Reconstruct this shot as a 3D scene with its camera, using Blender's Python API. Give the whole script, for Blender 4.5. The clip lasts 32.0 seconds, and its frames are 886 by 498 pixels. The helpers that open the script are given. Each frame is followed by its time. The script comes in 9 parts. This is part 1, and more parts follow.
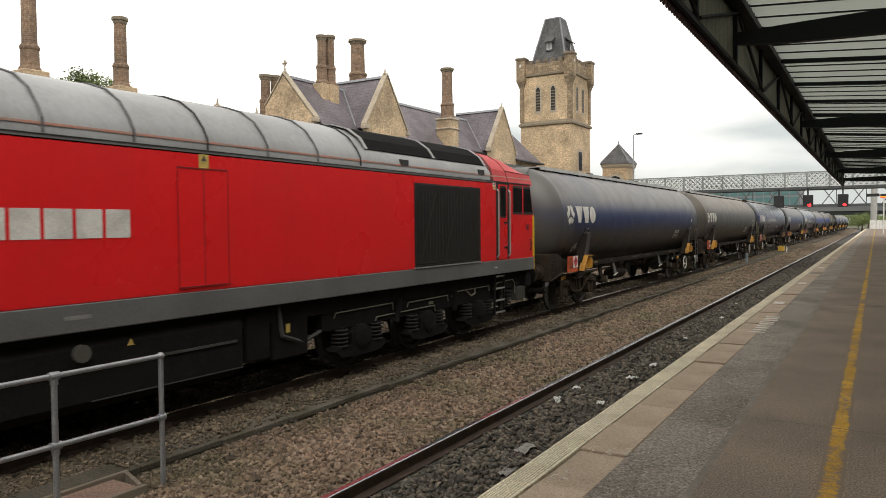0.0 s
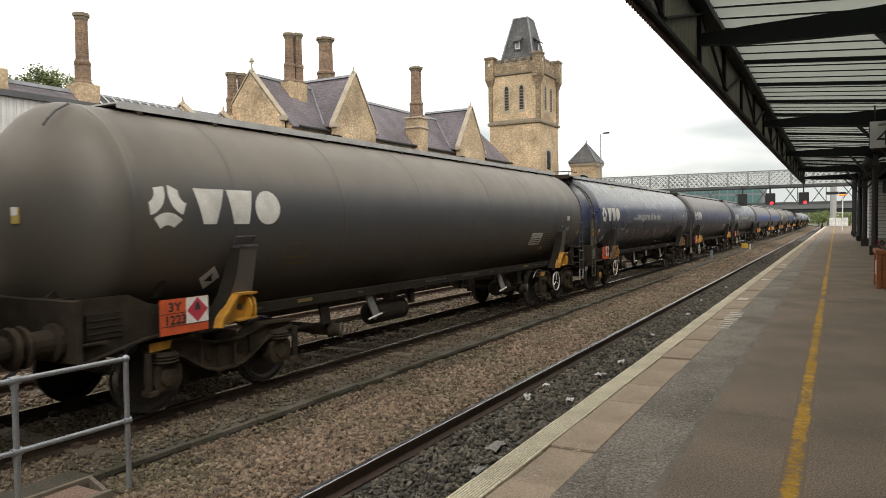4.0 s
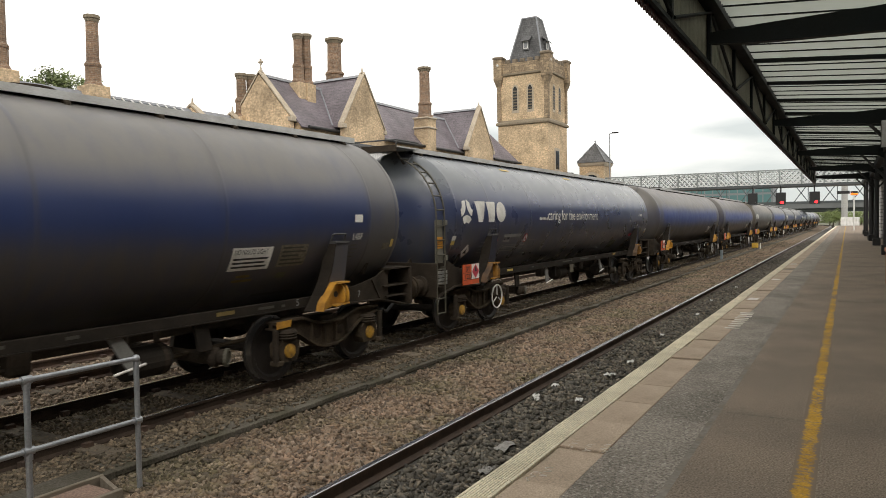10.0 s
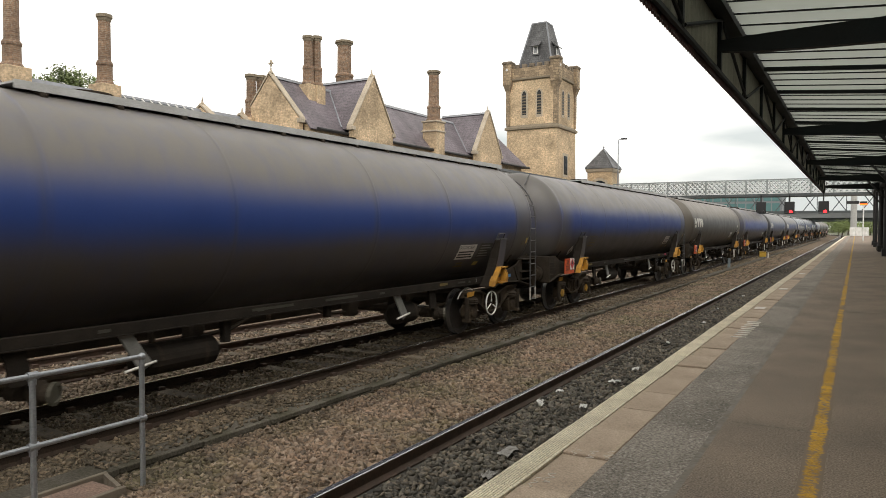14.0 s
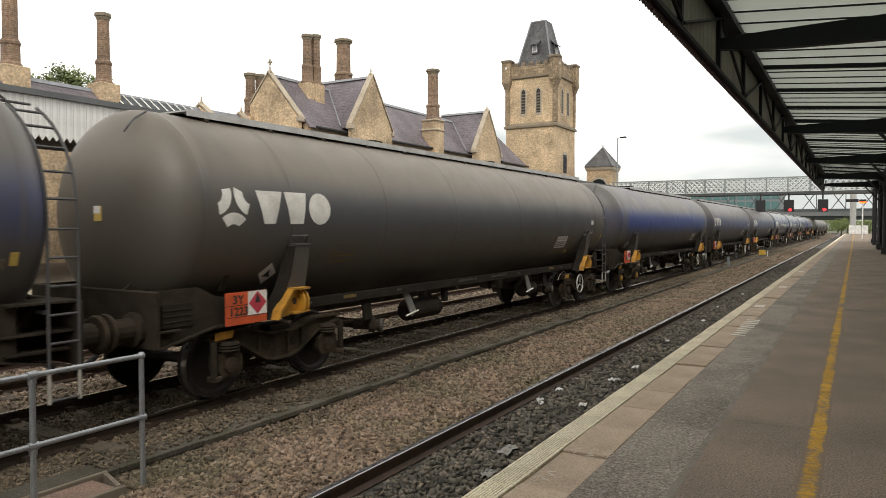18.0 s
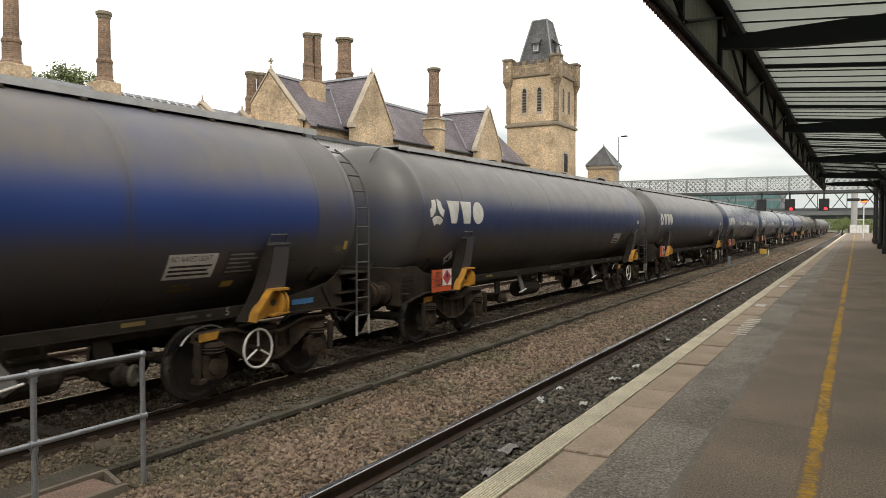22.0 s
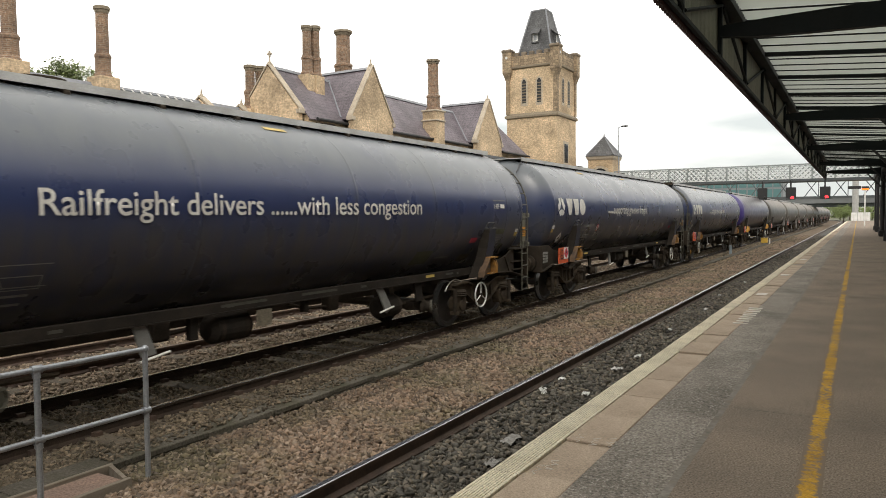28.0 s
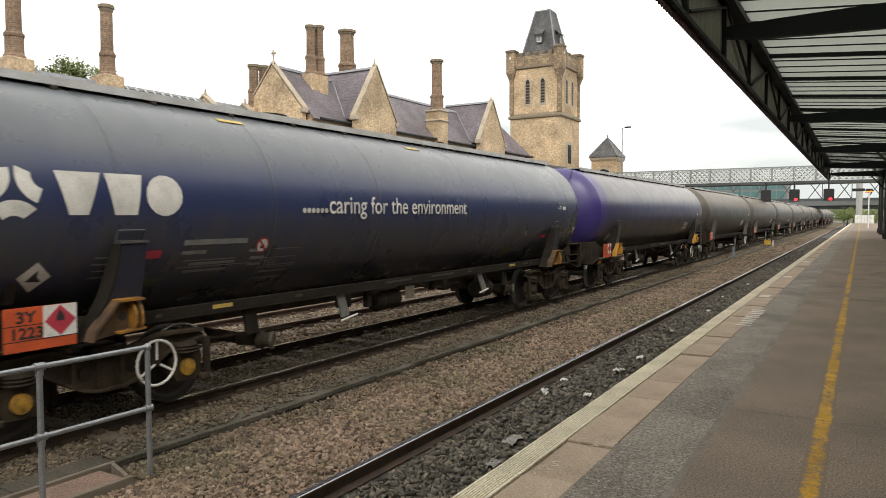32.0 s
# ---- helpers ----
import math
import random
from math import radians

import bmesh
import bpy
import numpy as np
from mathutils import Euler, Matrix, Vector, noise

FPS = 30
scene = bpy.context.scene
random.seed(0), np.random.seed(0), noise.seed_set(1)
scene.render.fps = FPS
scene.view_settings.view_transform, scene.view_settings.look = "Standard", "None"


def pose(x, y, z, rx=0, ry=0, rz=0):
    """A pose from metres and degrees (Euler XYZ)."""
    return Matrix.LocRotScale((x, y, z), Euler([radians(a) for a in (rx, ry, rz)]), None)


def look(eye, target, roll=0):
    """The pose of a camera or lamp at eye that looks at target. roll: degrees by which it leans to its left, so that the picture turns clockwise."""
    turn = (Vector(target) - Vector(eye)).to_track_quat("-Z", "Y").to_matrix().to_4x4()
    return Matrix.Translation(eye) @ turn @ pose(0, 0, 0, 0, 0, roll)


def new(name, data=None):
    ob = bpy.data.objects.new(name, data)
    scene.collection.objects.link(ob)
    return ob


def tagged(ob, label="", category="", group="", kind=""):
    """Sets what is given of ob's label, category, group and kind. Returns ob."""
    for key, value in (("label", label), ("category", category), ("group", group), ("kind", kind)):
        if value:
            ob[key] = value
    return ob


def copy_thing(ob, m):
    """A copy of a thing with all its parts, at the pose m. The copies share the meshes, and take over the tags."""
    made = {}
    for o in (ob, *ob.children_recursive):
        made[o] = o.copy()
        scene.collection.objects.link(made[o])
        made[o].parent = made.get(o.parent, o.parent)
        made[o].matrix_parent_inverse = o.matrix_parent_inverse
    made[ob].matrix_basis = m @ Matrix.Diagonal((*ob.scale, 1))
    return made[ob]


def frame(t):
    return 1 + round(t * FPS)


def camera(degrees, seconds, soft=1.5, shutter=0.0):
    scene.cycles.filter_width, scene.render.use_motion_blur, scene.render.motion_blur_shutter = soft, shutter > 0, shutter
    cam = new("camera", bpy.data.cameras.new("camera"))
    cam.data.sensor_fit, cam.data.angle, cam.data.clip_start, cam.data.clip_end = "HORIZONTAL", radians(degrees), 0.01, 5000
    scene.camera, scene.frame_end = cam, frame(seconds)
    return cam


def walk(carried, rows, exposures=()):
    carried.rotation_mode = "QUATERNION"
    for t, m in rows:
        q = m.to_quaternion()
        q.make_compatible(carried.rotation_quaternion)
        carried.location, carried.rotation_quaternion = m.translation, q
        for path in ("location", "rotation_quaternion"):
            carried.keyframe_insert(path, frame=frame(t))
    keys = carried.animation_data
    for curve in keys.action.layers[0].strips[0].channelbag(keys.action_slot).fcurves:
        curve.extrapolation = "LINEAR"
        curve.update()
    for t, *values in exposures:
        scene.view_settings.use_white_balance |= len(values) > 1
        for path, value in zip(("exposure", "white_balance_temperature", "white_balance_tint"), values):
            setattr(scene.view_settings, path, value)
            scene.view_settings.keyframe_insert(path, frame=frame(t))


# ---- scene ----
cam = camera(64.40, 32.0, soft=0.5, shutter=0.12)
# seconds, turn to the left of the rails, tilt up, lean; the tripod head stays in one place
TURNS = [
    (0, 31.640, -1.948, -0.508), (0.5, 30.900, -1.958, -0.568), (1, 30.361, -2.008, -0.678), (1.5, 29.937, -2.040, -0.710),
    (2, 29.646, -2.044, -0.804), (2.5, 29.426, -2.040, -0.892), (3, 29.283, -2.026, -0.818), (3.5, 29.199, -2.058, -0.742),
    (5.5, 29.115, -2.035, -0.806), (6, 29.241, -2.040, -0.836), (6.5, 29.236, -2.057, -0.859), (7, 29.362, -2.069, -0.979),
    (7.5, 29.341, -2.132, -0.980), (8, 29.487, -2.193, -1.130), (8.5, 29.533, -2.220, -1.233), (9, 29.635, -2.196, -1.193),
    (9.5, 29.765, -2.137, -1.082), (10, 29.883, -2.042, -0.840), (10.5, 29.944, -1.990, -0.311), (11, 30.005, -1.944, 0.032),
    (11.5, 30.056, -1.931, 0.044), (12, 30.060, -1.880, 0.063), (12.5, 30.177, -1.816, 0.112), (13, 30.320, -1.781, 0.154),
    (13.5, 30.404, -1.771, -0.003), (14, 30.413, -1.753, 0.109), (14.5, 30.438, -1.749, -0.018), (16.5, 30.428, -1.734, 0.375),
    (17, 30.400, -1.781, 0.246), (17.5, 30.369, -1.793, 0.029), (18, 30.369, -1.856, 0.018), (18.5, 30.399, -1.888, -0.056),
    (19, 30.440, -1.910, -0.000), (19.5, 30.456, -1.941, 0.066), (20, 30.458, -1.948, 0.119), (20.5, 30.432, -1.989, 0.039),
    (21, 30.449, -2.000, -0.006), (21.5, 30.466, -2.002, 0.104), (22, 30.432, -1.952, 0.088), (22.5, 30.456, -1.930, 0.179),
    (23, 30.433, -1.931, 0.161), (23.5, 30.461, -1.936, 0.055), (24, 30.433, -1.973, -0.018), (24.5, 30.424, -1.999, 0.010),
    (25, 30.411, -2.058, -0.127), (25.5, 30.499, -2.124, -0.145), (27.5, 30.491, -2.531, -0.329), (28, 30.515, -2.607, -0.501),
    (28.5, 30.544, -2.674, -0.539), (29, 30.564, -2.749, -0.427), (29.5, 30.605, -2.763, -0.344), (30, 30.615, -2.761, -0.423),
    (30.5, 30.641, -2.771, -0.438), (31, 30.681, -2.756, -0.394), (31.5, 30.719, -2.684, -0.186), (32, 30.729, -2.601, -0.171),
]
EYE = Vector((0.0, 0.0, 2.22))


def aimed(turn, tilt, lean):
    a, b = radians(turn), radians(tilt)
    ahead = Vector((-math.sin(a) * math.cos(b), math.cos(a) * math.cos(b), math.sin(b)))
    return look(EYE, EYE + ahead, lean)


walk(cam, [(t, aimed(a, b, c)) for t, a, b, c in TURNS], [(0, 0.07), (1, 0.15), (2, 0.2), (6, 0.2), (25, 0.22), (28, 0.3), (32, 0.36)])

# ---- daylight: a bright overcast sky, and a wide weak sun
SUN_UP, SUN_TURN = 48.0, 150.0
world = bpy.data.worlds.new("sky")
scene.world = world
world.use_nodes = True
wn = world.node_tree.nodes
wl = world.node_tree.links
wn.clear()
sky = wn.new("ShaderNodeTexSky")
sky.sky_type, sky.sun_disc = "NISHITA", False
sky.sun_elevation, sky.sun_rotation = radians(SUN_UP), radians(SUN_TURN)
sky.air_density, sky.dust_density, sky.ozone_density = 1.0, 3.0, 1.0
coord = wn.new("ShaderNodeTexCoord")
cloud_map = wn.new("ShaderNodeMapping")
cloud_map.inputs["Scale"].default_value = (1.2, 1.2, 5.0)
cloud = wn.new("ShaderNodeTexNoise")
cloud.inputs["Scale"].default_value = 1.6
cloud.inputs["Detail"].default_value = 6
cloud.inputs["Roughness"].default_value = 0.5
cloud_ramp = wn.new("ShaderNodeValToRGB")
cloud_ramp.color_ramp.elements[0].position, cloud_ramp.color_ramp.elements[0].color = 0.36, (0.47, 0.52, 0.535, 1)
cloud_ramp.color_ramp.elements[1].position, cloud_ramp.color_ramp.elements[1].color = 0.6, (0.95, 0.97, 0.97, 1)
sky_gain = wn.new("ShaderNodeMix")
sky_gain.data_type, sky_gain.blend_type = "RGBA", "MIX"
sky_gain.inputs[0].default_value = 0.9
cloud_gain = wn.new("ShaderNodeMix")
cloud_gain.data_type, cloud_gain.blend_type = "RGBA", "MULTIPLY"
cloud_gain.inputs[0].default_value = 1.0
cloud_gain.inputs[7].default_value = (10.9, 10.3, 9.65, 1)
back = wn.new("ShaderNodeBackground")
back.inputs["Strength"].default_value = 0.135
wout = wn.new("ShaderNodeOutputWorld")
wl.new(coord.outputs["Generated"], cloud_map.inputs["Vector"])
wl.new(cloud_map.outputs["Vector"], cloud.inputs["Vector"])
# the cover is even and bright overhead, thinner and bluer towards the horizon
height = wn.new("ShaderNodeSeparateXYZ")
lift = wn.new("ShaderNodeMapRange")
lift.inputs["From Min"].default_value, lift.inputs["From Max"].default_value = 0.12, 0.225
lift.inputs["To Min"].default_value, lift.inputs["To Max"].default_value = -0.16, 0.3
lifted = wn.new("ShaderNodeMath")
lifted.operation = "ADD"
wl.new(coord.outputs["Generated"], height.inputs[0])
wl.new(height.outputs["Z"], lift.inputs["Value"])
wl.new(cloud.outputs["Fac"], lifted.inputs[0])
wl.new(lift.outputs["Result"], lifted.inputs[1])
wl.new(lifted.outputs[0], cloud_ramp.inputs["Fac"])
wl.new(cloud_ramp.outputs["Color"], cloud_gain.inputs[6])
wl.new(sky.outputs["Color"], sky_gain.inputs[6])
wl.new(cloud_gain.outputs[2], sky_gain.inputs[7])
wl.new(sky_gain.outputs[2], back.inputs["Color"])
wl.new(back.outputs["Background"], wout.inputs["Surface"])

sun = new("sun", bpy.data.lights.new("sun", "SUN"))
sun.data.energy, sun.data.angle, sun.data.color = 0.9, radians(25), (1.0, 0.94, 0.86)
sa, se = radians(SUN_TURN), radians(SUN_UP)
sun_way = Vector((math.sin(sa) * math.cos(se), math.cos(sa) * math.cos(se), math.sin(se)))
sun.matrix_world = look(sun_way * 60, (0, 0, 0))
scene.view_settings.exposure = 0.0

# ---- materials
MATS = {}


def mat(name, colour, rough=0.7, metal=0.0, dark=None, scale=6.0, amount=0.5, fine=60.0, fine_amount=0.25, bump=0.15, bump_scale=80.0,
        grain=(1, 1, 1), per_object=0.0, streak=0.0, spec=0.5, stain=None, stain_scale=0.8, stain_at=(0.5, 0.7), tint=None):
    """A painted, stone, rusty or wooden surface: two sizes of colour change, fine relief, and stains."""
    if name in MATS:
        return MATS[name]
    m = bpy.data.materials.new(name)
    m.use_nodes = True
    n, l = m.node_tree.nodes, m.node_tree.links
    b = n["Principled BSDF"]
    b.inputs["Metallic"].default_value = metal
    b.inputs["Specular IOR Level"].default_value = spec
    tc = n.new("ShaderNodeTexCoord")
    mp = n.new("ShaderNodeMapping")
    mp.inputs["Scale"].default_value = grain
    geo = n.new("ShaderNodeNewGeometry")
    l.new(tc.outputs["Object"], mp.inputs["Vector"])
    big = n.new("ShaderNodeTexNoise")
    big.inputs["Scale"].default_value, big.inputs["Detail"].default_value = scale, 5
    l.new(mp.outputs["Vector"], big.inputs["Vector"])
    small = n.new("ShaderNodeTexNoise")
    small.inputs["Scale"].default_value, small.inputs["Detail"].default_value = fine, 4
    l.new(mp.outputs["Vector"], small.inputs["Vector"])
    dark = dark or tuple(c * 0.55 for c in colour)

    def mixed(kind, fac, a, c):
        x = n.new("ShaderNodeMix")
        x.data_type, x.blend_type = "RGBA", kind
        for sock, v in ((0, fac), (6, a), (7, c)):
            if isinstance(v, (int, float)):
                x.inputs[sock].default_value = v
            elif isinstance(v, tuple):
                x.inputs[sock].default_value = (*v, 1)
            else:
                l.new(v, x.inputs[sock])
        return x.outputs[2]

    def ramped(sock, lo, hi, top=1.0):
        x = n.new("ShaderNodeMapRange")
        x.inputs["From Min"].default_value, x.inputs["From Max"].default_value = lo, hi
        x.inputs["To Max"].default_value = top
        l.new(sock, x.inputs["Value"])
        return x.outputs["Result"]

    c = mixed("MIX", ramped(big.outputs["Fac"], 0.35, 0.7, amount), colour, dark)
    c = mixed("MULTIPLY", fine_amount, c, mixed("MIX", ramped(small.outputs["Fac"], 0.25, 0.75), (0.35, 0.35, 0.35), (1.65, 1.65, 1.65)))
    if stain:
        st = n.new("ShaderNodeTexNoise")
        st.inputs["Scale"].default_value, st.inputs["Detail"].default_value, st.inputs["Roughness"].default_value = stain_scale, 8, 0.65
        l.new(mp.outputs["Vector"], st.inputs["Vector"])
        c = mixed("MIX", ramped(st.outputs["Fac"], stain_at[0], stain_at[1], 0.85), c, stain)
    if streak:
        sm = n.new("ShaderNodeMapping")
        sm.inputs["Scale"].default_value = (14, 14, 0.5)
        l.new(tc.outputs["Object"], sm.inputs["Vector"])
        sn = n.new("ShaderNodeTexNoise")
        sn.inputs["Scale"].default_value, sn.inputs["Detail"].default_value = 1.0, 6
        l.new(sm.outputs["Vector"], sn.inputs["Vector"])
        c = mixed("MULTIPLY", ramped(sn.outputs["Fac"], 0.45, 0.75, streak), c, (0.45, 0.4, 0.36))
    if tint:  # some pieces are of another colour
        tr = n.new("ShaderNodeMath")
        tr.operation = "PINGPONG"
        tr.inputs[1].default_value = 0.11
        l.new(geo.outputs["Random Per Island"], tr.inputs[0])
        c = mixed("MIX", ramped(tr.outputs[0], 0.04, 0.11, 0.85), c, tint)
    if per_object:
        oi = n.new("ShaderNodeObjectInfo")
        c = mixed("MULTIPLY", 1.0, c, mixed("MIX", oi.outputs["Random"], (1 - per_object,) * 3, (1 + per_object,) * 3))
        c = mixed("MULTIPLY", 1.0, c, mixed("MIX", geo.outputs["Random Per Island"], (1 - per_object,) * 3, (1 + per_object,) * 3))
    l.new(c, b.inputs["Base Color"])
    r = n.new("ShaderNodeMapRange")
    r.inputs["To Min"].default_value, r.inputs["To Max"].default_value = max(0.02, rough - 0.12), min(1, rough + 0.12)
    l.new(big.outputs["Fac"], r.inputs["Value"])
    l.new(r.outputs["Result"], b.inputs["Roughness"])
    if bump:
        bn = n.new("ShaderNodeTexNoise")
        bn.inputs["Scale"].default_value, bn.inputs["Detail"].default_value = bump_scale, 3
        l.new(mp.outputs["Vector"], bn.inputs["Vector"])
        bp = n.new("ShaderNodeBump")
        bp.inputs["Strength"].default_value, bp.inputs["Distance"].default_value = bump, 0.01
        l.new(bn.outputs["Fac"], bp.inputs["Height"])
        l.new(bp.outputs["Normal"], b.inputs["Normal"])
    MATS[name] = m
    return m


def glow(name, colour, strength):
    m = bpy.data.materials.new(name)
    m.use_nodes = True
    b = m.node_tree.nodes["Principled BSDF"]
    b.inputs["Base Color"].default_value = (*colour, 1)
    b.inputs["Emission Color"].default_value = (*colour, 1)
    b.inputs["Emission Strength"].default_value = strength
    MATS[name] = m
    return m


def glass(name, colour, rough=0.05, clear=0.0):
    m = bpy.data.materials.new(name)
    m.use_nodes = True
    b = m.node_tree.nodes["Principled BSDF"]
    b.inputs["Base Color"].default_value = (*colour, 1)
    b.inputs["Roughness"].default_value = rough
    b.inputs["Transmission Weight"].default_value = clear
    b.inputs["IOR"].default_value = 1.45
    MATS[name] = m
    return m


BALLAST = mat("ballast", (0.155, 0.115, 0.079), 0.95, dark=(0.085, 0.066, 0.045), scale=0.9, amount=0.8, fine=9, fine_amount=0.9, bump=1.0, bump_scale=9, spec=0.2)
STONE_PINK = mat("ballast_stone", (0.215, 0.147, 0.1), 0.9, dark=(0.13, 0.095, 0.062), scale=0.8, amount=0.9, fine=70, fine_amount=0.35, per_object=0.6, tint=(0.2, 0.158, 0.118), stain=(0.108, 0.095, 0.05), stain_scale=0.75, stain_at=(0.46, 0.6))
# raised colour stands in for daylight on the stone past the train
STONE_TAN_LIT = mat("ballast_stone_tan_lit", (0.43, 0.33, 0.235), 0.9, dark=(0.28, 0.215, 0.15), scale=1.2, amount=0.9, fine=70, fine_amount=0.35, per_object=0.5)
STONE_OLIVE = mat("ballast_stone_olive", (0.125, 0.098, 0.064), 0.9, dark=(0.06, 0.05, 0.033), scale=1.0, amount=0.9, fine=70, fine_amount=0.35, per_object=0.55, tint=(0.16, 0.122, 0.082))
STONE_GREY = mat("ballast_stone_grey", (0.07, 0.064, 0.051), 0.85, dark=(0.036, 0.033, 0.027), scale=1.2, amount=0.9, fine=70, fine_amount=0.3, per_object=0.6, tint=(0.11, 0.09, 0.066))
BALLAST_DARK = mat("ballast_dark", (0.06, 0.055, 0.045), 0.9, dark=(0.03, 0.03, 0.03), scale=2, fine=26, fine_amount=0.7, bump=1.0, bump_scale=22)
RAIL_TOP = mat("rail_head", (0.6, 0.6, 0.62), 0.22, 1.0, scale=3, amount=0.2, bump=0.02, grain=(8, 0.3, 8))
RAIL_DULL = mat("rail_head_dull", (0.17, 0.125, 0.09), 0.6, 0.2, dark=(0.1, 0.07, 0.05), scale=5, amount=0.8)
RAIL_RUST = mat("rail_rust", (0.075, 0.045, 0.03), 0.75, 0.0, dark=(0.025, 0.02, 0.017), scale=6, fine_amount=0.5, bump=0.3)
# darker rust: the shade under the train is put into its colour
RAIL_RUST_SHADED = mat("rail_rust_shaded", (0.045, 0.031, 0.022), 0.8, dark=(0.016, 0.013, 0.011), scale=6, fine_amount=0.5, bump=0.3, spec=0.2)
SLEEPER = mat("sleeper", (0.13, 0.105, 0.075), 0.9, dark=(0.06, 0.05, 0.036), scale=3, amount=0.9, fine=30, fine_amount=0.5, per_object=0.2, bump=0.4)
TROUGH = mat("trough_concrete", (0.108, 0.098, 0.081), 0.95, dark=(0.062, 0.057, 0.041), scale=1.6, amount=1.0, fine=40, fine_amount=0.7, per_object=0.15, bump=0.6, spec=0.15, stain=(0.055, 0.053, 0.03), stain_scale=2.2, stain_at=(0.52, 0.75))
TARMAC = mat("platform_tarmac", (0.25, 0.2, 0.153), 0.92, dark=(0.182, 0.149, 0.119), scale=1.3, amount=1.0, fine=95, fine_amount=0.95, bump=0.9, bump_scale=110, spec=0.2,
             stain=(0.32, 0.275, 0.23), stain_scale=48, stain_at=(0.6, 0.68))
TARMAC_GREY = mat("platform_tarmac_grey", (0.27, 0.24, 0.204), 0.92, dark=(0.165, 0.147, 0.124), scale=1.6, amount=1.0, fine=75, fine_amount=1.0, bump=1.0, bump_scale=95, spec=0.2, stain=(0.46, 0.43, 0.38), stain_scale=55, stain_at=(0.56, 0.66))
COPING = mat("coping_slab", (0.385, 0.305, 0.23), 0.92, spec=0.2, dark=(0.285, 0.226, 0.17), scale=2.2, amount=0.8, fine=110, fine_amount=0.5, per_object=0.05, bump=0.35,
             stain=(0.19, 0.15, 0.112), stain_scale=2.6, stain_at=(0.6, 0.85))
EDGE_CREAM = mat("edge_cream", (0.82, 0.76, 0.6), 0.85, dark=(0.55, 0.48, 0.36), spec=0.2, scale=2.5, amount=0.75, fine=60, fine_amount=0.5, per_object=0.08,
                 stain=(0.2, 0.17, 0.12), stain_scale=2.2, stain_at=(0.55, 0.75))
WALL_EDGE = mat("platform_wall_brick", (0.06, 0.05, 0.045), 0.9, per_object=0.2)
YELLOW_LINE = mat("yellow_paint", (0.58, 0.33, 0.03), 0.8, dark=(0.3, 0.175, 0.04), scale=5, amount=0.9, fine=70, fine_amount=0.5, spec=0.2)


def wear_through(m, under, middle, half):
    """Paint rubbed down to the tarmac in specks, and more so at the line's edges."""
    n, l = m.node_tree.nodes, m.node_tree.links
    b = n["Principled BSDF"]
    paint = b.inputs["Base Color"].links[0].from_socket
    tc = n.new("ShaderNodeTexCoord")
    sep = n.new("ShaderNodeSeparateXYZ")
    l.new(tc.outputs["Object"], sep.inputs[0])

    def calc(kind, a, c):
        x = n.new("ShaderNodeMath")
        x.operation = kind
        for i, v in enumerate((a, c)):
            if isinstance(v, (int, float)):
                x.inputs[i].default_value = v
            else:
                l.new(v, x.inputs[i])
        return x.outputs[0]

    def noise(scale, stretch=(1, 1, 1)):
        mp = n.new("ShaderNodeMapping")
        mp.inputs["Scale"].default_value = stretch
        l.new(tc.outputs["Object"], mp.inputs["Vector"])
        x = n.new("ShaderNodeTexNoise")
        x.inputs["Scale"].default_value, x.inputs["Detail"].default_value, x.inputs["Roughness"].default_value = scale, 8, 0.7
        l.new(mp.outputs[0], x.inputs["Vector"])
        return x.outputs["Fac"]

    side = calc("DIVIDE", calc("ABSOLUTE", calc("SUBTRACT", sep.outputs["X"], middle), 0.0), half)
    rub = calc("ADD", calc("MULTIPLY", calc("POWER", side, 3.0), 0.22), calc("ADD", calc("MULTIPLY", noise(26), 0.55), calc("MULTIPLY", noise(1.5), 0.48)))
    ramp = n.new("ShaderNodeMapRange")
    ramp.inputs["From Min"].default_value, ramp.inputs["From Max"].default_value = 0.505, 0.6
    l.new(rub, ramp.inputs["Value"])
    x = n.new("ShaderNodeMix")
    x.data_type = "RGBA"
    x.inputs[7].default_value = (*under, 1)
    l.new(ramp.outputs["Result"], x.inputs[0])
    l.new(paint, x.inputs[6])
    l.new(x.outputs[2], b.inputs["Base Color"])


wear_through(YELLOW_LINE, (0.2, 0.155, 0.118), -0.1825, 0.0575)
CHALK = mat("chalk", (0.62, 0.58, 0.52), 0.9, dark=(0.4, 0.35, 0.3), scale=20)
DRESSING = mat("stone_dressing", (0.5, 0.43, 0.33), 0.88, dark=(0.3, 0.255, 0.195), scale=1.6, fine=40, bump=0.25, streak=0.5)
STONE_OLD = mat("stone_dark", (0.26, 0.215, 0.15), 0.9, dark=(0.14, 0.12, 0.09), scale=1.5, fine=40, bump=0.3, streak=0.4)
LEAD = mat("lead", (0.25, 0.26, 0.28), 0.6, scale=3)
BLACK_IRON = mat("black_iron", (0.012, 0.013, 0.014), 0.5, dark=(0.02, 0.016, 0.013), scale=3, bump=0.1)
CANOPY_STEEL = mat("canopy_steel", (0.008, 0.012, 0.013), 0.6, dark=(0.014, 0.013, 0.012), scale=1.5, amount=0.6, bump=0.1, spec=0.2)
FASCIA = mat("fascia_board", (0.21, 0.205, 0.155), 0.7, dark=(0.12, 0.12, 0.09), scale=1.2, amount=0.8, fine=20, per_object=0.1, streak=0.4)
WHITE_PAINT = mat("white_paint", (0.78, 0.78, 0.76), 0.55, dark=(0.5, 0.5, 0.46), scale=2, amount=0.6, streak=0.45)
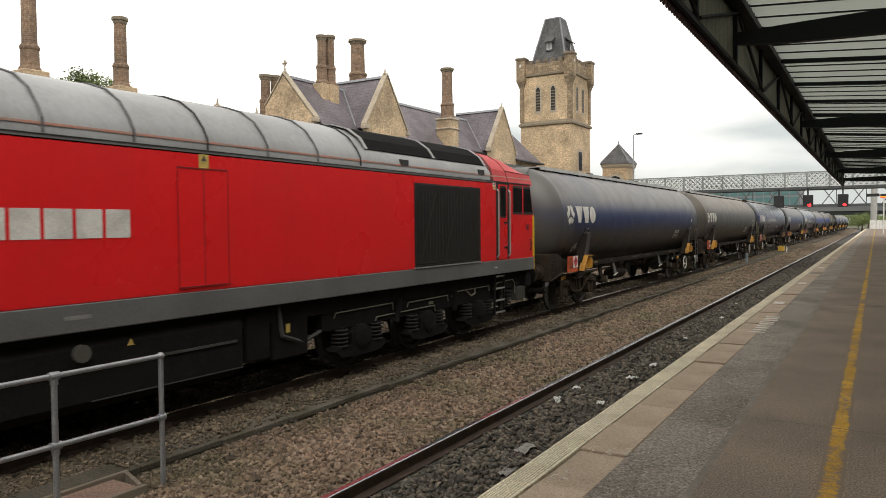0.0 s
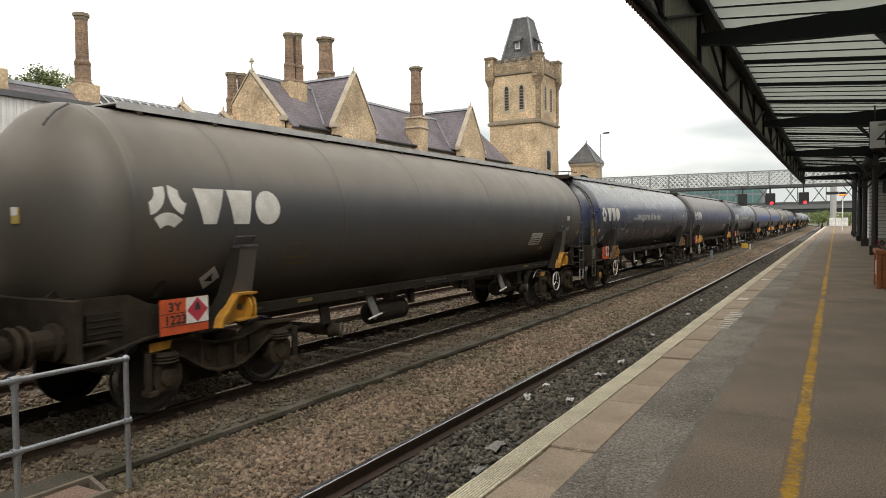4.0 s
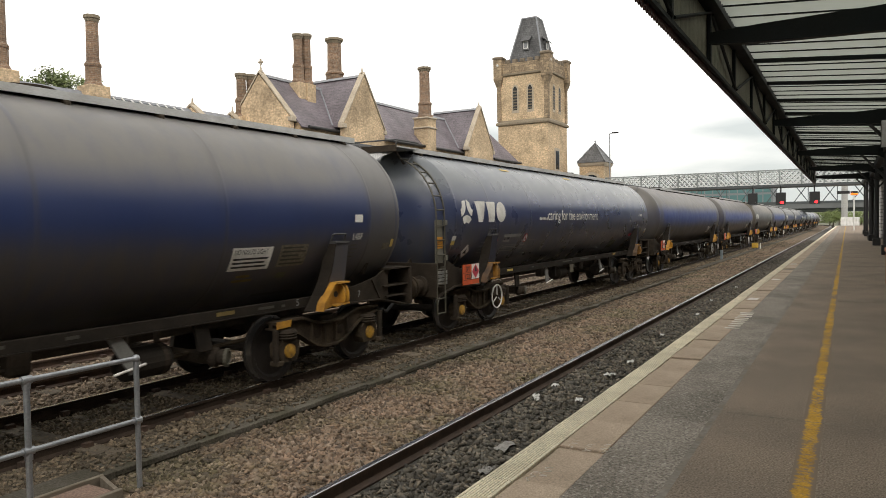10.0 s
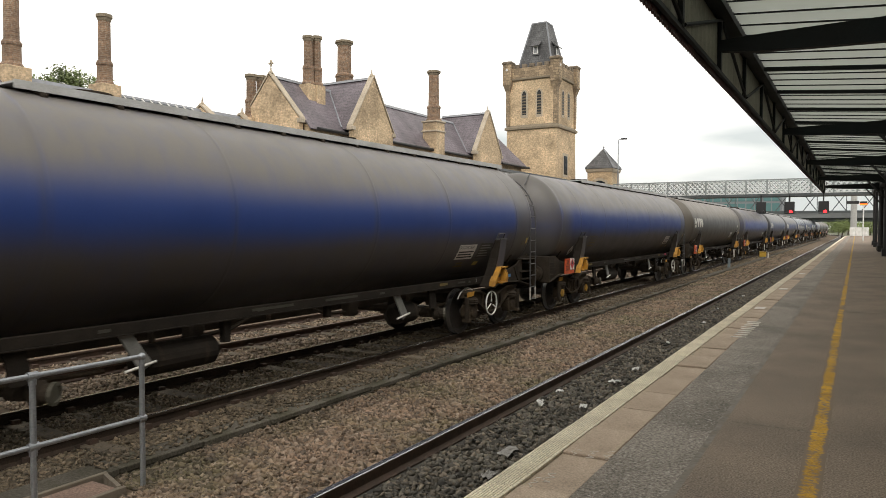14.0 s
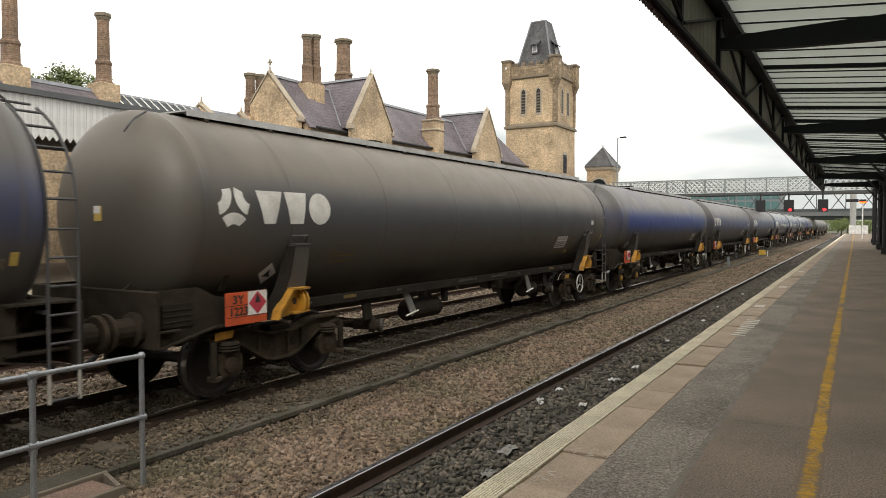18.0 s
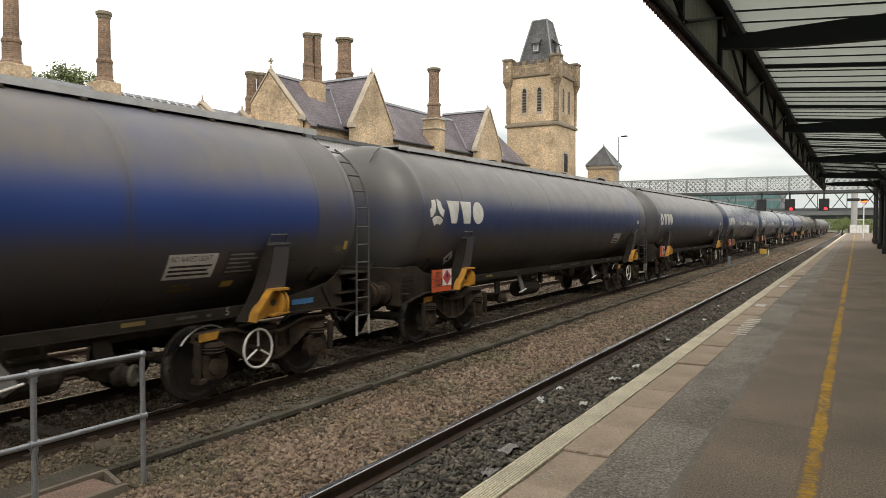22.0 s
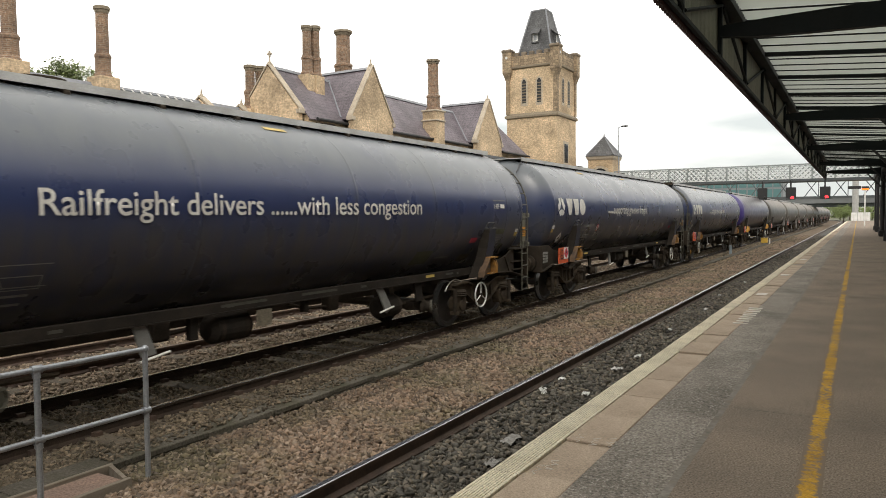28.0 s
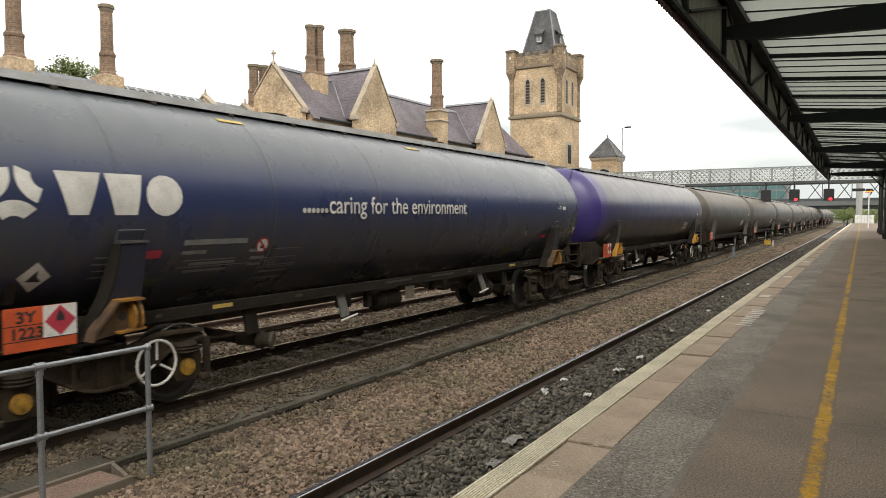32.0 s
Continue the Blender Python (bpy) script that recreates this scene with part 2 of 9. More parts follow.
GALV = mat("galvanised", (0.34, 0.36, 0.38), 0.45, 0.6, dark=(0.22, 0.23, 0.245), scale=9, amount=0.6, bump=0.05)

# ---- mesh helpers
def part(name, bm, material, parent=None, label=""):
    """Links a bmesh as one mesh object, under a thing or a part."""
    me = bpy.data.meshes.new(name)
    bm.to_mesh(me)
    bm.free()
    return linked(name, me, material, parent, label)


def linked(name, me, material, parent=None, label=""):
    if material and not me.materials:
        me.materials.append(material)
    ob = new(name, me)
    if parent:
        ob.parent = parent
    if label:
        ob["label"] = label
    return ob


def smooth(ob, angle=40):
    me = ob.data
    me.polygons.foreach_set("use_smooth", [True] * len(me.polygons))
    me.set_sharp_from_angle(angle=radians(angle))
    return ob


def empty(name, x=0, y=0, z=0, label="", category="", group="", kind=""):
    ob = new(name)
    ob.matrix_basis = pose(x, y, z)
    ob.empty_display_size = 0.2
    return tagged(ob, label, category, group, kind)


def box(x0, x1, y0, y1, z0, z1, bevel=0.0, bm=None):
    out = bm or bmesh.new()
    tmp = bmesh.new() if bevel and bm else out
    vs = [tmp.verts.new((x, y, z)) for z in (z0, z1) for x, y in ((x0, y0), (x1, y0), (x1, y1), (x0, y1))]
    fs = [tmp.faces.new([vs[i] for i in f]) for f in ((3, 2, 1, 0), (4, 5, 6, 7), (0, 1, 5, 4), (1, 2, 6, 5), (2, 3, 7, 6), (3, 0, 4, 7))]
    if bevel:
        bmesh.ops.bevel(tmp, geom=list({e for f in fs for e in f.edges}), offset=bevel, segments=1, affect="EDGES")
        if bm:
            merge(out, tmp)
    return out


def merge(out, other):
    """Adds a bmesh to another, and frees it."""
    index = {}
    for v in other.verts:
        index[v] = out.verts.new(v.co)
    for f in other.faces:
        g = out.faces.new([index[v] for v in f.verts])
        g.smooth = f.smooth
    other.free()
    return out


def prism(points, axis, a, b, bm=None):
    """A closed outline, in the plane across the axis, pushed from a to b. Points are (y, z) for x, (x, z) for y, (x, y) for z."""
    out = bm or bmesh.new()
    put = {"x": lambda u, v, w: (w, u, v), "y": lambda u, v, w: (u, w, v), "z": lambda u, v, w: (u, v, w)}[axis]
    lo = [out.verts.new(put(u, v, a)) for u, v in points]
    hi = [out.verts.new(put(u, v, b)) for u, v in points]
    k = len(points)
    faces = [out.faces.new(lo[::-1]), out.faces.new(hi)]
    faces += [out.faces.new([lo[i], lo[(i + 1) % k], hi[(i + 1) % k], hi[i]]) for i in range(k)]
    bmesh.ops.recalc_face_normals(out, faces=faces)
    return out


def tube(p, q, r, sides=8, r2=None, bm=None, caps=True):
    out = bm or bmesh.new()
    p, q = Vector(p), Vector(q)
    turn = (q - p).to_track_quat("Z", "Y").to_matrix()
    r2 = r if r2 is None else r2
    rings = []
    for c, rad in ((p, r), (q, r2)):
        rings.append([out.verts.new(c + turn @ Vector((rad * math.cos(2 * math.pi * i / sides), rad * math.sin(2 * math.pi * i / sides), 0))) for i in range(sides)])
    for i in range(sides):
        j = (i + 1) % sides
        out.faces.new([rings[0][i], rings[0][j], rings[1][j], rings[1][i]])
    if caps:
        out.faces.new(rings[0][::-1])
        out.faces.new(rings[1])
    return out


def lathe(profile, origin, axis, sides=32, bm=None, start=0.0, sweep=2 * math.pi):
    """Turns a profile of (distance along the axis, radius) round an axis."""
    out = bm or bmesh.new()
    turn = Vector(axis).to_track_quat("Z", "Y").to_matrix()
    o = Vector(origin)
    rings = []
    for d, r in profile:
        if r < 1e-5:
            rings.append([out.verts.new(o + turn @ Vector((0, 0, d)))])
        else:
            rings.append([out.verts.new(o + turn @ Vector((r * math.cos(start + sweep * i / sides), r * math.sin(start + sweep * i / sides), d))) for i in range(sides)])
    for a, b in zip(rings, rings[1:]):
        for i in range(sides):
            j = (i + 1) % sides
            if len(a) == 1 and len(b) == 1:
                continue
            if len(a) == 1:
                out.faces.new([a[0], b[j], b[i]])
            elif len(b) == 1:
                out.faces.new([a[i], a[j], b[0]])
            else:
                out.faces.new([a[i], a[j], b[j], b[i]])
    bmesh.ops.recalc_face_normals(out, faces=out.faces[:])
    return out


def pipe(points, r, sides=6, bm=None):
    out = bm or bmesh.new()
    for p, q in zip(points, points[1:]):
        tube(p, q, r, sides, bm=out)
    return out


def hoop(centre, radius, r, axis="x", sides=20, ring=6, bm=None, arc=(0, 2 * math.pi)):
    """A ring of round bar; its plane lies across the axis."""
    out = bm or bmesh.new()
    c = Vector(centre)
    full = abs(arc[1] - arc[0] - 2 * math.pi) < 1e-6
    steps = sides if full else sides + 1
    rows = []
    for i in range(steps):
        a = arc[0] + (arc[1] - arc[0]) * i / sides
        u = {"x": Vector((0, math.cos(a), math.sin(a))), "y": Vector((math.cos(a), 0, math.sin(a))), "z": Vector((math.cos(a), math.sin(a), 0))}[axis]
        w = {"x": Vector((1, 0, 0)), "y": Vector((0, 1, 0)), "z": Vector((0, 0, 1))}[axis]
        rows.append([out.verts.new(c + u * (radius + r * math.cos(2 * math.pi * k / ring)) + w * (r * math.sin(2 * math.pi * k / ring))) for k in range(ring)])
    for i in range(steps if full else steps - 1):
        a, b = rows[i], rows[(i + 1) % steps]
        for k in range(ring):
            out.faces.new([a[k], a[(k + 1) % ring], b[(k + 1) % ring], b[k]])
    bmesh.ops.recalc_face_normals(out, faces=out.faces[:])
    return out


def quads(name, verts, faces, material, parent=None, label=""):
    me = bpy.data.meshes.new(name)
    me.from_pydata([tuple(v) for v in verts], [], faces)
    me.update()
    return linked(name, me, material, parent, label)

# ---- the line: straight past the platforms, then bending to the left far off
STRAIGHT, BEND = 215.0, 330.0


def along(s, off=0.0):
    """Place and heading s metres along the line, off metres to its right."""
    if s <= STRAIGHT:
        return Vector((off, s, 0)), 0.0
    a = (s - STRAIGHT) / BEND
    return Vector((-BEND + (BEND + off) * math.cos(a), STRAIGHT + (BEND + off) * math.sin(a), 0)), a


TRACK_X = {1: -3.08, 2: -7.95, 3: -11.15}
RAIL_SHAPE = [(-0.07, -0.159), (0.07, -0.159), (0.07, -0.145), (0.012, -0.12), (0.012, -0.045), (0.035, -0.035), (0.035, -0.006), (0.028, 0.0), (-0.028, 0.0), (-0.035, -0.006),
              (-0.035, -0.035), (-0.012, -0.045), (-0.012, -0.12), (-0.07, -0.145)]


def rail(parent, x, s0, s1):
    stops = [s0 + (min(s1, STRAIGHT) - s0) * i / 12 for i in range(13)] + ([STRAIGHT + (s1 - STRAIGHT) * i / 16 for i in range(1, 17)] if s1 > STRAIGHT else [])
    verts, faces, k = [], [], len(RAIL_SHAPE)
    for s in stops:
        for u, z in RAIL_SHAPE:
            p, _ = along(s, x + u)
            verts.append((p.x, p.y, z))
    for i in range(len(stops) - 1):
        for j in range(k):
            a, b = i * k + j, i * k + (j + 1) % k
            faces.append((a, b, b + k, a + k))
    ob = quads("rail", verts, faces, RAIL_RUST_SHADED if -9.5 < x < -6.5 else RAIL_RUST, parent, "steel rail with a shiny worn head and rusty sides")
    ob.data.materials.append(RAIL_TOP if x > -10.0 else RAIL_DULL)
    for f in ob.data.polygons:
        if f.index % k in (6, 7, 8):
            f.material_index = 1
    return ob


def sleeper_mesh():
    return box(-1.28, 1.28, -0.125, 0.125, -0.3, -0.15, 0.012)


def track(n, s1):
    x = TRACK_X[n]
    t = empty(f"track_{n}", 0, 0, 0, "pair of steel rails on sleepers sunk in stone ballast", "track", kind="structure")
    for side in (-0.7525, 0.7525):
        rail(t, x + side, -40, s1)
    me = bpy.data.meshes.new("sleeper")
    bm = sleeper_mesh()
    bm.to_mesh(me)
    bm.free()
    rnd = random.Random(n)
    if n == 1:  # buried to the top in ballast
        return t
    for i in range(62):
        ob = linked("sleeper", me, SLEEPER, t)
        ob.matrix_basis = pose(x + rnd.uniform(-0.03, 0.03), 1.2 + 0.68 * i, 0.012 + rnd.uniform(-0.018, 0.008), 0, 0, rnd.uniform(-1, 1))
    bm = bmesh.new()
    for i in range(190):
        for y in (1.2 + 0.68 * (62 + i),):
            box(x - 1.28, x + 1.28, y - 0.125, y + 0.125, -0.28, -0.115, bm=bm)
    tagged(part("far_sleepers", bm, SLEEPER, t), kind="stuff")
    # clips at the rail feet, near the camera
    bm = bmesh.new()
    for i in range(40):
        y = 1.2 + 0.68 * i
        for side in (-0.7525, 0.7525):
            for d in (-1, 1):
                box(x + side + d * 0.09 - 0.035, x + side + d * 0.09 + 0.035, y - 0.05, y + 0.05, -0.17, -0.085, bm=bm)
    tagged(part("rail_clips", bm, RAIL_RUST, t), kind="stuff")
    return t


def ground():
    bm = bmesh.new()
    xs = [-1500, -200, -60, -30, 12, 60, 200, 1500]
    ys = [-1500, -200, -45, 60, 200, 400, 800, 2500]
    grid = [[bm.verts.new((x, y, -0.32)) for y in ys] for x in xs]
    for i in range(len(xs) - 1):
        for j in range(len(ys) - 1):
            bm.faces.new([grid[i][j], grid[i + 1][j], grid[i + 1][j + 1], grid[i][j + 1]])
    g = part("ground", bm, mat("far_ground", (0.09, 0.1, 0.05), 0.95, dark=(0.06, 0.05, 0.035), scale=0.05, amount=0.9, fine=2, fine_amount=0.6))
    tagged(g, "rough green and earthy ground reaching to the horizon", "ground", kind="structure")
    # shouldered ballast bed under the three tracks
    bm = bmesh.new()
    rows = [(-15.2, -0.31), (-13.4, -0.2), (-12.6, -0.17), (-9.6, -0.17), (-6.6, -0.16), (-5.2, -0.14), (-4.2, -0.13), (-3.98, -0.16), (-2.2, -0.2), (-1.55, -0.22)]
    ss = [-40 + i * 15 for i in range(18)] + [STRAIGHT + 12 + i * 20 for i in range(12)]
    lines = []
    for s in ss:
        line = []
        for x, z in rows:
            p, _ = along(s, x)
            line.append(bm.verts.new((p.x, p.y, z)))
        lines.append(line)
    for a, b in zip(lines, lines[1:]):
        for i in range(len(rows) - 1):
            f = bm.faces.new([a[i], a[i + 1], b[i + 1], b[i]])
            f.material_index = 1 if i >= 7 else 0
    o = part("ballast_bed", bm, BALLAST)
    o.data.materials.append(BALLAST_DARK)
    tagged(o, "bed of brown and dark grey crushed stone between the rails", "ballast", kind="structure")


def stones(name, label, x0, x1, z_at, count, y0, y1, size, material, seed, thin=2.0, avoid=()):
    """Loose crushed stones lying on the bed, thinning with distance."""
    rng = np.random.default_rng(seed)
    base = np.array([(-1, -1, -0.45), (1.1, -0.8, -0.45), (0.9, 1, -0.45), (-1, 0.8, -0.45), (-0.9, -1, 0.45), (1, -0.9, 0.45), (1, 1, 0.45), (-1.1, 0.9, 0.45)], float)
    quad = np.array([(3, 2, 1, 0), (4, 5, 6, 7), (0, 1, 5, 4), (1, 2, 6, 5), (2, 3, 7, 6), (3, 0, 4, 7)])
    x = rng.uniform(x0, x1, count)
    y = y0 + (y1 - y0) * rng.uniform(0, 1, count) ** thin
    for a, b in avoid:
        keep = (x < a) | (x > b)
        x, y = x[keep], y[keep]
    n = len(x)
    s = rng.uniform(0.55, 1.3, (n, 1, 3)) * size * (1 + 0.35 * ((y - y0) / (y1 - y0)))[:, None, None]
    v = base[None] * s * rng.uniform(0.55, 1.15, (n, 8, 1)) + rng.normal(0, size * 0.16, (n, 8, 3))
    q = rng.normal(0, 1, (n, 4)) * np.array([1, 0.3, 0.3, 1])
    q /= np.linalg.norm(q, axis=1, keepdims=True)
    w, i, j, k = q.T
    rot = np.stack([1 - 2 * (j * j + k * k), 2 * (i * j - k * w), 2 * (i * k + j * w), 2 * (i * j + k * w), 1 - 2 * (i * i + k * k), 2 * (j * k - i * w),
                    2 * (i * k - j * w), 2 * (j * k + i * w), 1 - 2 * (i * i + j * j)], 1).reshape(n, 3, 3)
    v = np.einsum("nab,nvb->nva", rot, v)
    z = np.interp(x, *z_at) + rng.uniform(-0.3, 0.75, n) * size
    v += np.stack([x, y, z], 1)[:, None]
    f = (quad[None] + 8 * np.arange(n)[:, None, None]).reshape(-1, 4)
    me = bpy.data.meshes.new(name)
    me.vertices.add(n * 8)
    me.vertices.foreach_set("co", v.reshape(-1))
    me.loops.add(f.size)
    me.polygons.add(len(f))
    me.loops.foreach_set("vertex_index", f.reshape(-1).astype(np.int32))
    me.polygons.foreach_set("loop_start", np.arange(0, f.size, 4, dtype=np.int32))
    me.update(calc_edges=True)
    ob = linked(name, me, material)
    return tagged(ob, label, "ballast", kind="stuff")


def troughs():
    """A line of concrete cable troughs with lids, beside the freight line."""
    t = empty("cable_trough", -6.09, 0, -0.05, "long line of grey mossy concrete cable trough lids", "cable trough", kind="structure")
    me = bpy.data.meshes.new("lid")
    bm = box(-0.17, 0.17, -0.495, 0.495, -0.06, 0.0, 0.008)
    bm.to_mesh(me)
    bm.free()
    rnd = random.Random(3)
    for i in range(64):
        ob = linked("lid", me, TROUGH, t)
        ob.matrix_basis = pose(rnd.uniform(-0.015, 0.015), 4.6 + i, rnd.uniform(-0.008, 0.012), rnd.uniform(-0.5, 0.5), rnd.uniform(-1.2, 1.2), rnd.uniform(-0.6, 0.6))
    bm = bmesh.new()
    for i in range(90):
        box(-0.17, 0.17, 69 + i - 0.495, 69 + i + 0.495, -0.06, 0.0, bm=bm)
    for i in range(12):
        box(-0.17, 0.17, 3.6 - i - 0.495, 3.6 - i + 0.495, -0.06, 0.0, bm=bm)
    tagged(part("far_lids", bm, TROUGH, t), kind="stuff")
    part("channel", box(-0.16, 0.16, -8, 158, -0.3, -0.065), TROUGH, t)
    # shallow chamber of timber planks, filled with small stone
    c = empty("cable_chamber", -5.72, 2.0, -0.05, "shallow timber-edged pit filled with small pinkish stone", "cable pit")
    wood = mat("grey_timber", (0.2, 0.17, 0.13), 0.9, dark=(0.1, 0.085, 0.065), scale=3, grain=(6, 1, 6))
    part("side_plank", box(-0.235, -0.195, -1.6, 1.98, -0.12, 0.012, 0.006), wood, c)
    part("side_plank", box(0.20, 0.245, -1.6, 1.86, -0.12, 0.0, 0.006), wood, c)
    part("end_plank", prism([(-0.192, 1.93), (0.198, 1.80), (0.198, 1.84), (-0.192, 1.97)], "z", -0.12, 0.004), wood, c)
    part("fill", box(-0.193, 0.198, -1.6, 1.82, -0.15, -0.025), mat("pit_stone", (0.25, 0.17, 0.13), 0.95, dark=(0.15, 0.11, 0.09), scale=5, fine=40, fine_amount=0.7, bump=1.0, bump_scale=45), c)


def handrail_fence():
    f = empty("handrail_fence", -5.5, 4.04, -0.14, "galvanised tube handrail fence beside the cable pit", "fence")
    bm = tube((0, 0, 0), (0, 0, 1.19), 0.024, 12)
    part("post", bm, GALV, f)
    for i in range(1, 6):
        o = part("post", tube((0, -0.97 * i, 0), (0, -0.97 * i, 1.2), 0.024, 12), GALV, f)
        for z in (0.645, 1.2):
            part("clamp", tube((0, -0.97 * i - 0.04, z), (0, -0.97 * i + 0.04, z), 0.034, 12), GALV, o)
            part("collar", tube((0, -0.97 * i, z - 0.07), (0, -0.97 * i, z - 0.02), 0.031, 12), GALV, o)
    part("top_rail", tube((0, 0.0, 1.2), (0, -5.0, 1.2), 0.022, 12), GALV, f)
    part("middle_rail", tube((0, 0.0, 0.645), (0, -5.0, 0.645), 0.022, 12), GALV, f)
    bm = bmesh.new()
    bmesh.ops.create_icosphere(bm, subdivisions=2, radius=0.036, matrix=Matrix.Translation((0, 0, 1.2)))
    smooth(part("elbow", bm, GALV, f), 80)
    part("clamp", tube((0, -0.035, 0.645), (0, 0.03, 0.645), 0.034, 12), GALV, f)


ground()
for number, reach in ((1, 330.0), (2, 420.0), (3, 330.0)):
    track(number, reach)
PINK_Z = ([-13.4, -12.6, -9.6, -6.6, -5.2, -4.2, -3.98], [-0.2, -0.17, -0.17, -0.16, -0.14, -0.13, -0.16])
stones("ballast_stones", "loose brown and pinkish crushed stone", -6.0, -3.92, PINK_Z, 52000, 2.4, 34, 0.029, STONE_PINK, 1, 1.9, avoid=((-5.97, -5.45),))
stones("ballast_stones", "loose brown and pinkish crushed stone", -5.97, -5.45, PINK_Z, 7000, 4.0, 34, 0.027, STONE_PINK, 11, 1.9)
stones("ballast_stones", "loose brown crushed stone beside the rails", -8.78, -6.3, PINK_Z, 32000, 3.0, 40, 0.026, STONE_OLIVE, 2, 1.7, avoid=((-7.3, -7.1), (-8.8, -8.6)))
stones("ballast_stones", "loose brown crushed stone beside the rails", -13.6, -8.78, PINK_Z, 25000, 5.0, 40, 0.03, STONE_TAN_LIT, 4, 1.4, avoid=((-10.5, -10.3), (-12.0, -11.8)))
stones("dark_ballast_stones", "loose dark grey oily crushed stone", -3.72, -1.7, ([-4, -1.5], [-0.16, -0.22]), 30000, 2.4, 40, 0.031, STONE_GREY, 3, 1.8, avoid=((-2.4, -2.25),))
for label, x0, x1, zs, count, size, stone, seed in (
        ("loose brown and pinkish crushed stone", -5.45, -3.92, PINK_Z, 6000, 0.03, STONE_PINK, 21), ("loose brown crushed stone beside the rails", -13.6, -6.3, PINK_Z, 14000, 0.03, STONE_OLIVE, 22),
        ("loose dark grey oily crushed stone", -3.72, -1.7, ([-4, -1.5], [-0.16, -0.22]), 7000, 0.031, STONE_GREY, 23)):
    stones("ballast_stones", label, x0, x1, zs, count, -10.0, 3.0, size, stone, seed, 1.0, avoid=((-7.3, -7.1), (-8.8, -8.6), (-10.5, -10.3), (-12.0, -11.8), (-2.4, -2.25)))
stones("spilt_stones", "loose stone spilt over the trough lids", -6.3, -6.0, ([-6.3, -6.0], [-0.045, -0.045]), 1500, 4.0, 34, 0.02, STONE_OLIVE, 14, 1.5)
# coarser cover where the line runs on into the distance
stones("ballast_stones", "loose brown and pinkish crushed stone", -6.0, -3.92, PINK_Z, 9000, 30, 85, 0.05, STONE_PINK, 31, 1.3)
stones("ballast_stones", "loose brown crushed stone beside the rails", -9.9, -6.3, PINK_Z, 7000, 36, 85, 0.05, STONE_OLIVE, 32, 1.3, avoid=((-7.3, -7.1), (-8.8, -8.6)))
stones("dark_ballast_stones", "loose dark grey oily crushed stone", -3.72, -1.7, ([-4, -1.5], [-0.16, -0.22]), 8000, 36, 85, 0.05, STONE_GREY, 33, 1.3, avoid=((-2.4, -2.25),))
troughs()
handrail_fence()

# ---- the platform with its canopy
TOP = 0.915
PLAT_END = 139.0


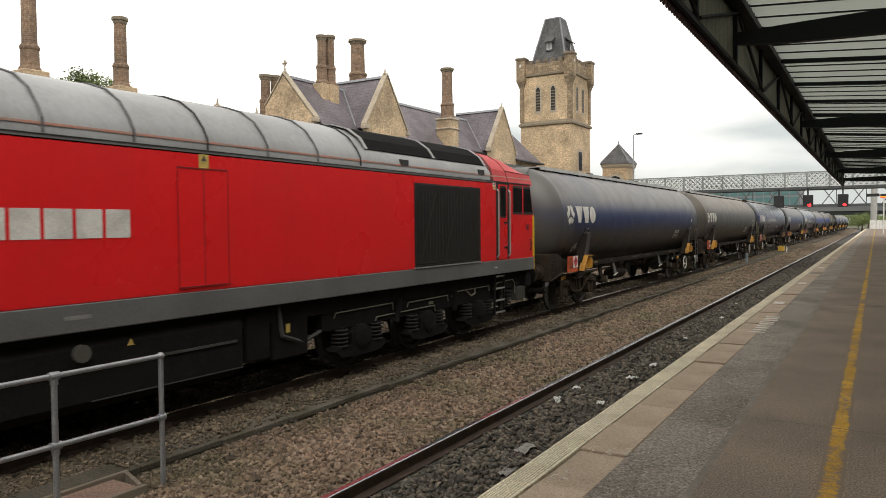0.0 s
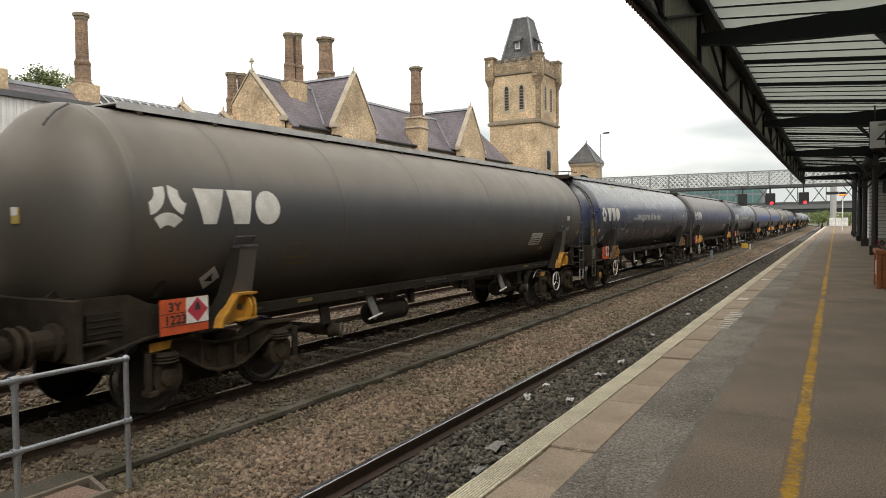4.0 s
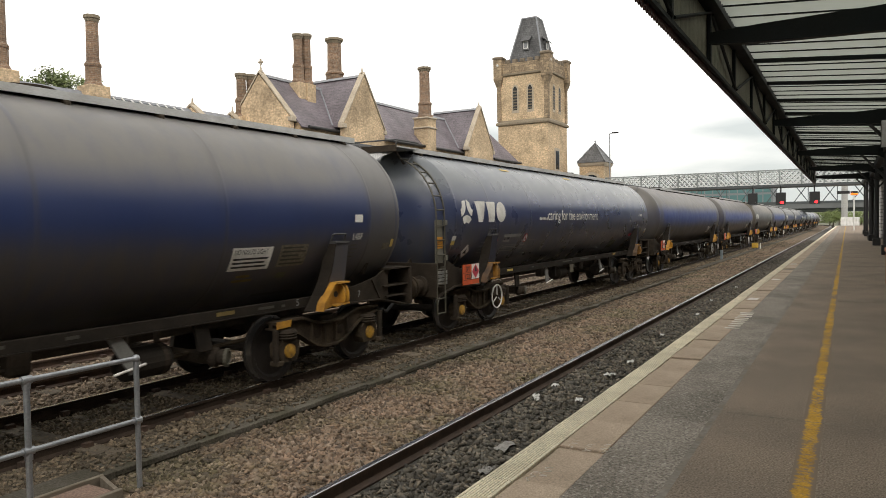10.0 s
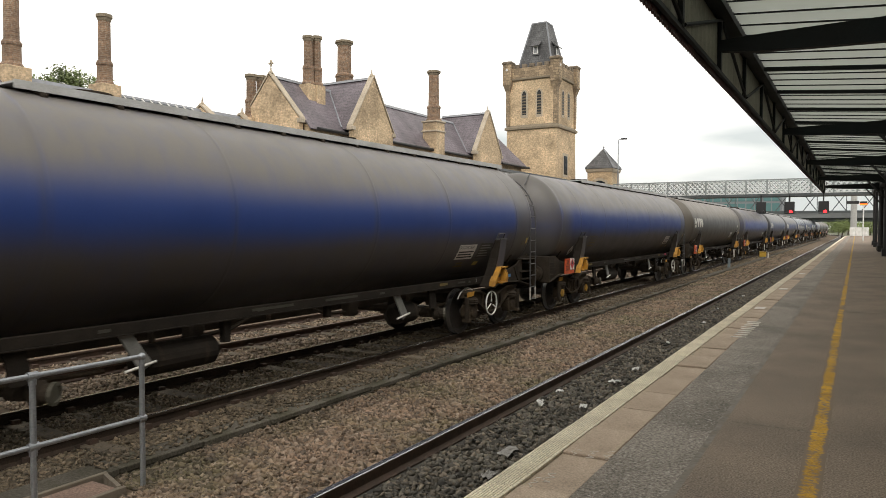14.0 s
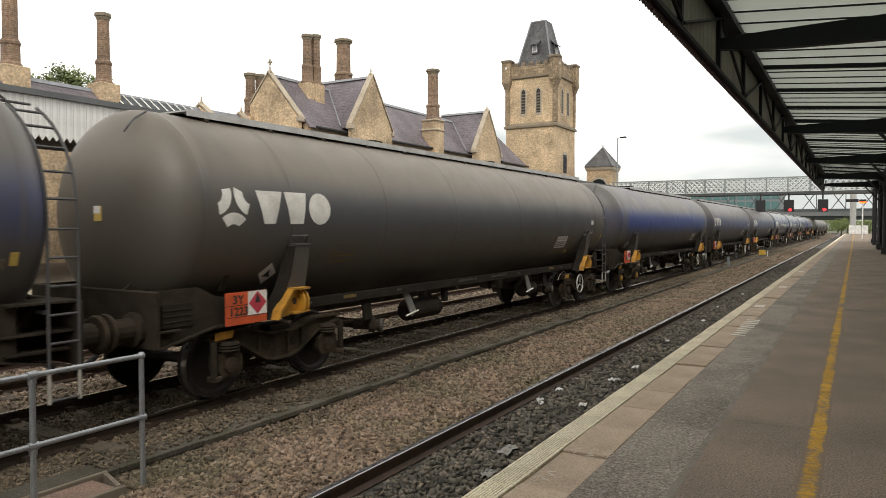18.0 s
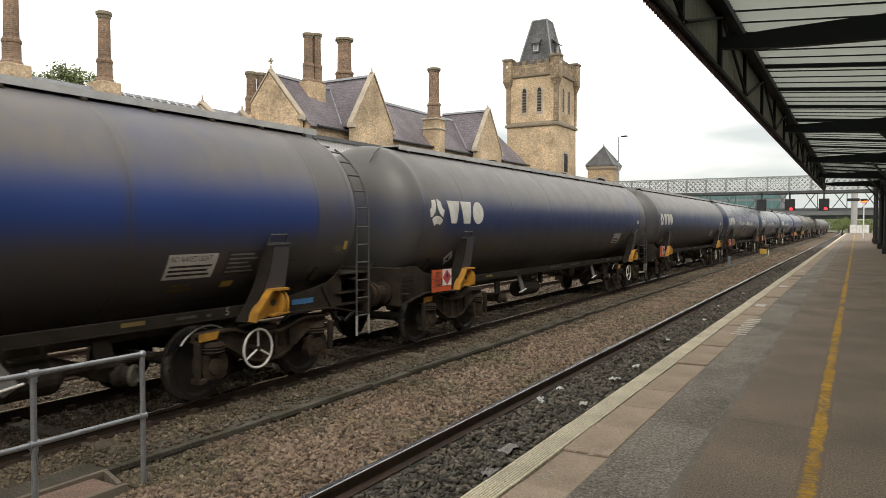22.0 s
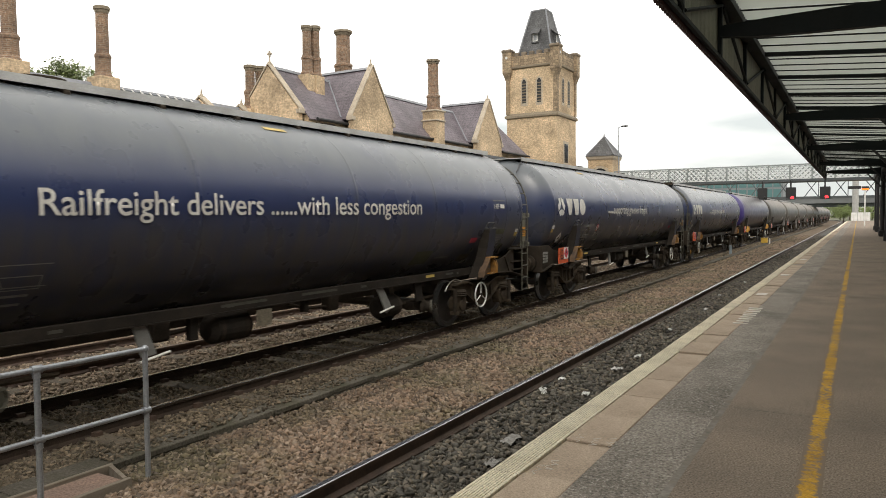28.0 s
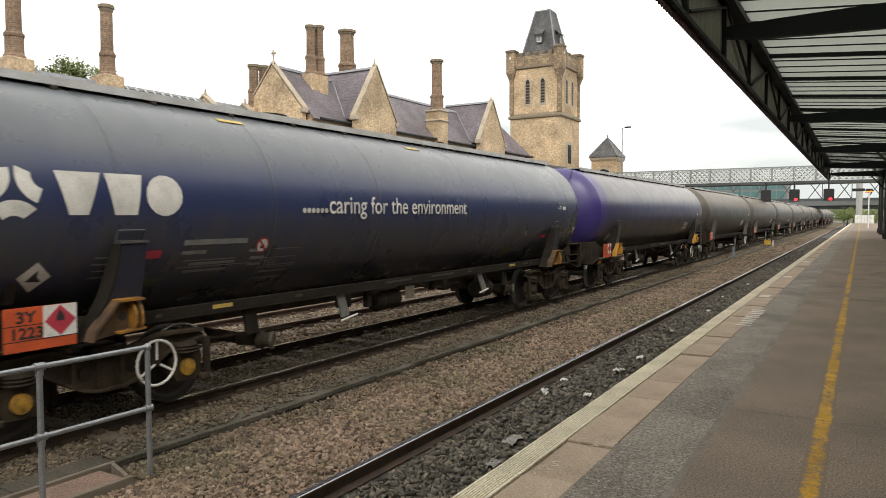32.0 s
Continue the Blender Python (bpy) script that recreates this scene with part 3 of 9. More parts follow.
def platform():
    p = empty("platform", 0, 0, 0, "long tarmac station platform with a pale worn edge", "platform", kind="structure")
    part("tarmac", box(-0.752, 5.2, -20, PLAT_END, 0.0, TOP, 0), TARMAC, p, "brown patched tarmac")
    part("edge_tarmac", box(-1.177, -0.753, -20, PLAT_END, 0.0, TOP), TARMAC_GREY, p, "grey gritty tarmac strip")
    quads("tarmac_seam", [(-0.775, -20, TOP + 0.0012), (-0.738, -20, TOP + 0.0012), (-0.738, PLAT_END, TOP + 0.0012), (-0.775, PLAT_END, TOP + 0.0012)], [(0, 1, 2, 3)], mat("seam_grey", (0.225, 0.205, 0.178), 0.9, dark=(0.165, 0.148, 0.125), scale=2.5, amount=1.0, fine=40, fine_amount=0.4, spec=0.2, stain=(0.2, 0.165, 0.13), stain_scale=5, stain_at=(0.5, 0.65)), p, "smooth grey seam")
    mat("seam_tar", (0.2, 0.17, 0.135), 0.9, dark=(0.12, 0.1, 0.085), scale=3, amount=1.0, fine=60, fine_amount=0.8, spec=0.2)
    part("platform_wall", box(-1.5, -1.188, -20, PLAT_END, -0.4, TOP - 0.075), WALL_EDGE, p)
    rnd = random.Random(5)
    slab = bpy.data.meshes.new("coping_slab")
    bm = box(-1.456, -1.18, -0.2965, 0.2965, TOP - 0.075, TOP, 0.005)
    bm.to_mesh(slab)
    bm.free()
    strip = bpy.data.meshes.new("edge_strip")
    bm = bmesh.new()
    outline = [(-1.61, TOP - 0.075), (-1.46, TOP - 0.075), (-1.46, TOP + 0.001)]
    for i in range(9):  # ribbed tread
        x = -1.466 - i * 0.0156
        outline += [(x, TOP + 0.004), (x - 0.0095, TOP + 0.004), (x - 0.0105, TOP - 0.003), (x - 0.0146, TOP - 0.003)]
    outline += [(-1.61, TOP)]
    prism(outline, "y", -0.298, 0.298, bm)
    bm.to_mesh(strip)
    bm.free()
    for i in range(-18, 95):
        y = 4.16 + 0.6 * i
        a = linked("coping_slab", slab, COPING, p)
        a.matrix_basis = pose(rnd.uniform(-0.004, 0.004), y + rnd.uniform(-0.004, 0.004), rnd.uniform(-0.005, 0.003), rnd.uniform(-0.25, 0.25), rnd.uniform(-0.5, 0.5), rnd.uniform(-0.3, 0.3))
        b = linked("edge_strip", strip, EDGE_CREAM, p)
        b.matrix_basis = pose(rnd.uniform(-0.003, 0.003), y - 0.06, rnd.uniform(-0.003, 0.003))
    part("slab_bed", box(-1.456, -1.182, -6.9, 60.8, TOP - 0.07, TOP - 0.012), mat("slab_mortar", (0.27, 0.22, 0.165), 0.95, dark=(0.16, 0.13, 0.1), scale=3, amount=1.0), p)
    part("far_coping", box(-1.456, -1.19, 60.87, PLAT_END, TOP - 0.075, TOP), COPING, p)
    part("far_edge", box(-1.61, -1.46, 60.81, PLAT_END, TOP - 0.075, TOP), EDGE_CREAM, p)
    part("near_coping", box(-1.61, -1.19, -20, -7.02, TOP - 0.075, TOP), COPING, p)
    # one worn yellow line, laid in long runs
    y = -4.0
    while y < PLAT_END - 6:
        run = rnd.uniform(9.0, 14.0)
        quads("yellow_line", [(-0.24, y, TOP + 0.001), (-0.125, y, TOP + 0.001), (-0.125, y + run, TOP + 0.001), (-0.24, y + run, TOP + 0.001)], [(0, 1, 2, 3)], YELLOW_LINE, p, "worn yellow painted line")
        y += run + 0.02
    # a few long repair joints and cracks across the tarmac
    for y, x0, x1 in ((5.04, -0.7, 0.4), (12.6, -0.7, 2.2), (19.0, 0.3, 4.0), (27.0, -0.7, 3.5)):
        part("tarmac_joint", box(x0, x1, y, y + 0.009, TOP - 0.002, TOP + 0.0015), MATS["seam_tar"], p)


platform()


def canopy():
    c = empty("platform_canopy", 0, 0, 0, "long dark steel platform canopy with pale sheet roofing", "canopy", kind="structure")
    y0, y1 = -12.0, 46.7
    bay = 9.55
    beams = [10.0 + bay * k for k in range(-2, 4)] + [46.5]
    # boarded fascia
    boards = bpy.data.meshes.new("board")
    bm = box(-1.66, -1.635, -0.127, 0.127, 4.28, 5.16, 0.004)
    bm.to_mesh(boards)
    bm.free()
    n = int((y1 - y0) / 0.26)
    for i in range(n):
        y = y0 + 0.26 * i + 0.13
        if 4.0 < y < 46.6:
            ob = linked("board", boards, FASCIA, c)
            ob.matrix_basis = pose(0, y, 0)
    part("near_boards", box(-1.66, -1.635, y0, 4.0, 4.28, 5.16), FASCIA, c)
    # sawtooth drip edge below the boards
    bm = bmesh.new()
    for i in range(int((46.6 - 4) / 0.1)):
        y = 4 + 0.1 * i
        prism([(y, 4.28), (y, 4.235), (y + 0.02, 4.205), (y + 0.05, 4.195), (y + 0.08, 4.205), (y + 0.1, 4.235), (y + 0.1, 4.28)], "x", -1.668, -1.64, bm)
    tagged(part("drip_edge", bm, mat("maroon_paint", (0.07, 0.025, 0.025), 0.6), c), kind="stuff")
    part("bottom_chord", box(-1.632, -1.585, y0, y1, 4.265, 4.315), CANOPY_STEEL, c)
    part("top_chord", box(-1.632, -1.45, y0, y1, 4.97, 5.14), CANOPY_STEEL, c)
    part("gutter", box(-1.78, -1.664, y0, y1, 5.05, 5.2), CANOPY_STEEL, c)
    k = 0
    y = 10.0 - 2.3875 * 8
    while y < y1:
        part("truss_post", box(-1.63, -1.58, y - 0.045, y + 0.045, 4.3, 4.97), CANOPY_STEEL, c)
        a, b = ((y + 0.05, 4.34), (y + 2.33, 4.96)) if k % 2 else ((y + 0.05, 4.96), (y + 2.33, 4.34))
        part("truss_brace", tube((-1.58, *a), (-1.58, *b), 0.024, 6), CANOPY_STEEL, c)
        y += 2.3875
        k += 1
    # cross beams, haunched at the ends
    for yb in beams:
        part("beam", prism([(-1.6, 4.56), (-1.2, 4.51), (-0.6, 4.48), (0.3, 4.45), (0.9, 4.4), (1.1, 4.3), (1.32, 4.3), (1.5, 4.42), (2.2, 4.46), (4.6, 4.5), (4.6, 4.9), (1.2, 4.78), (0.3, 4.745), (-1.0, 4.725), (-1.6, 4.7)],
                           "y", yb - 0.06, yb + 0.06), CANOPY_STEEL, c)
    # corrugated sheets in rows, on dark purlins
    y = 10.0 - 2.3875 * 7.5 + 0.01
    rnd = random.Random(8)
    part("roof_felt", prism([(-1.44, 5.12), (1.2, 4.9), (4.9, 5.2), (4.9, 5.21), (1.2, 4.91), (-1.44, 5.13)], "y", y0, y0 + 1.0), CANOPY_STEEL, c)
    while y < y1 - 0.1:
        w = 2.3875 / 4 - 0.022
        bm = bmesh.new()
        steps = 8
        cols = []
        for i in range(steps + 1):
            dz = 0.028 * math.cos(i * math.pi)
            cols.append([bm.verts.new((x, y + 0.02 + (w - 0.04) * i / steps, z + dz)) for x, z in ((-1.44, 5.065), (1.2, 4.835), (4.9, 5.14))])
        for a, b in zip(cols, cols[1:]):
            for i in range(2):
                bm.faces.new([a[i], a[i + 1], b[i + 1], b[i]])
        part("roof_sheet", bm, SHEET_MAT, c)
        part("lap_strip", prism([(-1.44, 5.022), (1.2, 4.792), (4.9, 5.092), (4.9, 5.112), (1.2, 4.812), (-1.44, 5.042)], "y", y + w, y + w + 0.02), CANOPY_STEEL, c)
        y += 2.3875 / 4
    y = 10.0 - 2.3875 * 7.5
    while y < y1 - 0.1:
        part("purlin", prism([(-1.44, 4.97), (1.2, 4.74), (4.9, 5.04), (4.9, 5.1), (1.2, 4.8), (-1.44, 5.03)], "y", y - 0.035, y + 0.035), CANOPY_STEEL, c)
        y += 2.3875
    part("valley_beam", box(1.08, 1.32, y0, y1, 4.5, 4.79), CANOPY_STEEL, c)
    for yc in (0.45, 10.0, 19.55, 29.1, 38.65, 46.3):
        col = part("column", tube((1.2, yc, TOP), (1.2, yc, 4.5), 0.1, 12), BLACK_IRON, c, "black cast iron column")
        part("base", box(1.04, 1.36, yc - 0.16, yc + 0.16, TOP, TOP + 0.35, 0.02), BLACK_IRON, col)
        part("capital", box(1.05, 1.35, yc - 0.15, yc + 0.15, 4.0, 4.12, 0.02), BLACK_IRON, col)
        for d in (-1, 1):
            part("bracket", prism([(1.2, 3.5), (1.2, 3.62), (1.2 + d * 0.75, 4.48), (1.2 + d * 0.85, 4.48)], "y", yc - 0.04, yc + 0.04), BLACK_IRON, col)


SHEET_MAT = bpy.data.materials.new("translucent_sheet")
SHEET_MAT.use_nodes = True
_n, _l = SHEET_MAT.node_tree.nodes, SHEET_MAT.node_tree.links
_b = _n["Principled BSDF"]
_b.inputs["Base Color"].default_value = (0.5, 0.51, 0.46, 1)
_b.inputs["Roughness"].default_value = 0.5
_tr = _n.new("ShaderNodeBsdfTranslucent")
_tr.inputs["Color"].default_value = (0.36, 0.385, 0.345, 1)
_mx = _n.new("ShaderNodeMixShader")
_ns = _n.new("ShaderNodeTexNoise")
_ns.inputs["Scale"].default_value = 1.5
_mr = _n.new("ShaderNodeMapRange")
_mr.inputs["To Min"].default_value, _mr.inputs["To Max"].default_value = 0.4, 0.8
_l.new(_ns.outputs["Fac"], _mr.inputs["Value"])
_l.new(_mr.outputs["Result"], _mx.inputs["Fac"])
_l.new(_b.outputs["BSDF"], _mx.inputs[1])
_l.new(_tr.outputs["BSDF"], _mx.inputs[2])
_l.new(_mx.outputs["Shader"], _n["Material Output"].inputs["Surface"])
canopy()

# ---- the station across the tracks
def coursed(name, colours, mortar, length, height, rough=0.9, bump=0.5, joint=0.012, stain=None):
    """Coursed stone, brick or slate, laid in the wall's own plane."""
    m = bpy.data.materials.new(name)
    m.use_nodes = True
    n, l = m.node_tree.nodes, m.node_tree.links
    b = n["Principled BSDF"]
    tc = n.new("ShaderNodeTexCoord")
    geo = n.new("ShaderNodeNewGeometry")
    sep = n.new("ShaderNodeSeparateXYZ")
    nor = n.new("ShaderNodeSeparateXYZ")
    l.new(tc.outputs["Object"], sep.inputs[0])
    l.new(geo.outputs["True Normal"], nor.inputs[0])
    ax = n.new("ShaderNodeMath")
    ax.operation = "ABSOLUTE"
    l.new(nor.outputs["X"], ax.inputs[0])
    ay = n.new("ShaderNodeMath")
    ay.operation = "ABSOLUTE"
    l.new(nor.outputs["Y"], ay.inputs[0])
    gt = n.new("ShaderNodeMath")
    gt.operation = "GREATER_THAN"
    l.new(ax.outputs[0], gt.inputs[0])
    l.new(ay.outputs[0], gt.inputs[1])
    mx = n.new("ShaderNodeMix")
    l.new(gt.outputs[0], mx.inputs[0])
    l.new(sep.outputs["X"], mx.inputs[2])
    l.new(sep.outputs["Y"], mx.inputs[3])
    com = n.new("ShaderNodeCombineXYZ")
    l.new(mx.outputs[0], com.inputs[0])
    l.new(sep.outputs["Z"], com.inputs[1])
    warp = n.new("ShaderNodeTexNoise")
    warp.inputs["Scale"].default_value = 1.4
    l.new(tc.outputs["Object"], warp.inputs["Vector"])
    off = n.new("ShaderNodeMix")
    off.data_type, off.blend_type = "RGBA", "LINEAR_LIGHT"
    off.inputs[0].default_value = 0.02
    l.new(com.outputs[0], off.inputs[6])
    l.new(warp.outputs["Color"], off.inputs[7])
    br = n.new("ShaderNodeTexBrick")
    br.inputs["Scale"].default_value = 1.0
    br.inputs["Brick Width"].default_value, br.inputs["Row Height"].default_value = length, height
    br.inputs["Mortar Size"].default_value = joint
    br.inputs["Mortar Smooth"].default_value = 0.3
    br.offset_frequency, br.squash_frequency, br.squash = 2, 3, 0.7
    br.inputs["Color1"].default_value, br.inputs["Color2"].default_value, br.inputs["Mortar"].default_value = (*colours[0], 1), (*colours[1], 1), (*mortar, 1)
    l.new(off.outputs[2], br.inputs["Vector"])
    big = n.new("ShaderNodeTexNoise")
    big.inputs["Scale"].default_value, big.inputs["Detail"].default_value = 0.6, 8
    l.new(tc.outputs["Object"], big.inputs["Vector"])
    fine = n.new("ShaderNodeTexNoise")
    fine.inputs["Scale"].default_value, fine.inputs["Detail"].default_value = 9, 5
    l.new(tc.outputs["Object"], fine.inputs["Vector"])
    rm = n.new("ShaderNodeMapRange")
    rm.inputs["From Min"].default_value, rm.inputs["From Max"].default_value = 0.3, 0.7
    rm.inputs["To Min"].default_value, rm.inputs["To Max"].default_value = 0.6, 1.25
    l.new(big.outputs["Fac"], rm.inputs["Value"])
    rf = n.new("ShaderNodeMapRange")
    rf.inputs["From Min"].default_value, rf.inputs["From Max"].default_value = 0.3, 0.7
    rf.inputs["To Min"].default_value, rf.inputs["To Max"].default_value = 0.7, 1.3
    l.new(fine.outputs["Fac"], rf.inputs["Value"])
    mul = n.new("ShaderNodeMath")
    mul.operation = "MULTIPLY"
    l.new(rm.outputs[0], mul.inputs[0])
    l.new(rf.outputs[0], mul.inputs[1])
    vm = n.new("ShaderNodeVectorMath")
    vm.operation = "SCALE"
    l.new(br.outputs["Color"], vm.inputs[0])
    l.new(mul.outputs[0], vm.inputs["Scale"])
    l.new(vm.outputs[0], b.inputs["Base Color"])
    b.inputs["Roughness"].default_value = rough
    inv = n.new("ShaderNodeMath")
    inv.operation = "SUBTRACT"
    inv.inputs[0].default_value = 1.0
    l.new(br.outputs["Fac"], inv.inputs[1])
    add = n.new("ShaderNodeMath")
    add.operation = "MULTIPLY_ADD"
    add.inputs[1].default_value = 0.5
    l.new(fine.outputs["Fac"], add.inputs[0])
    l.new(inv.outputs[0], add.inputs[2])
    bp = n.new("ShaderNodeBump")
    bp.inputs["Strength"].default_value, bp.inputs["Distance"].default_value = bump, 0.03
    l.new(add.outputs[0], bp.inputs["Height"])
    l.new(bp.outputs["Normal"], b.inputs["Normal"])
    MATS[name] = m
    return m


RUBBLE = coursed("yellow_rubble_wall", ((0.66, 0.5, 0.32), (0.5, 0.37, 0.23)), (0.5, 0.39, 0.26), 0.26, 0.085, bump=0.4, joint=0.008)
STACK = coursed("chimney_courses", ((0.31, 0.195, 0.12), (0.19, 0.115, 0.075)), (0.3, 0.25, 0.19), 0.23, 0.08, bump=0.5, joint=0.01)
SLATES = coursed("slate_courses", ((0.165, 0.14, 0.156), (0.14, 0.12, 0.135)), (0.065, 0.056, 0.062), 0.55, 0.2, 0.55, 0.6, joint=0.01)
SLATES_DARK = coursed("dark_slate_courses", ((0.12, 0.12, 0.122), (0.075, 0.075, 0.075)), (0.02, 0.02, 0.022), 0.28, 0.2, 0.55, 0.5, joint=0.01)
LOUVRE = mat("stone_louvre", (0.2, 0.16, 0.11), 0.85)
TURRET = coursed("weathered_turret_courses", ((0.4, 0.3, 0.19), (0.22, 0.165, 0.11)), (0.16, 0.13, 0.09), 0.5, 0.24, bump=0.6, joint=0.014)
CAPPING = mat("dark_capping_stone", (0.24, 0.19, 0.135), 0.9, dark=(0.1, 0.085, 0.065), scale=2.0, amount=0.9, fine=25, fine_amount=0.5)
WINDOW_GLASS = glass("window_glass", (0.02, 0.025, 0.03), 0.08)


def gable_wall(parent, axis, at, thick, mid, half, eave, apex, base, label="stone gable with a coped edge", cross=False):
    """A gable wall: axis "x" faces the tracks, "y" faces along them."""
    w = part("gable_wall", prism([(mid - half, base), (mid + half, base), (mid + half, eave), (mid, apex), (mid - half, eave)], axis, at - thick, at), RUBBLE, parent, label)
    for d in (-1, 1):
        e = half + 0.1
        part("coping", prism([(mid + d * e, eave - 0.02), (mid + d * e, eave + 0.09), (mid, apex + 0.19), (mid, apex + 0.09)], axis, at - thick - 0.03, at + 0.05), DRESSING, w)
        part("kneeler", box(*((at - thick - 0.08, at + 0.12, mid + d * half - 0.12, mid + d * half + 0.15) if axis == "x" else (mid + d * half - 0.12, mid + d * half + 0.15, at - thick - 0.08, at + 0.12)),
                            eave - 0.22, eave + 0.02, 0.03), DRESSING, w)
    c = (at - thick / 2, mid) if axis == "x" else (mid, at - thick / 2)
    bm = lathe([(0, 0.1), (0.1, 0.1), (0.16, 0.05), (0.28, 0.04), (0.45, 0.0)], (*c, apex + 0.12), (0, 0, 1), 8)
    fn = part("finial", bm, DRESSING, w)
    if cross:
        part("cross_bar", box(c[0] - 0.16, c[0] + 0.16, c[1] - 0.05, c[1] + 0.05, apex + 0.62, apex + 0.72, 0.02), DRESSING, fn)
        part("cross_head", box(c[0] - 0.05, c[0] + 0.05, c[1] - 0.05, c[1] + 0.05, apex + 0.5, apex + 0.84, 0.02), DRESSING, fn)
    return w


def slope(parent, corners, material, thick=0.07, name="roof_slope"):
    """A roof slope from four corners, with thickness."""
    v = [Vector(p) for p in corners]
    nrm = (v[1] - v[0]).cross(v[3] - v[0]).normalized()
    if nrm.z < 0:
        nrm = -nrm
    verts = v + [p - nrm * thick for p in v]
    return quads(name, verts, [(0, 1, 2, 3), (7, 6, 5, 4), (0, 4, 5, 1), (1, 5, 6, 2), (2, 6, 7, 3), (3, 7, 4, 0)], material, parent)


def stack(x, y, base, shaft0, top, r=0.42, label="tall octagonal brick chimney with moulded cap", base_w=None, stone=False, thing="chimney"):
    c = empty(thing, x, y, base, label, "chimney")
    z0, z1, z2 = shaft0 - base, shaft0 - base + 0.95, top - base
    w = base_w or r * 1.9
    part("plinth", box(-w, w, -w, w, 0, z0, 0.03), RUBBLE, c)
    if stone:  # offset weathering stones
        for z in (z0 * 0.72, z0 * 0.98):
            part("weathering", box(-w - 0.07, w + 0.07, -w - 0.07, w + 0.07, z - 0.08, z + 0.04, 0.03), DRESSING, c)
    part("lower_shaft", lathe([(z0, r * 1.6), (z0 + 0.1, r * 1.55), (z0 + 0.2, r * 1.3), (z1 - 0.1, r * 1.27), (z1 - 0.08, r * 1.38), (z1 + 0.03, r * 1.38), (z1 + 0.14, r * 1.12)], (0, 0, 0), (0, 0, 1), 8,
                              start=math.pi / 8), STACK, c)
    part("shaft", lathe([(z1 + 0.1, r * 1.06), (z2 - 0.3, r)], (0, 0, 0), (0, 0, 1), 8, start=math.pi / 8), STACK, c)
    part("cap", lathe([(z2 - 0.32, r * 1.0), (z2 - 0.28, r * 1.1), (z2 - 0.18, r * 1.18), (z2 - 0.15, r * 1.36), (z2 - 0.02, r * 1.36), (z2, r * 1.2), (z2, r * 0.6), (z2 - 0.3, r * 0.6)], (0, 0, 0), (0, 0, 1), 8,
                      start=math.pi / 8), STONE_OLD, c)
    return c


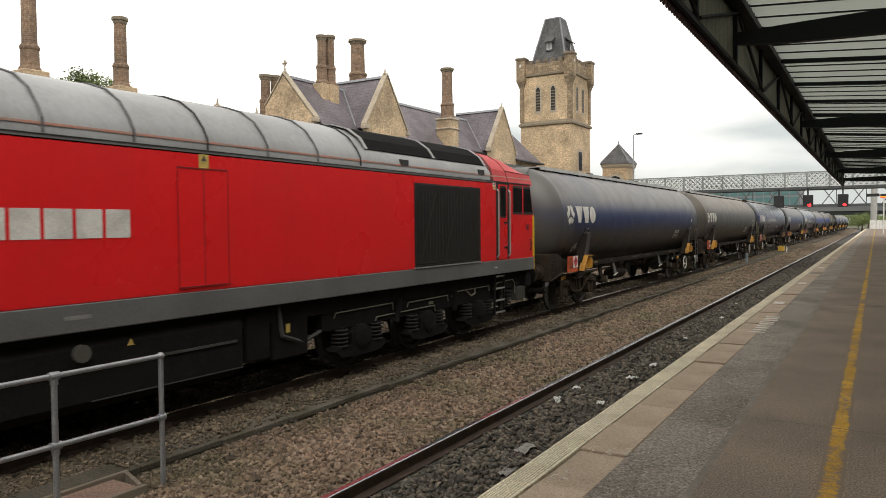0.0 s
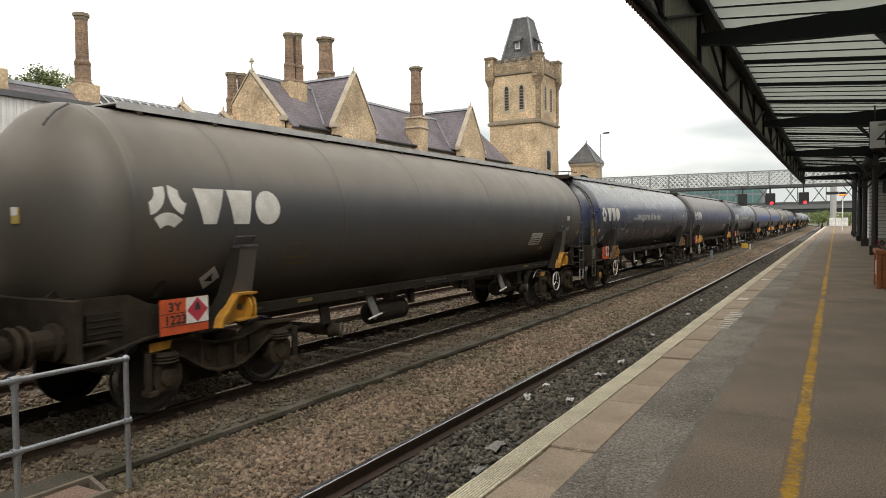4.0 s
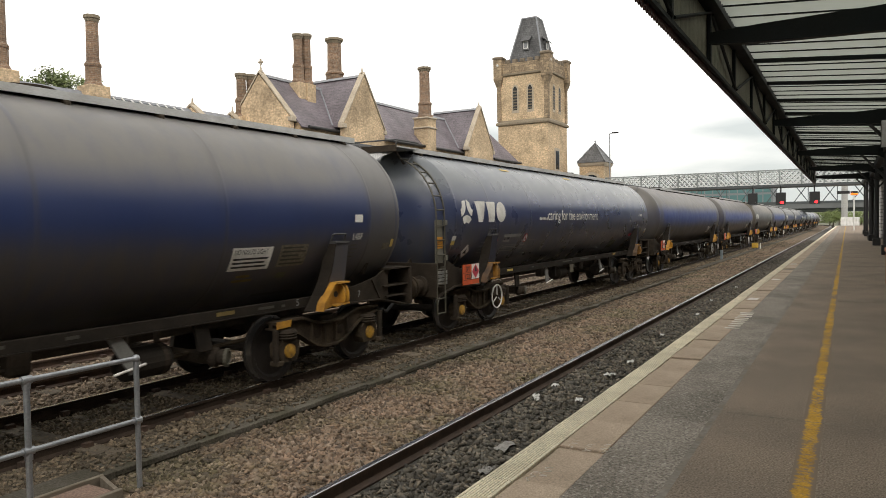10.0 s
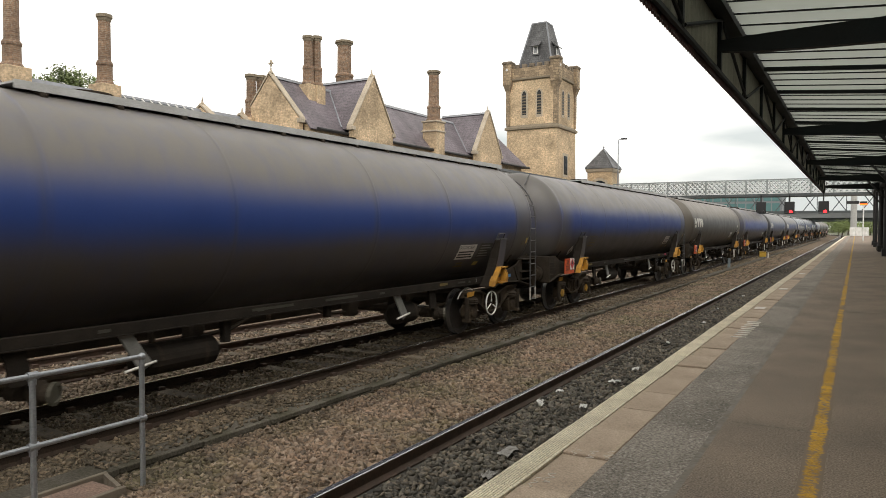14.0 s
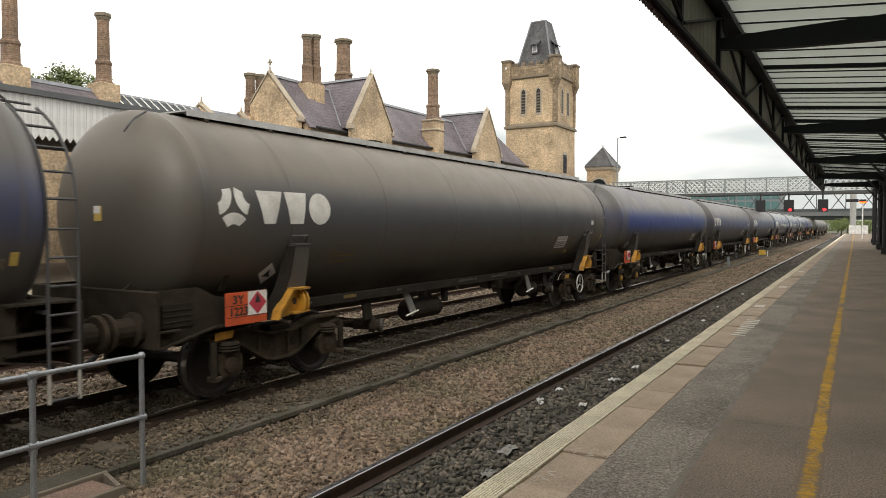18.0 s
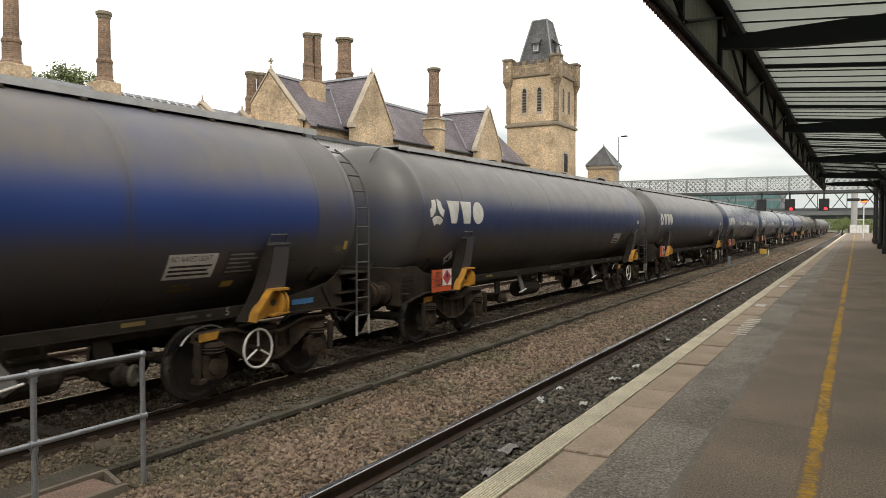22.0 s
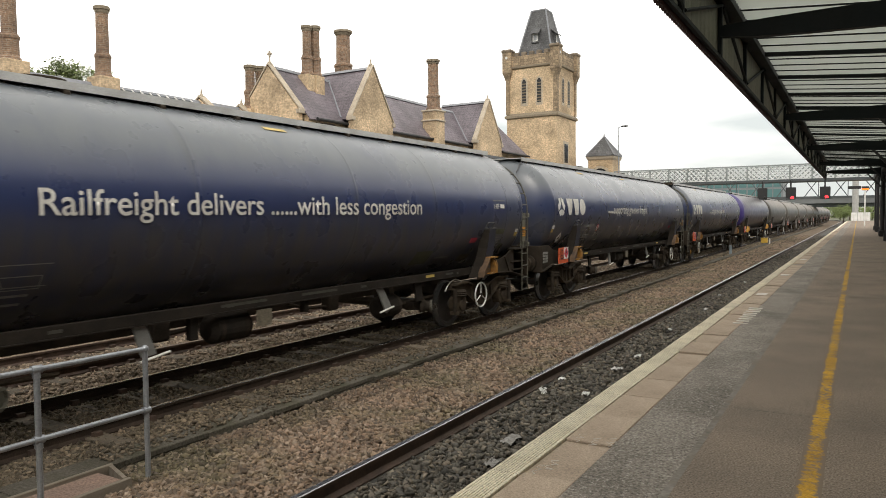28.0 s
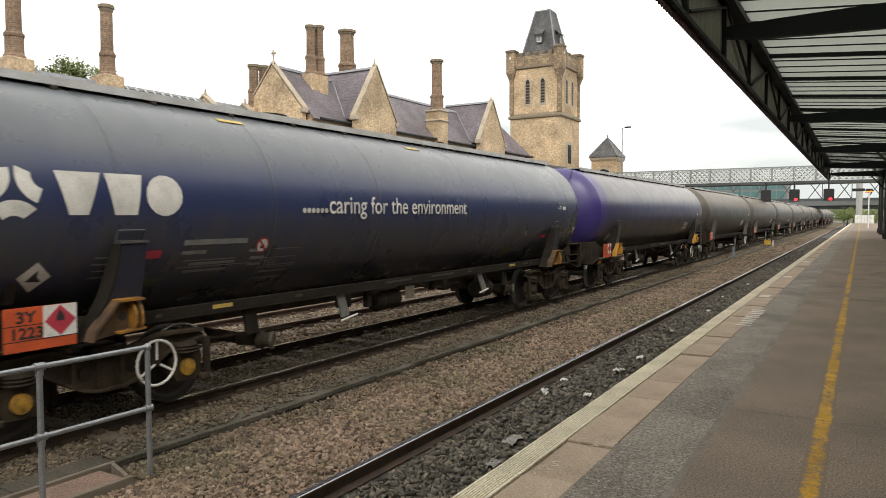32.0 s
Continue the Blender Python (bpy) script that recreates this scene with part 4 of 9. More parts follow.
def main_range():
    b = empty("station_building", -27, 40, 0, "yellow stone Victorian station building with slate roofs and gables", "building")
    b.matrix_basis = Matrix.Identity(4)
    ridge_x, ridge_z, eave_z, front, rear = -27.65, 10.45, 7.75, -25.3, -30.0
    gable_wall(b, "y", 28.8, 0.3, ridge_x - 0.1, 2.15, 8.0, 10.5, 0.0, cross=True)
    part("front_wall", box(front - 0.4, front, 28.96, 56.6, 0.0, eave_z), RUBBLE, b)
    part("rear_wall", box(rear, rear + 0.4, 28.96, 56.6, 0.0, eave_z), RUBBLE, b)
    # slate-hung rear wing with a white verge board, behind the end gable
    rw = part("rear_wing", prism([(-31.2, 5.0), (-31.2, 8.36), (-30.05, 9.83), (-28.9, 8.36), (-28.9, 5.0)], "y", 29.95, 34.0), SLATES, b)
    part("verge_board", prism([(-31.27, 8.34), (-31.14, 8.34), (-30.0, 9.82), (-30.05, 9.98)], "y", 29.86, 29.95), WHITE_PAINT, rw, "white painted verge board")
    part("end_wall", box(rear, front - 0.4, 56.2, 56.6, 0.0, eave_z), RUBBLE, b)
    slope(b, [(front + 0.25, 28.82, eave_z - 0.25), (front + 0.25, 53.2, eave_z - 0.25), (ridge_x, 53.2, ridge_z), (ridge_x, 28.82, ridge_z)], SLATES)
    slope(b, [(rear - 0.25, 53.2, eave_z - 0.25), (rear - 0.25, 28.82, eave_z - 0.25), (ridge_x, 28.82, ridge_z), (ridge_x, 53.2, ridge_z)], SLATES)
    part("ridge_tiles", prism([(ridge_x - 0.14, ridge_z - 0.08), (ridge_x, ridge_z + 0.1), (ridge_x + 0.14, ridge_z - 0.08)], "y", 28.96, 53.2), LEAD, b)
    part("gutter", tube((front + 0.3, 29.3, eave_z - 0.22), (front + 0.3, 53.0, eave_z - 0.22), 0.09, 8), BLACK_IRON, b)
    # cross gables that face the tracks
    for y, half, apex, out in ((33.9, 2.0, 11.0, 0.65), (49.05, 2.15, 11.1, 0.65)):
        eave = 7.95
        gable_wall(b, "x", front + out, 0.3, y, half, eave, apex, 0.0)
        back_x = ridge_x - 0.0
        for d in (-1, 1):
            slope(b, [(front + out - 0.3, y + d * (half + 0.12), eave - 0.15), (back_x - 1.2, y + d * (half + 0.12), eave - 0.15), (back_x - 1.2, y, apex - 0.02), (front + out - 0.3, y, apex - 0.02)], SLATES)
        part("ridge_tiles", prism([(y - 0.14, apex - 0.08), (y, apex + 0.08), (y + 0.14, apex - 0.08)], "x", back_x - 1.2, front + out - 0.3), LEAD, b)
        part("back_gable", prism([(y - half, 0.5), (y + half, 0.5), (y + half, eave), (y, apex - 0.1), (y - half, eave)], "x", back_x - 1.6, back_x - 1.2), RUBBLE, b)
        for d in (-1, 1):  # lead valleys
            part("valley", tube((front - 0.1, y + d * (half + 0.1), eave - 0.05), (ridge_x + 0.1, y + d * 0.5, ridge_z - 0.1), 0.06, 6), LEAD, b)
        # paired window lights in the gable
        for dy in (-0.45, 0.45):
            w = part("window", box(front + out - 0.3, front + out + 0.006, y + dy - 0.3, y + dy + 0.3, 5.0, 6.6), DRESSING, b)
            part("pane", box(front + out - 0.05, front + out + 0.012, y + dy - 0.22, y + dy + 0.22, 5.1, 6.5), WINDOW_GLASS, w)
    # hipped lower end beside the tower
    slope(b, [(front + 0.5, 51.6, eave_z - 0.35), (front + 0.5, 57.0, eave_z - 0.35), (-26.9, 54.6, 10.15), (-26.9, 51.6, 10.15)], SLATES)
    slope(b, [(rear, 57.0, eave_z - 0.35), (rear, 51.6, eave_z - 0.35), (-26.9, 51.6, 10.15), (-26.9, 54.6, 10.15)], SLATES)
    slope(b, [(front + 0.5, 57.0, eave_z - 0.35), (rear, 57.0, eave_z - 0.35), (-26.95, 54.6, 10.15), (-26.9, 54.6, 10.15)], SLATES)
    part("gutter", tube((front + 0.55, 51.6, eave_z - 0.33), (front + 0.55, 57.0, eave_z - 0.33), 0.09, 8), BLACK_IRON, b)
    part("finial", lathe([(0, 0.06), (0.3, 0.05), (0.32, 0.12), (0.42, 0.12), (0.5, 0.04), (0.75, 0)], (-26.9, 54.5, 10.05), (0, 0, 1), 8), DRESSING, b)
    # upper windows along the front wall
    for y in (31.2, 39.2, 43.8, 46.0):
        w = part("window", box(front - 0.2, front + 0.02, y - 0.6, y + 0.6, 4.6, 6.6), DRESSING, b)
        part("pane", box(front - 0.05, front + 0.026, y - 0.48, y + 0.48, 4.75, 6.45), WINDOW_GLASS, w)


def tower():
    t = empty("clock_tower", -26.25, 63.4, 0, "square yellow stone tower with battlements and a steep slate roof", "tower")
    h, hu = 2.5, 2.42
    part("lower_stage", prism([(-h - 0.12, 0), (h + 0.12, 0), (h, 9.0), (h, 11.4), (-h, 11.4), (-h, 9.0)], "y", -h, h), RUBBLE, t)
    part("string_course", lathe([(11.35, h * 1.414), (11.42, (h + 0.16) * 1.414), (11.6, (h + 0.16) * 1.414), (11.85, hu * 1.414)], (0, 0, 0), (0, 0, 1), 4, start=math.pi / 4), STONE_OLD, t)
    part("belfry_stage", box(-hu, hu, -hu, hu, 11.8, 16.4), RUBBLE, t)
    part("parapet_string", lathe([(15.95, hu * 1.414), (16.05, (hu + 0.16) * 1.414), (16.2, (hu + 0.16) * 1.414), (16.25, hu * 1.414)], (0, 0, 0), (0, 0, 1), 4, start=math.pi / 4), STONE_OLD, t)
    par = hu + 0.1
    for a in range(4):
        m = Matrix.Rotation(a * math.pi / 2, 4, "Z")
        bm = box(-par, par, -par - 0.02, -par + 0.3, 16.2, 17.15)
        bm.transform(m)
        part("parapet", bm, TURRET, t)
        for k in range(5):
            x = -1.5 + 0.75 * k
            bm = box(x - 0.22, x + 0.22, -par - 0.03, -par + 0.31, 17.15, 17.5, 0.03)
            bm.transform(m)
            part("merlon", bm, CAPPING, t)
        # corner turret on a corbel
        bm = lathe([(11.8, 0.27), (14.95, 0.27), (15.55, 0.54), (15.65, 0.6), (17.6, 0.6), (17.6, 0.0)], (-par + 0.14, -par + 0.14, 0), (0, 0, 1), 4, start=math.pi / 4)
        bm.transform(m)
        tur = part("corner_turret", bm, TURRET, t, "corner turret on a tapering corbel")
        bm = lathe([(17.6, 0.0), (17.6, 0.68), (17.75, 0.7), (17.84, 0.58), (17.84, 0.0)], (-par + 0.14, -par + 0.14, 0), (0, 0, 1), 4, start=math.pi / 4)
        bm.transform(m)
        part("cap", bm, CAPPING, tur)
        bm = lathe([(-0.1, 0.12), (-0.05, 0.12), (-0.05, 0.0)], (-par + 0.14, -par + 0.14 - 0.5, 17.05), (0, -1, 0), 12)
        bm.transform(m)
        part("roundel", bm, WHITE_PAINT, tur)
        # louvred belfry openings
        if a in (0, 1):
            for x in (-0.75, 0.75):
                outline = [(x - 0.34, 12.5), (x + 0.34, 12.5), (x + 0.34, 14.7), (x + 0.25, 14.96), (x, 15.14), (x - 0.25, 14.96), (x - 0.34, 14.7)]
                bm = prism(outline, "y", -hu - 0.03, -hu + 0.1)
                bm.transform(m)
                w = part("belfry_window", bm, DRESSING, t, "pointed louvred belfry opening")
                outline = [(x - 0.2, 12.75), (x + 0.2, 12.75), (x + 0.2, 14.7), (x + 0.12, 14.88), (x, 14.98), (x - 0.12, 14.88), (x - 0.2, 14.7)]
                bm = prism(outline, "y", -hu - 0.045, -hu + 0.1)
                bm.transform(m)
                # black plate stands in for the shaded depth behind the louvres
                part("opening", bm, BLACK_IRON, w)
                for k in range(7):
                    z = 12.85 + 0.27 * k
                    bm = box(x - 0.2, x + 0.2, -hu - 0.06, -hu - 0.02, z, z + 0.1)
                    bm.transform(m)
                    part("louvre", bm, LOUVRE, w)
    # window low on the track side
    w = part("window", box(h - 0.1, h + 0.05, -0.9, 0.4, 7.0, 9.2), DRESSING, t)
    part("pane", box(h, h + 0.06, -0.7, 0.2, 7.2, 8.95), WINDOW_GLASS, w)
    # steep truncated roof
    rb, rt = 2.05, 0.72
    bm = bmesh.new()
    lo = [bm.verts.new((x * rb, y * rb, 16.6)) for x, y in ((-1, -1), (1, -1), (1, 1), (-1, 1))]
    mi = [bm.verts.new((x * 1.7, y * 1.7, 17.3)) for x, y in ((-1, -1), (1, -1), (1, 1), (-1, 1))]
    hi = [bm.verts.new((x * rt, y * rt, 21.6)) for x, y in ((-1, -1), (1, -1), (1, 1), (-1, 1))]
    for a, b in ((lo, mi), (mi, hi)):
        for i in range(4):
            bm.faces.new([a[i], a[(i + 1) % 4], b[(i + 1) % 4], b[i]])
    bm.faces.new(hi)
    roof = part("roof", bm, SLATES_DARK, t, "steep grey slate roof")
    for x, y in ((-1, -1), (1, -1), (1, 1), (-1, 1)):
        part("hip", tube((x * 1.7, y * 1.7, 17.3), (x * rt, y * rt, 21.6), 0.08, 6), LEAD, roof)
    part("roof_rim", box(-rt - 0.04, rt + 0.04, -rt - 0.04, rt + 0.04, 21.57, 21.68), LEAD, roof)
    for a in range(4):
        m = Matrix.Rotation(a * math.pi / 2, 4, "Z") @ Matrix.Translation((0, 0.11, 0.5))
        bm = box(-0.34, 0.34, -1.66, -0.8, 17.9, 18.9)
        bm.transform(m)
        d = part("dormer", bm, SLATES_DARK, t, "small roof dormer with a white louvred light")
        bm = box(-0.24, 0.24, -1.69, -1.6, 18.05, 18.75)
        bm.transform(m)
        part("light", bm, WHITE_PAINT, d)
        bm = box(-0.17, 0.17, -1.70, -1.6, 18.12, 18.68)
        bm.transform(m)
        part("louvres", bm, mat("grey_louvre", (0.3, 0.31, 0.32), 0.7), d)
        bm = prism([(-1.95, 18.75), (-0.72, 19.75), (-0.72, 19.6), (-1.93, 18.68)], "x", -0.44, 0.44)
        bm.transform(m)
        part("dormer_roof", bm, SLATES_DARK, d)


def stair_tower():
    t = empty("stair_tower", -21.4, 67.4, 0, "small square yellow brick tower with a pyramid slate roof", "tower")
    part("wall", box(-1.2, 1.2, -1.2, 1.2, 0, 7.75), RUBBLE, t)
    part("cornice", lathe([(7.55, 1.22 * 1.414), (7.7, 1.32 * 1.414), (7.9, 1.36 * 1.414), (7.95, 1.2 * 1.414)], (0, 0, 0), (0, 0, 1), 4, start=math.pi / 4), DRESSING, t)
    part("roof", lathe([(7.93, 1.42 * 1.414), (8.02, 1.36 * 1.414), (9.9, 0.0)], (0, 0, 0), (0, 0, 1), 4, start=math.pi / 4), SLATES_DARK, t)
    for x, y in ((-1, -1), (1, -1), (1, 1), (-1, 1)):
        part("hip", tube((x * 1.36, y * 1.36, 8.05), (0, 0, 9.93), 0.05, 6), LEAD, t)
    part("finial", lathe([(9.85, 0.07), (10.0, 0.05), (10.06, 0.09), (10.12, 0.03), (10.4, 0.0)], (0, 0, 0), (0, 0, 1), 8), LEAD, t)
    part("arch_window", prism([(-0.95, 5.4), (0.95, 5.4), (0.95, 6.3), (0.7, 6.75), (0.25, 6.98), (-0.25, 6.98), (-0.7, 6.75), (-0.95, 6.3)], "y", -1.24, -1.15), DRESSING, t)
    part("opening", prism([(-0.72, 5.4), (0.72, 5.4), (0.72, 6.25), (0.5, 6.6), (0.15, 6.75), (-0.15, 6.75), (-0.5, 6.6), (-0.72, 6.25)], "y", -1.27, -1.15), WINDOW_GLASS, t)


def lamp_post(x, y, base, h):
    l = empty("street_lamp", x, y, base, "slim grey lamp post with a flat lantern", "lamp post")
    part("post", tube((0, 0, 0), (0, 0, h), 0.07, 8, 0.045), GALV, l)
    part("arm", tube((0, 0, h), (0.45, 0, h + 0.05), 0.03, 6), GALV, l)
    part("lantern", box(0.25, 0.8, -0.12, 0.12, h, h + 0.12, 0.03), BLACK_IRON, l)


def low_range():
    b = empty("station_wing", 0, 0, 0, "low slate-roofed station wing with rooflights", "building")
    part("front_wall", box(-27.4, -27.0, -20, 28.4, 0, 6.3), RUBBLE, b)
    part("rear_wall", box(-32.4, -32.0, -20, 28.4, 0, 6.3), RUBBLE, b)
    slope(b, [(-26.6, -20, 6.1), (-26.6, 19.9, 6.1), (-29.5, 19.9, 8.25), (-29.5, -20, 8.25)], SLATES)
    slope(b, [(-32.6, 28.4, 6.1), (-32.6, -20, 6.1), (-29.5, -20, 8.25), (-29.5, 28.4, 8.25)], SLATES)
    slope(b, [(-26.6, 19.9, 6.1), (-26.6, 28.4, 6.1), (-29.5, 28.4, 8.25), (-29.5, 19.9, 8.25)], SLATES)
    part("ridge", prism([(-29.64, 8.18), (-29.5, 8.36), (-29.36, 8.18)], "y", -20, 28.4), LEAD, b)
    # glazed rooflight with white bars
    g = part("rooflight", slope_box(-27.2, -29.35, 20.2, 24.6, 6.1 + 0.445, 8.14, 0.1), mat("rooflight_glass", (0.05, 0.06, 0.064), 0.45, spec=0.2), b, "long patent-glazed rooflight with white bars")
    for i in range(10):
        y = 20.25 + i * 0.48
        part("glazing_bar", slope_box(-27.2, -29.35, y, y + 0.06, 6.66, 8.25, 0.05), WHITE_PAINT, g)
    gable_wall(b, "y", 28.4, 0.4, -29.5, 3.0, 6.2, 8.35, 0.0, "stone end gable")
    gable_wall(b, "y", 25.6, 0.3, -29.5, 1.4, 7.4, 8.45, 6.4, "small stone gable upstand")


def slope_box(x0, x1, y0, y1, z0, z1, thick):
    return prism([(x0, z0), (x1, z1), (x1, z1 + thick), (x0, z0 + thick)], "y", y0, y1)


def far_platform():
    p = empty("far_platform", 0, 0, 0, "opposite station platform with a white-boarded canopy", "platform", kind="structure")
    part("tarmac", box(-24.6, -14.45, -30, 120, 0, TOP), TARMAC, p)
    part("edge", box(-14.45, -14.3, -30, 120, 0.3, TOP), EDGE_CREAM, p)
    c = empty("far_canopy", 0, 0, 0, "white vertical-boarded canopy over the opposite platform", "canopy", kind="structure")
    me = bpy.data.meshes.new("board")
    bm = prism([(-0.072, 4.1), (0, 4.0), (0.072, 4.1), (0.072, 4.92), (-0.072, 4.92)], "x", -14.62, -14.58)
    bm.to_mesh(me)
    bm.free()
    for i in range(170):
        ob = linked("board", me, WHITE_PAINT, c)
        ob.matrix_basis = pose(0, 2.0 + 0.15 * i, 0)
    part("far_boards", box(-14.62, -14.58, 27.5, 60, 4.05, 4.92), WHITE_PAINT, c)
    part("gutter", box(-14.66, -14.5, -20, 60, 4.9, 5.02), mat("grey_gutter", (0.085, 0.09, 0.095), 0.5, dark=(0.15, 0.155, 0.155), scale=1.5), c)
    part("roof", prism([(-14.6, 4.98), (-19.5, 5.7), (-24.6, 5.0), (-24.6, 4.9), (-19.5, 5.6), (-14.6, 4.9)], "y", -20, 60), mat("felt_roof", (0.1, 0.105, 0.11), 0.8), c)
    for y in range(-15, 60, 8):
        part("column", tube((-17.5, y, TOP), (-17.5, y, 5.2), 0.1, 10), WHITE_PAINT, c)
        part("girder", box(-24.4, -14.65, y - 0.08, y + 0.08, 4.6, 4.88), BLACK_IRON, c)


far_platform()
main_range()
tower()
stair_tower()
low_range()
lamp_post(-18.8, 63.5, TOP, 9.3)
stack(-27.1, 30.95, 9.2, 10.35, 13.1, 0.25, "brick chimney shaft paired with another", 0.37)
stack(-27.0, 31.55, 9.2, 10.35, 13.2, 0.25, "brick chimney shaft paired with another", 0.37)
stack(-28.3, 35.75, 9.0, 10.9, 14.05, 0.44)
stack(-25.3, 41.8, 7.0, 9.55, 13.0, 0.35, "octagonal brick chimney on a stepped stone wall stack", 0.56, True)
stack(-29.35, 28.75, 7.5, 8.3, 10.75, 0.27)
stack(-29.45, 29.6, 7.5, 8.3, 10.85, 0.27)
stack(-29.3, 19.8, 7.3, 8.6, 11.75, 0.26)
stack(-29.3, 15.75, 7.3, 8.6, 12.6, 0.27)

# ---- the footbridge and what lies beyond it
BRIDGE_WHITE = mat("bridge_white", (0.72, 0.74, 0.73), 0.5, dark=(0.5, 0.53, 0.52), scale=1.5, amount=0.6, streak=0.3)
BRIDGE_MID = mat("bridge_mid_grey", (0.3, 0.33, 0.32), 0.55, dark=(0.2, 0.225, 0.215), scale=1.5, amount=0.7, streak=0.3)
BRIDGE_GREY = mat("bridge_grey", (0.07, 0.08, 0.082), 0.55, dark=(0.04, 0.045, 0.045), scale=1.5)


def footbridge():
    b = empty("footbridge", 0, 66, 0, "white lattice-girder iron footbridge over the tracks", "footbridge", kind="structure")
    x0, x1, lo, hi = -20.0, 6.4, 4.92, 6.4
    for y in (0.0, 2.3):
        part("top_rail", box(x0, x1, y - 0.09, y + 0.09, hi - 0.1, hi), BRIDGE_MID, b)
        part("bottom_girder", box(x0, x1, y - 0.1, y + 0.1, lo, lo + 0.22), BRIDGE_GREY, b)
        part("lower_rail", box(x0, x1, y - 0.07, y + 0.07, lo + 0.22, lo + 0.3), BRIDGE_WHITE, b)
        k = 0
        x = x0 + 0.1
        while x < x1:
            part("post", box(x - 0.06, x + 0.06, y - 0.1, y + 0.1, lo + 0.2, hi), BRIDGE_MID, b)
            x += 1.66
        span = hi - lo - 0.4
        n = int((x1 - x0) / 0.415)
        if y == 0.0:
            for d in (-1, 1):
                for i in range(n):
                    xa = x0 + 0.415 * i
                    if -19.5 < xa < 2.5:
                        o = part("lattice_bar", tube((xa, y + d * 0.025, lo + 0.3), (xa + d * span, y + d * 0.025, hi - 0.1), 0.05, 4), BRIDGE_WHITE, b)
        else:
            bm = bmesh.new()
            for d in (-1, 1):
                for i in range(n):
                    xa = x0 + 0.415 * i
                    tube((xa, y + d * 0.025, lo + 0.3), (xa + d * span, y + d * 0.025, hi - 0.1), 0.05, 4, bm=bm)
            tagged(part("rear_lattice", bm, BRIDGE_MID, b), kind="stuff")
    part("deck", box(x0, x1, 0.1, 2.2, lo + 0.02, lo + 0.12), BRIDGE_GREY, b)
    for x in (-19.5, -13.6, 1.8):
        for y in (0.2, 2.1):
            part("pier", tube((x, y, -0.3 if x == -13.6 else 0.9), (x, y, lo), 0.14, 10), BRIDGE_GREY, b)


RED_LIGHT = glow("signal_red", (1.0, 0.015, 0.02), 4.0)
AMBER_SIGN = glow("departure_amber", (1.0, 0.12, 0.01), 3.0)


def signal(x, y, z, lit=True):
    s = empty("signal_head", x, y, z, "black railway signal showing a red aspect" if lit else "dark unlit railway signal head", "signal", "signals under the footbridge")
    part("backboard", box(-0.52, 0.26, 0.0, 0.06, 0.0, 1.02, 0.04), BLACK_IRON, s)
    part("hood", tube((0, -0.32, 0.16), (0, 0.05, 0.16), 0.16, 12), BLACK_IRON, s)
    part("hanger", box(-0.2, -0.1, 0.06, 0.5, 0.6, 1.62), BLACK_IRON, s)
    part("lens", lathe([(0, 0.13), (0.02, 0.13), (0.05, 0.0)], (0, -0.32, 0.16), (0, -1, 0), 12), RED_LIGHT if lit else BLACK_IRON, s, "glowing red lens" if lit else "dark lens")
    part("cage_rail", pipe([(-0.5, -0.7, 0.05), (0.5, -0.7, 0.05), (0.5, 0, 0.05)], 0.025), BRIDGE_GREY, s)


def road_bridge():
    b = empty("road_bridge", 0, 150, 0, "long concrete and steel road bridge beyond the station", "bridge", kind="structure")
    grey = mat("bridge_concrete", (0.16, 0.17, 0.17), 0.9, dark=(0.1, 0.105, 0.1), scale=0.4)
    part("deck", box(-70, 30, 0, 9, 4.15, 5.05), grey, b)
    part("girder", box(-70, 30, 0.5, 1.0, 3.5, 4.15), mat("girder_green", (0.05, 0.06, 0.055), 0.7), b)
    part("girder", box(-70, 30, 8, 8.5, 3.5, 4.15), MATS["girder_green"], b)
    part("parapet", box(-70, 30, -0.05, 0.1, 5.05, 5.5), BRIDGE_GREY, b)
    for x in (-22, -13.5, 8):
        part("pier", box(x - 0.6, x + 0.6, 1, 8, -0.3, 3.5), grey, b)
    # open lattice parapet above
    part("handrail", box(-70, 30, -0.02, 0.06, 8.2, 8.36), BRIDGE_GREY, b)
    for i in range(26):
        x = -40 + 2.4 * i
        part("brace", tube((x, 0.02, 5.4), (x + (2.0 if i % 2 else -2.0), 0.02, 8.25), 0.08, 4), BRIDGE_GREY, b)
    for i in range(14):
        part("stanchion", tube((-40 + 4.8 * i, 0.02, 5.4), (-40 + 4.8 * i, 0.02, 8.3), 0.07, 4), BRIDGE_GREY, b)


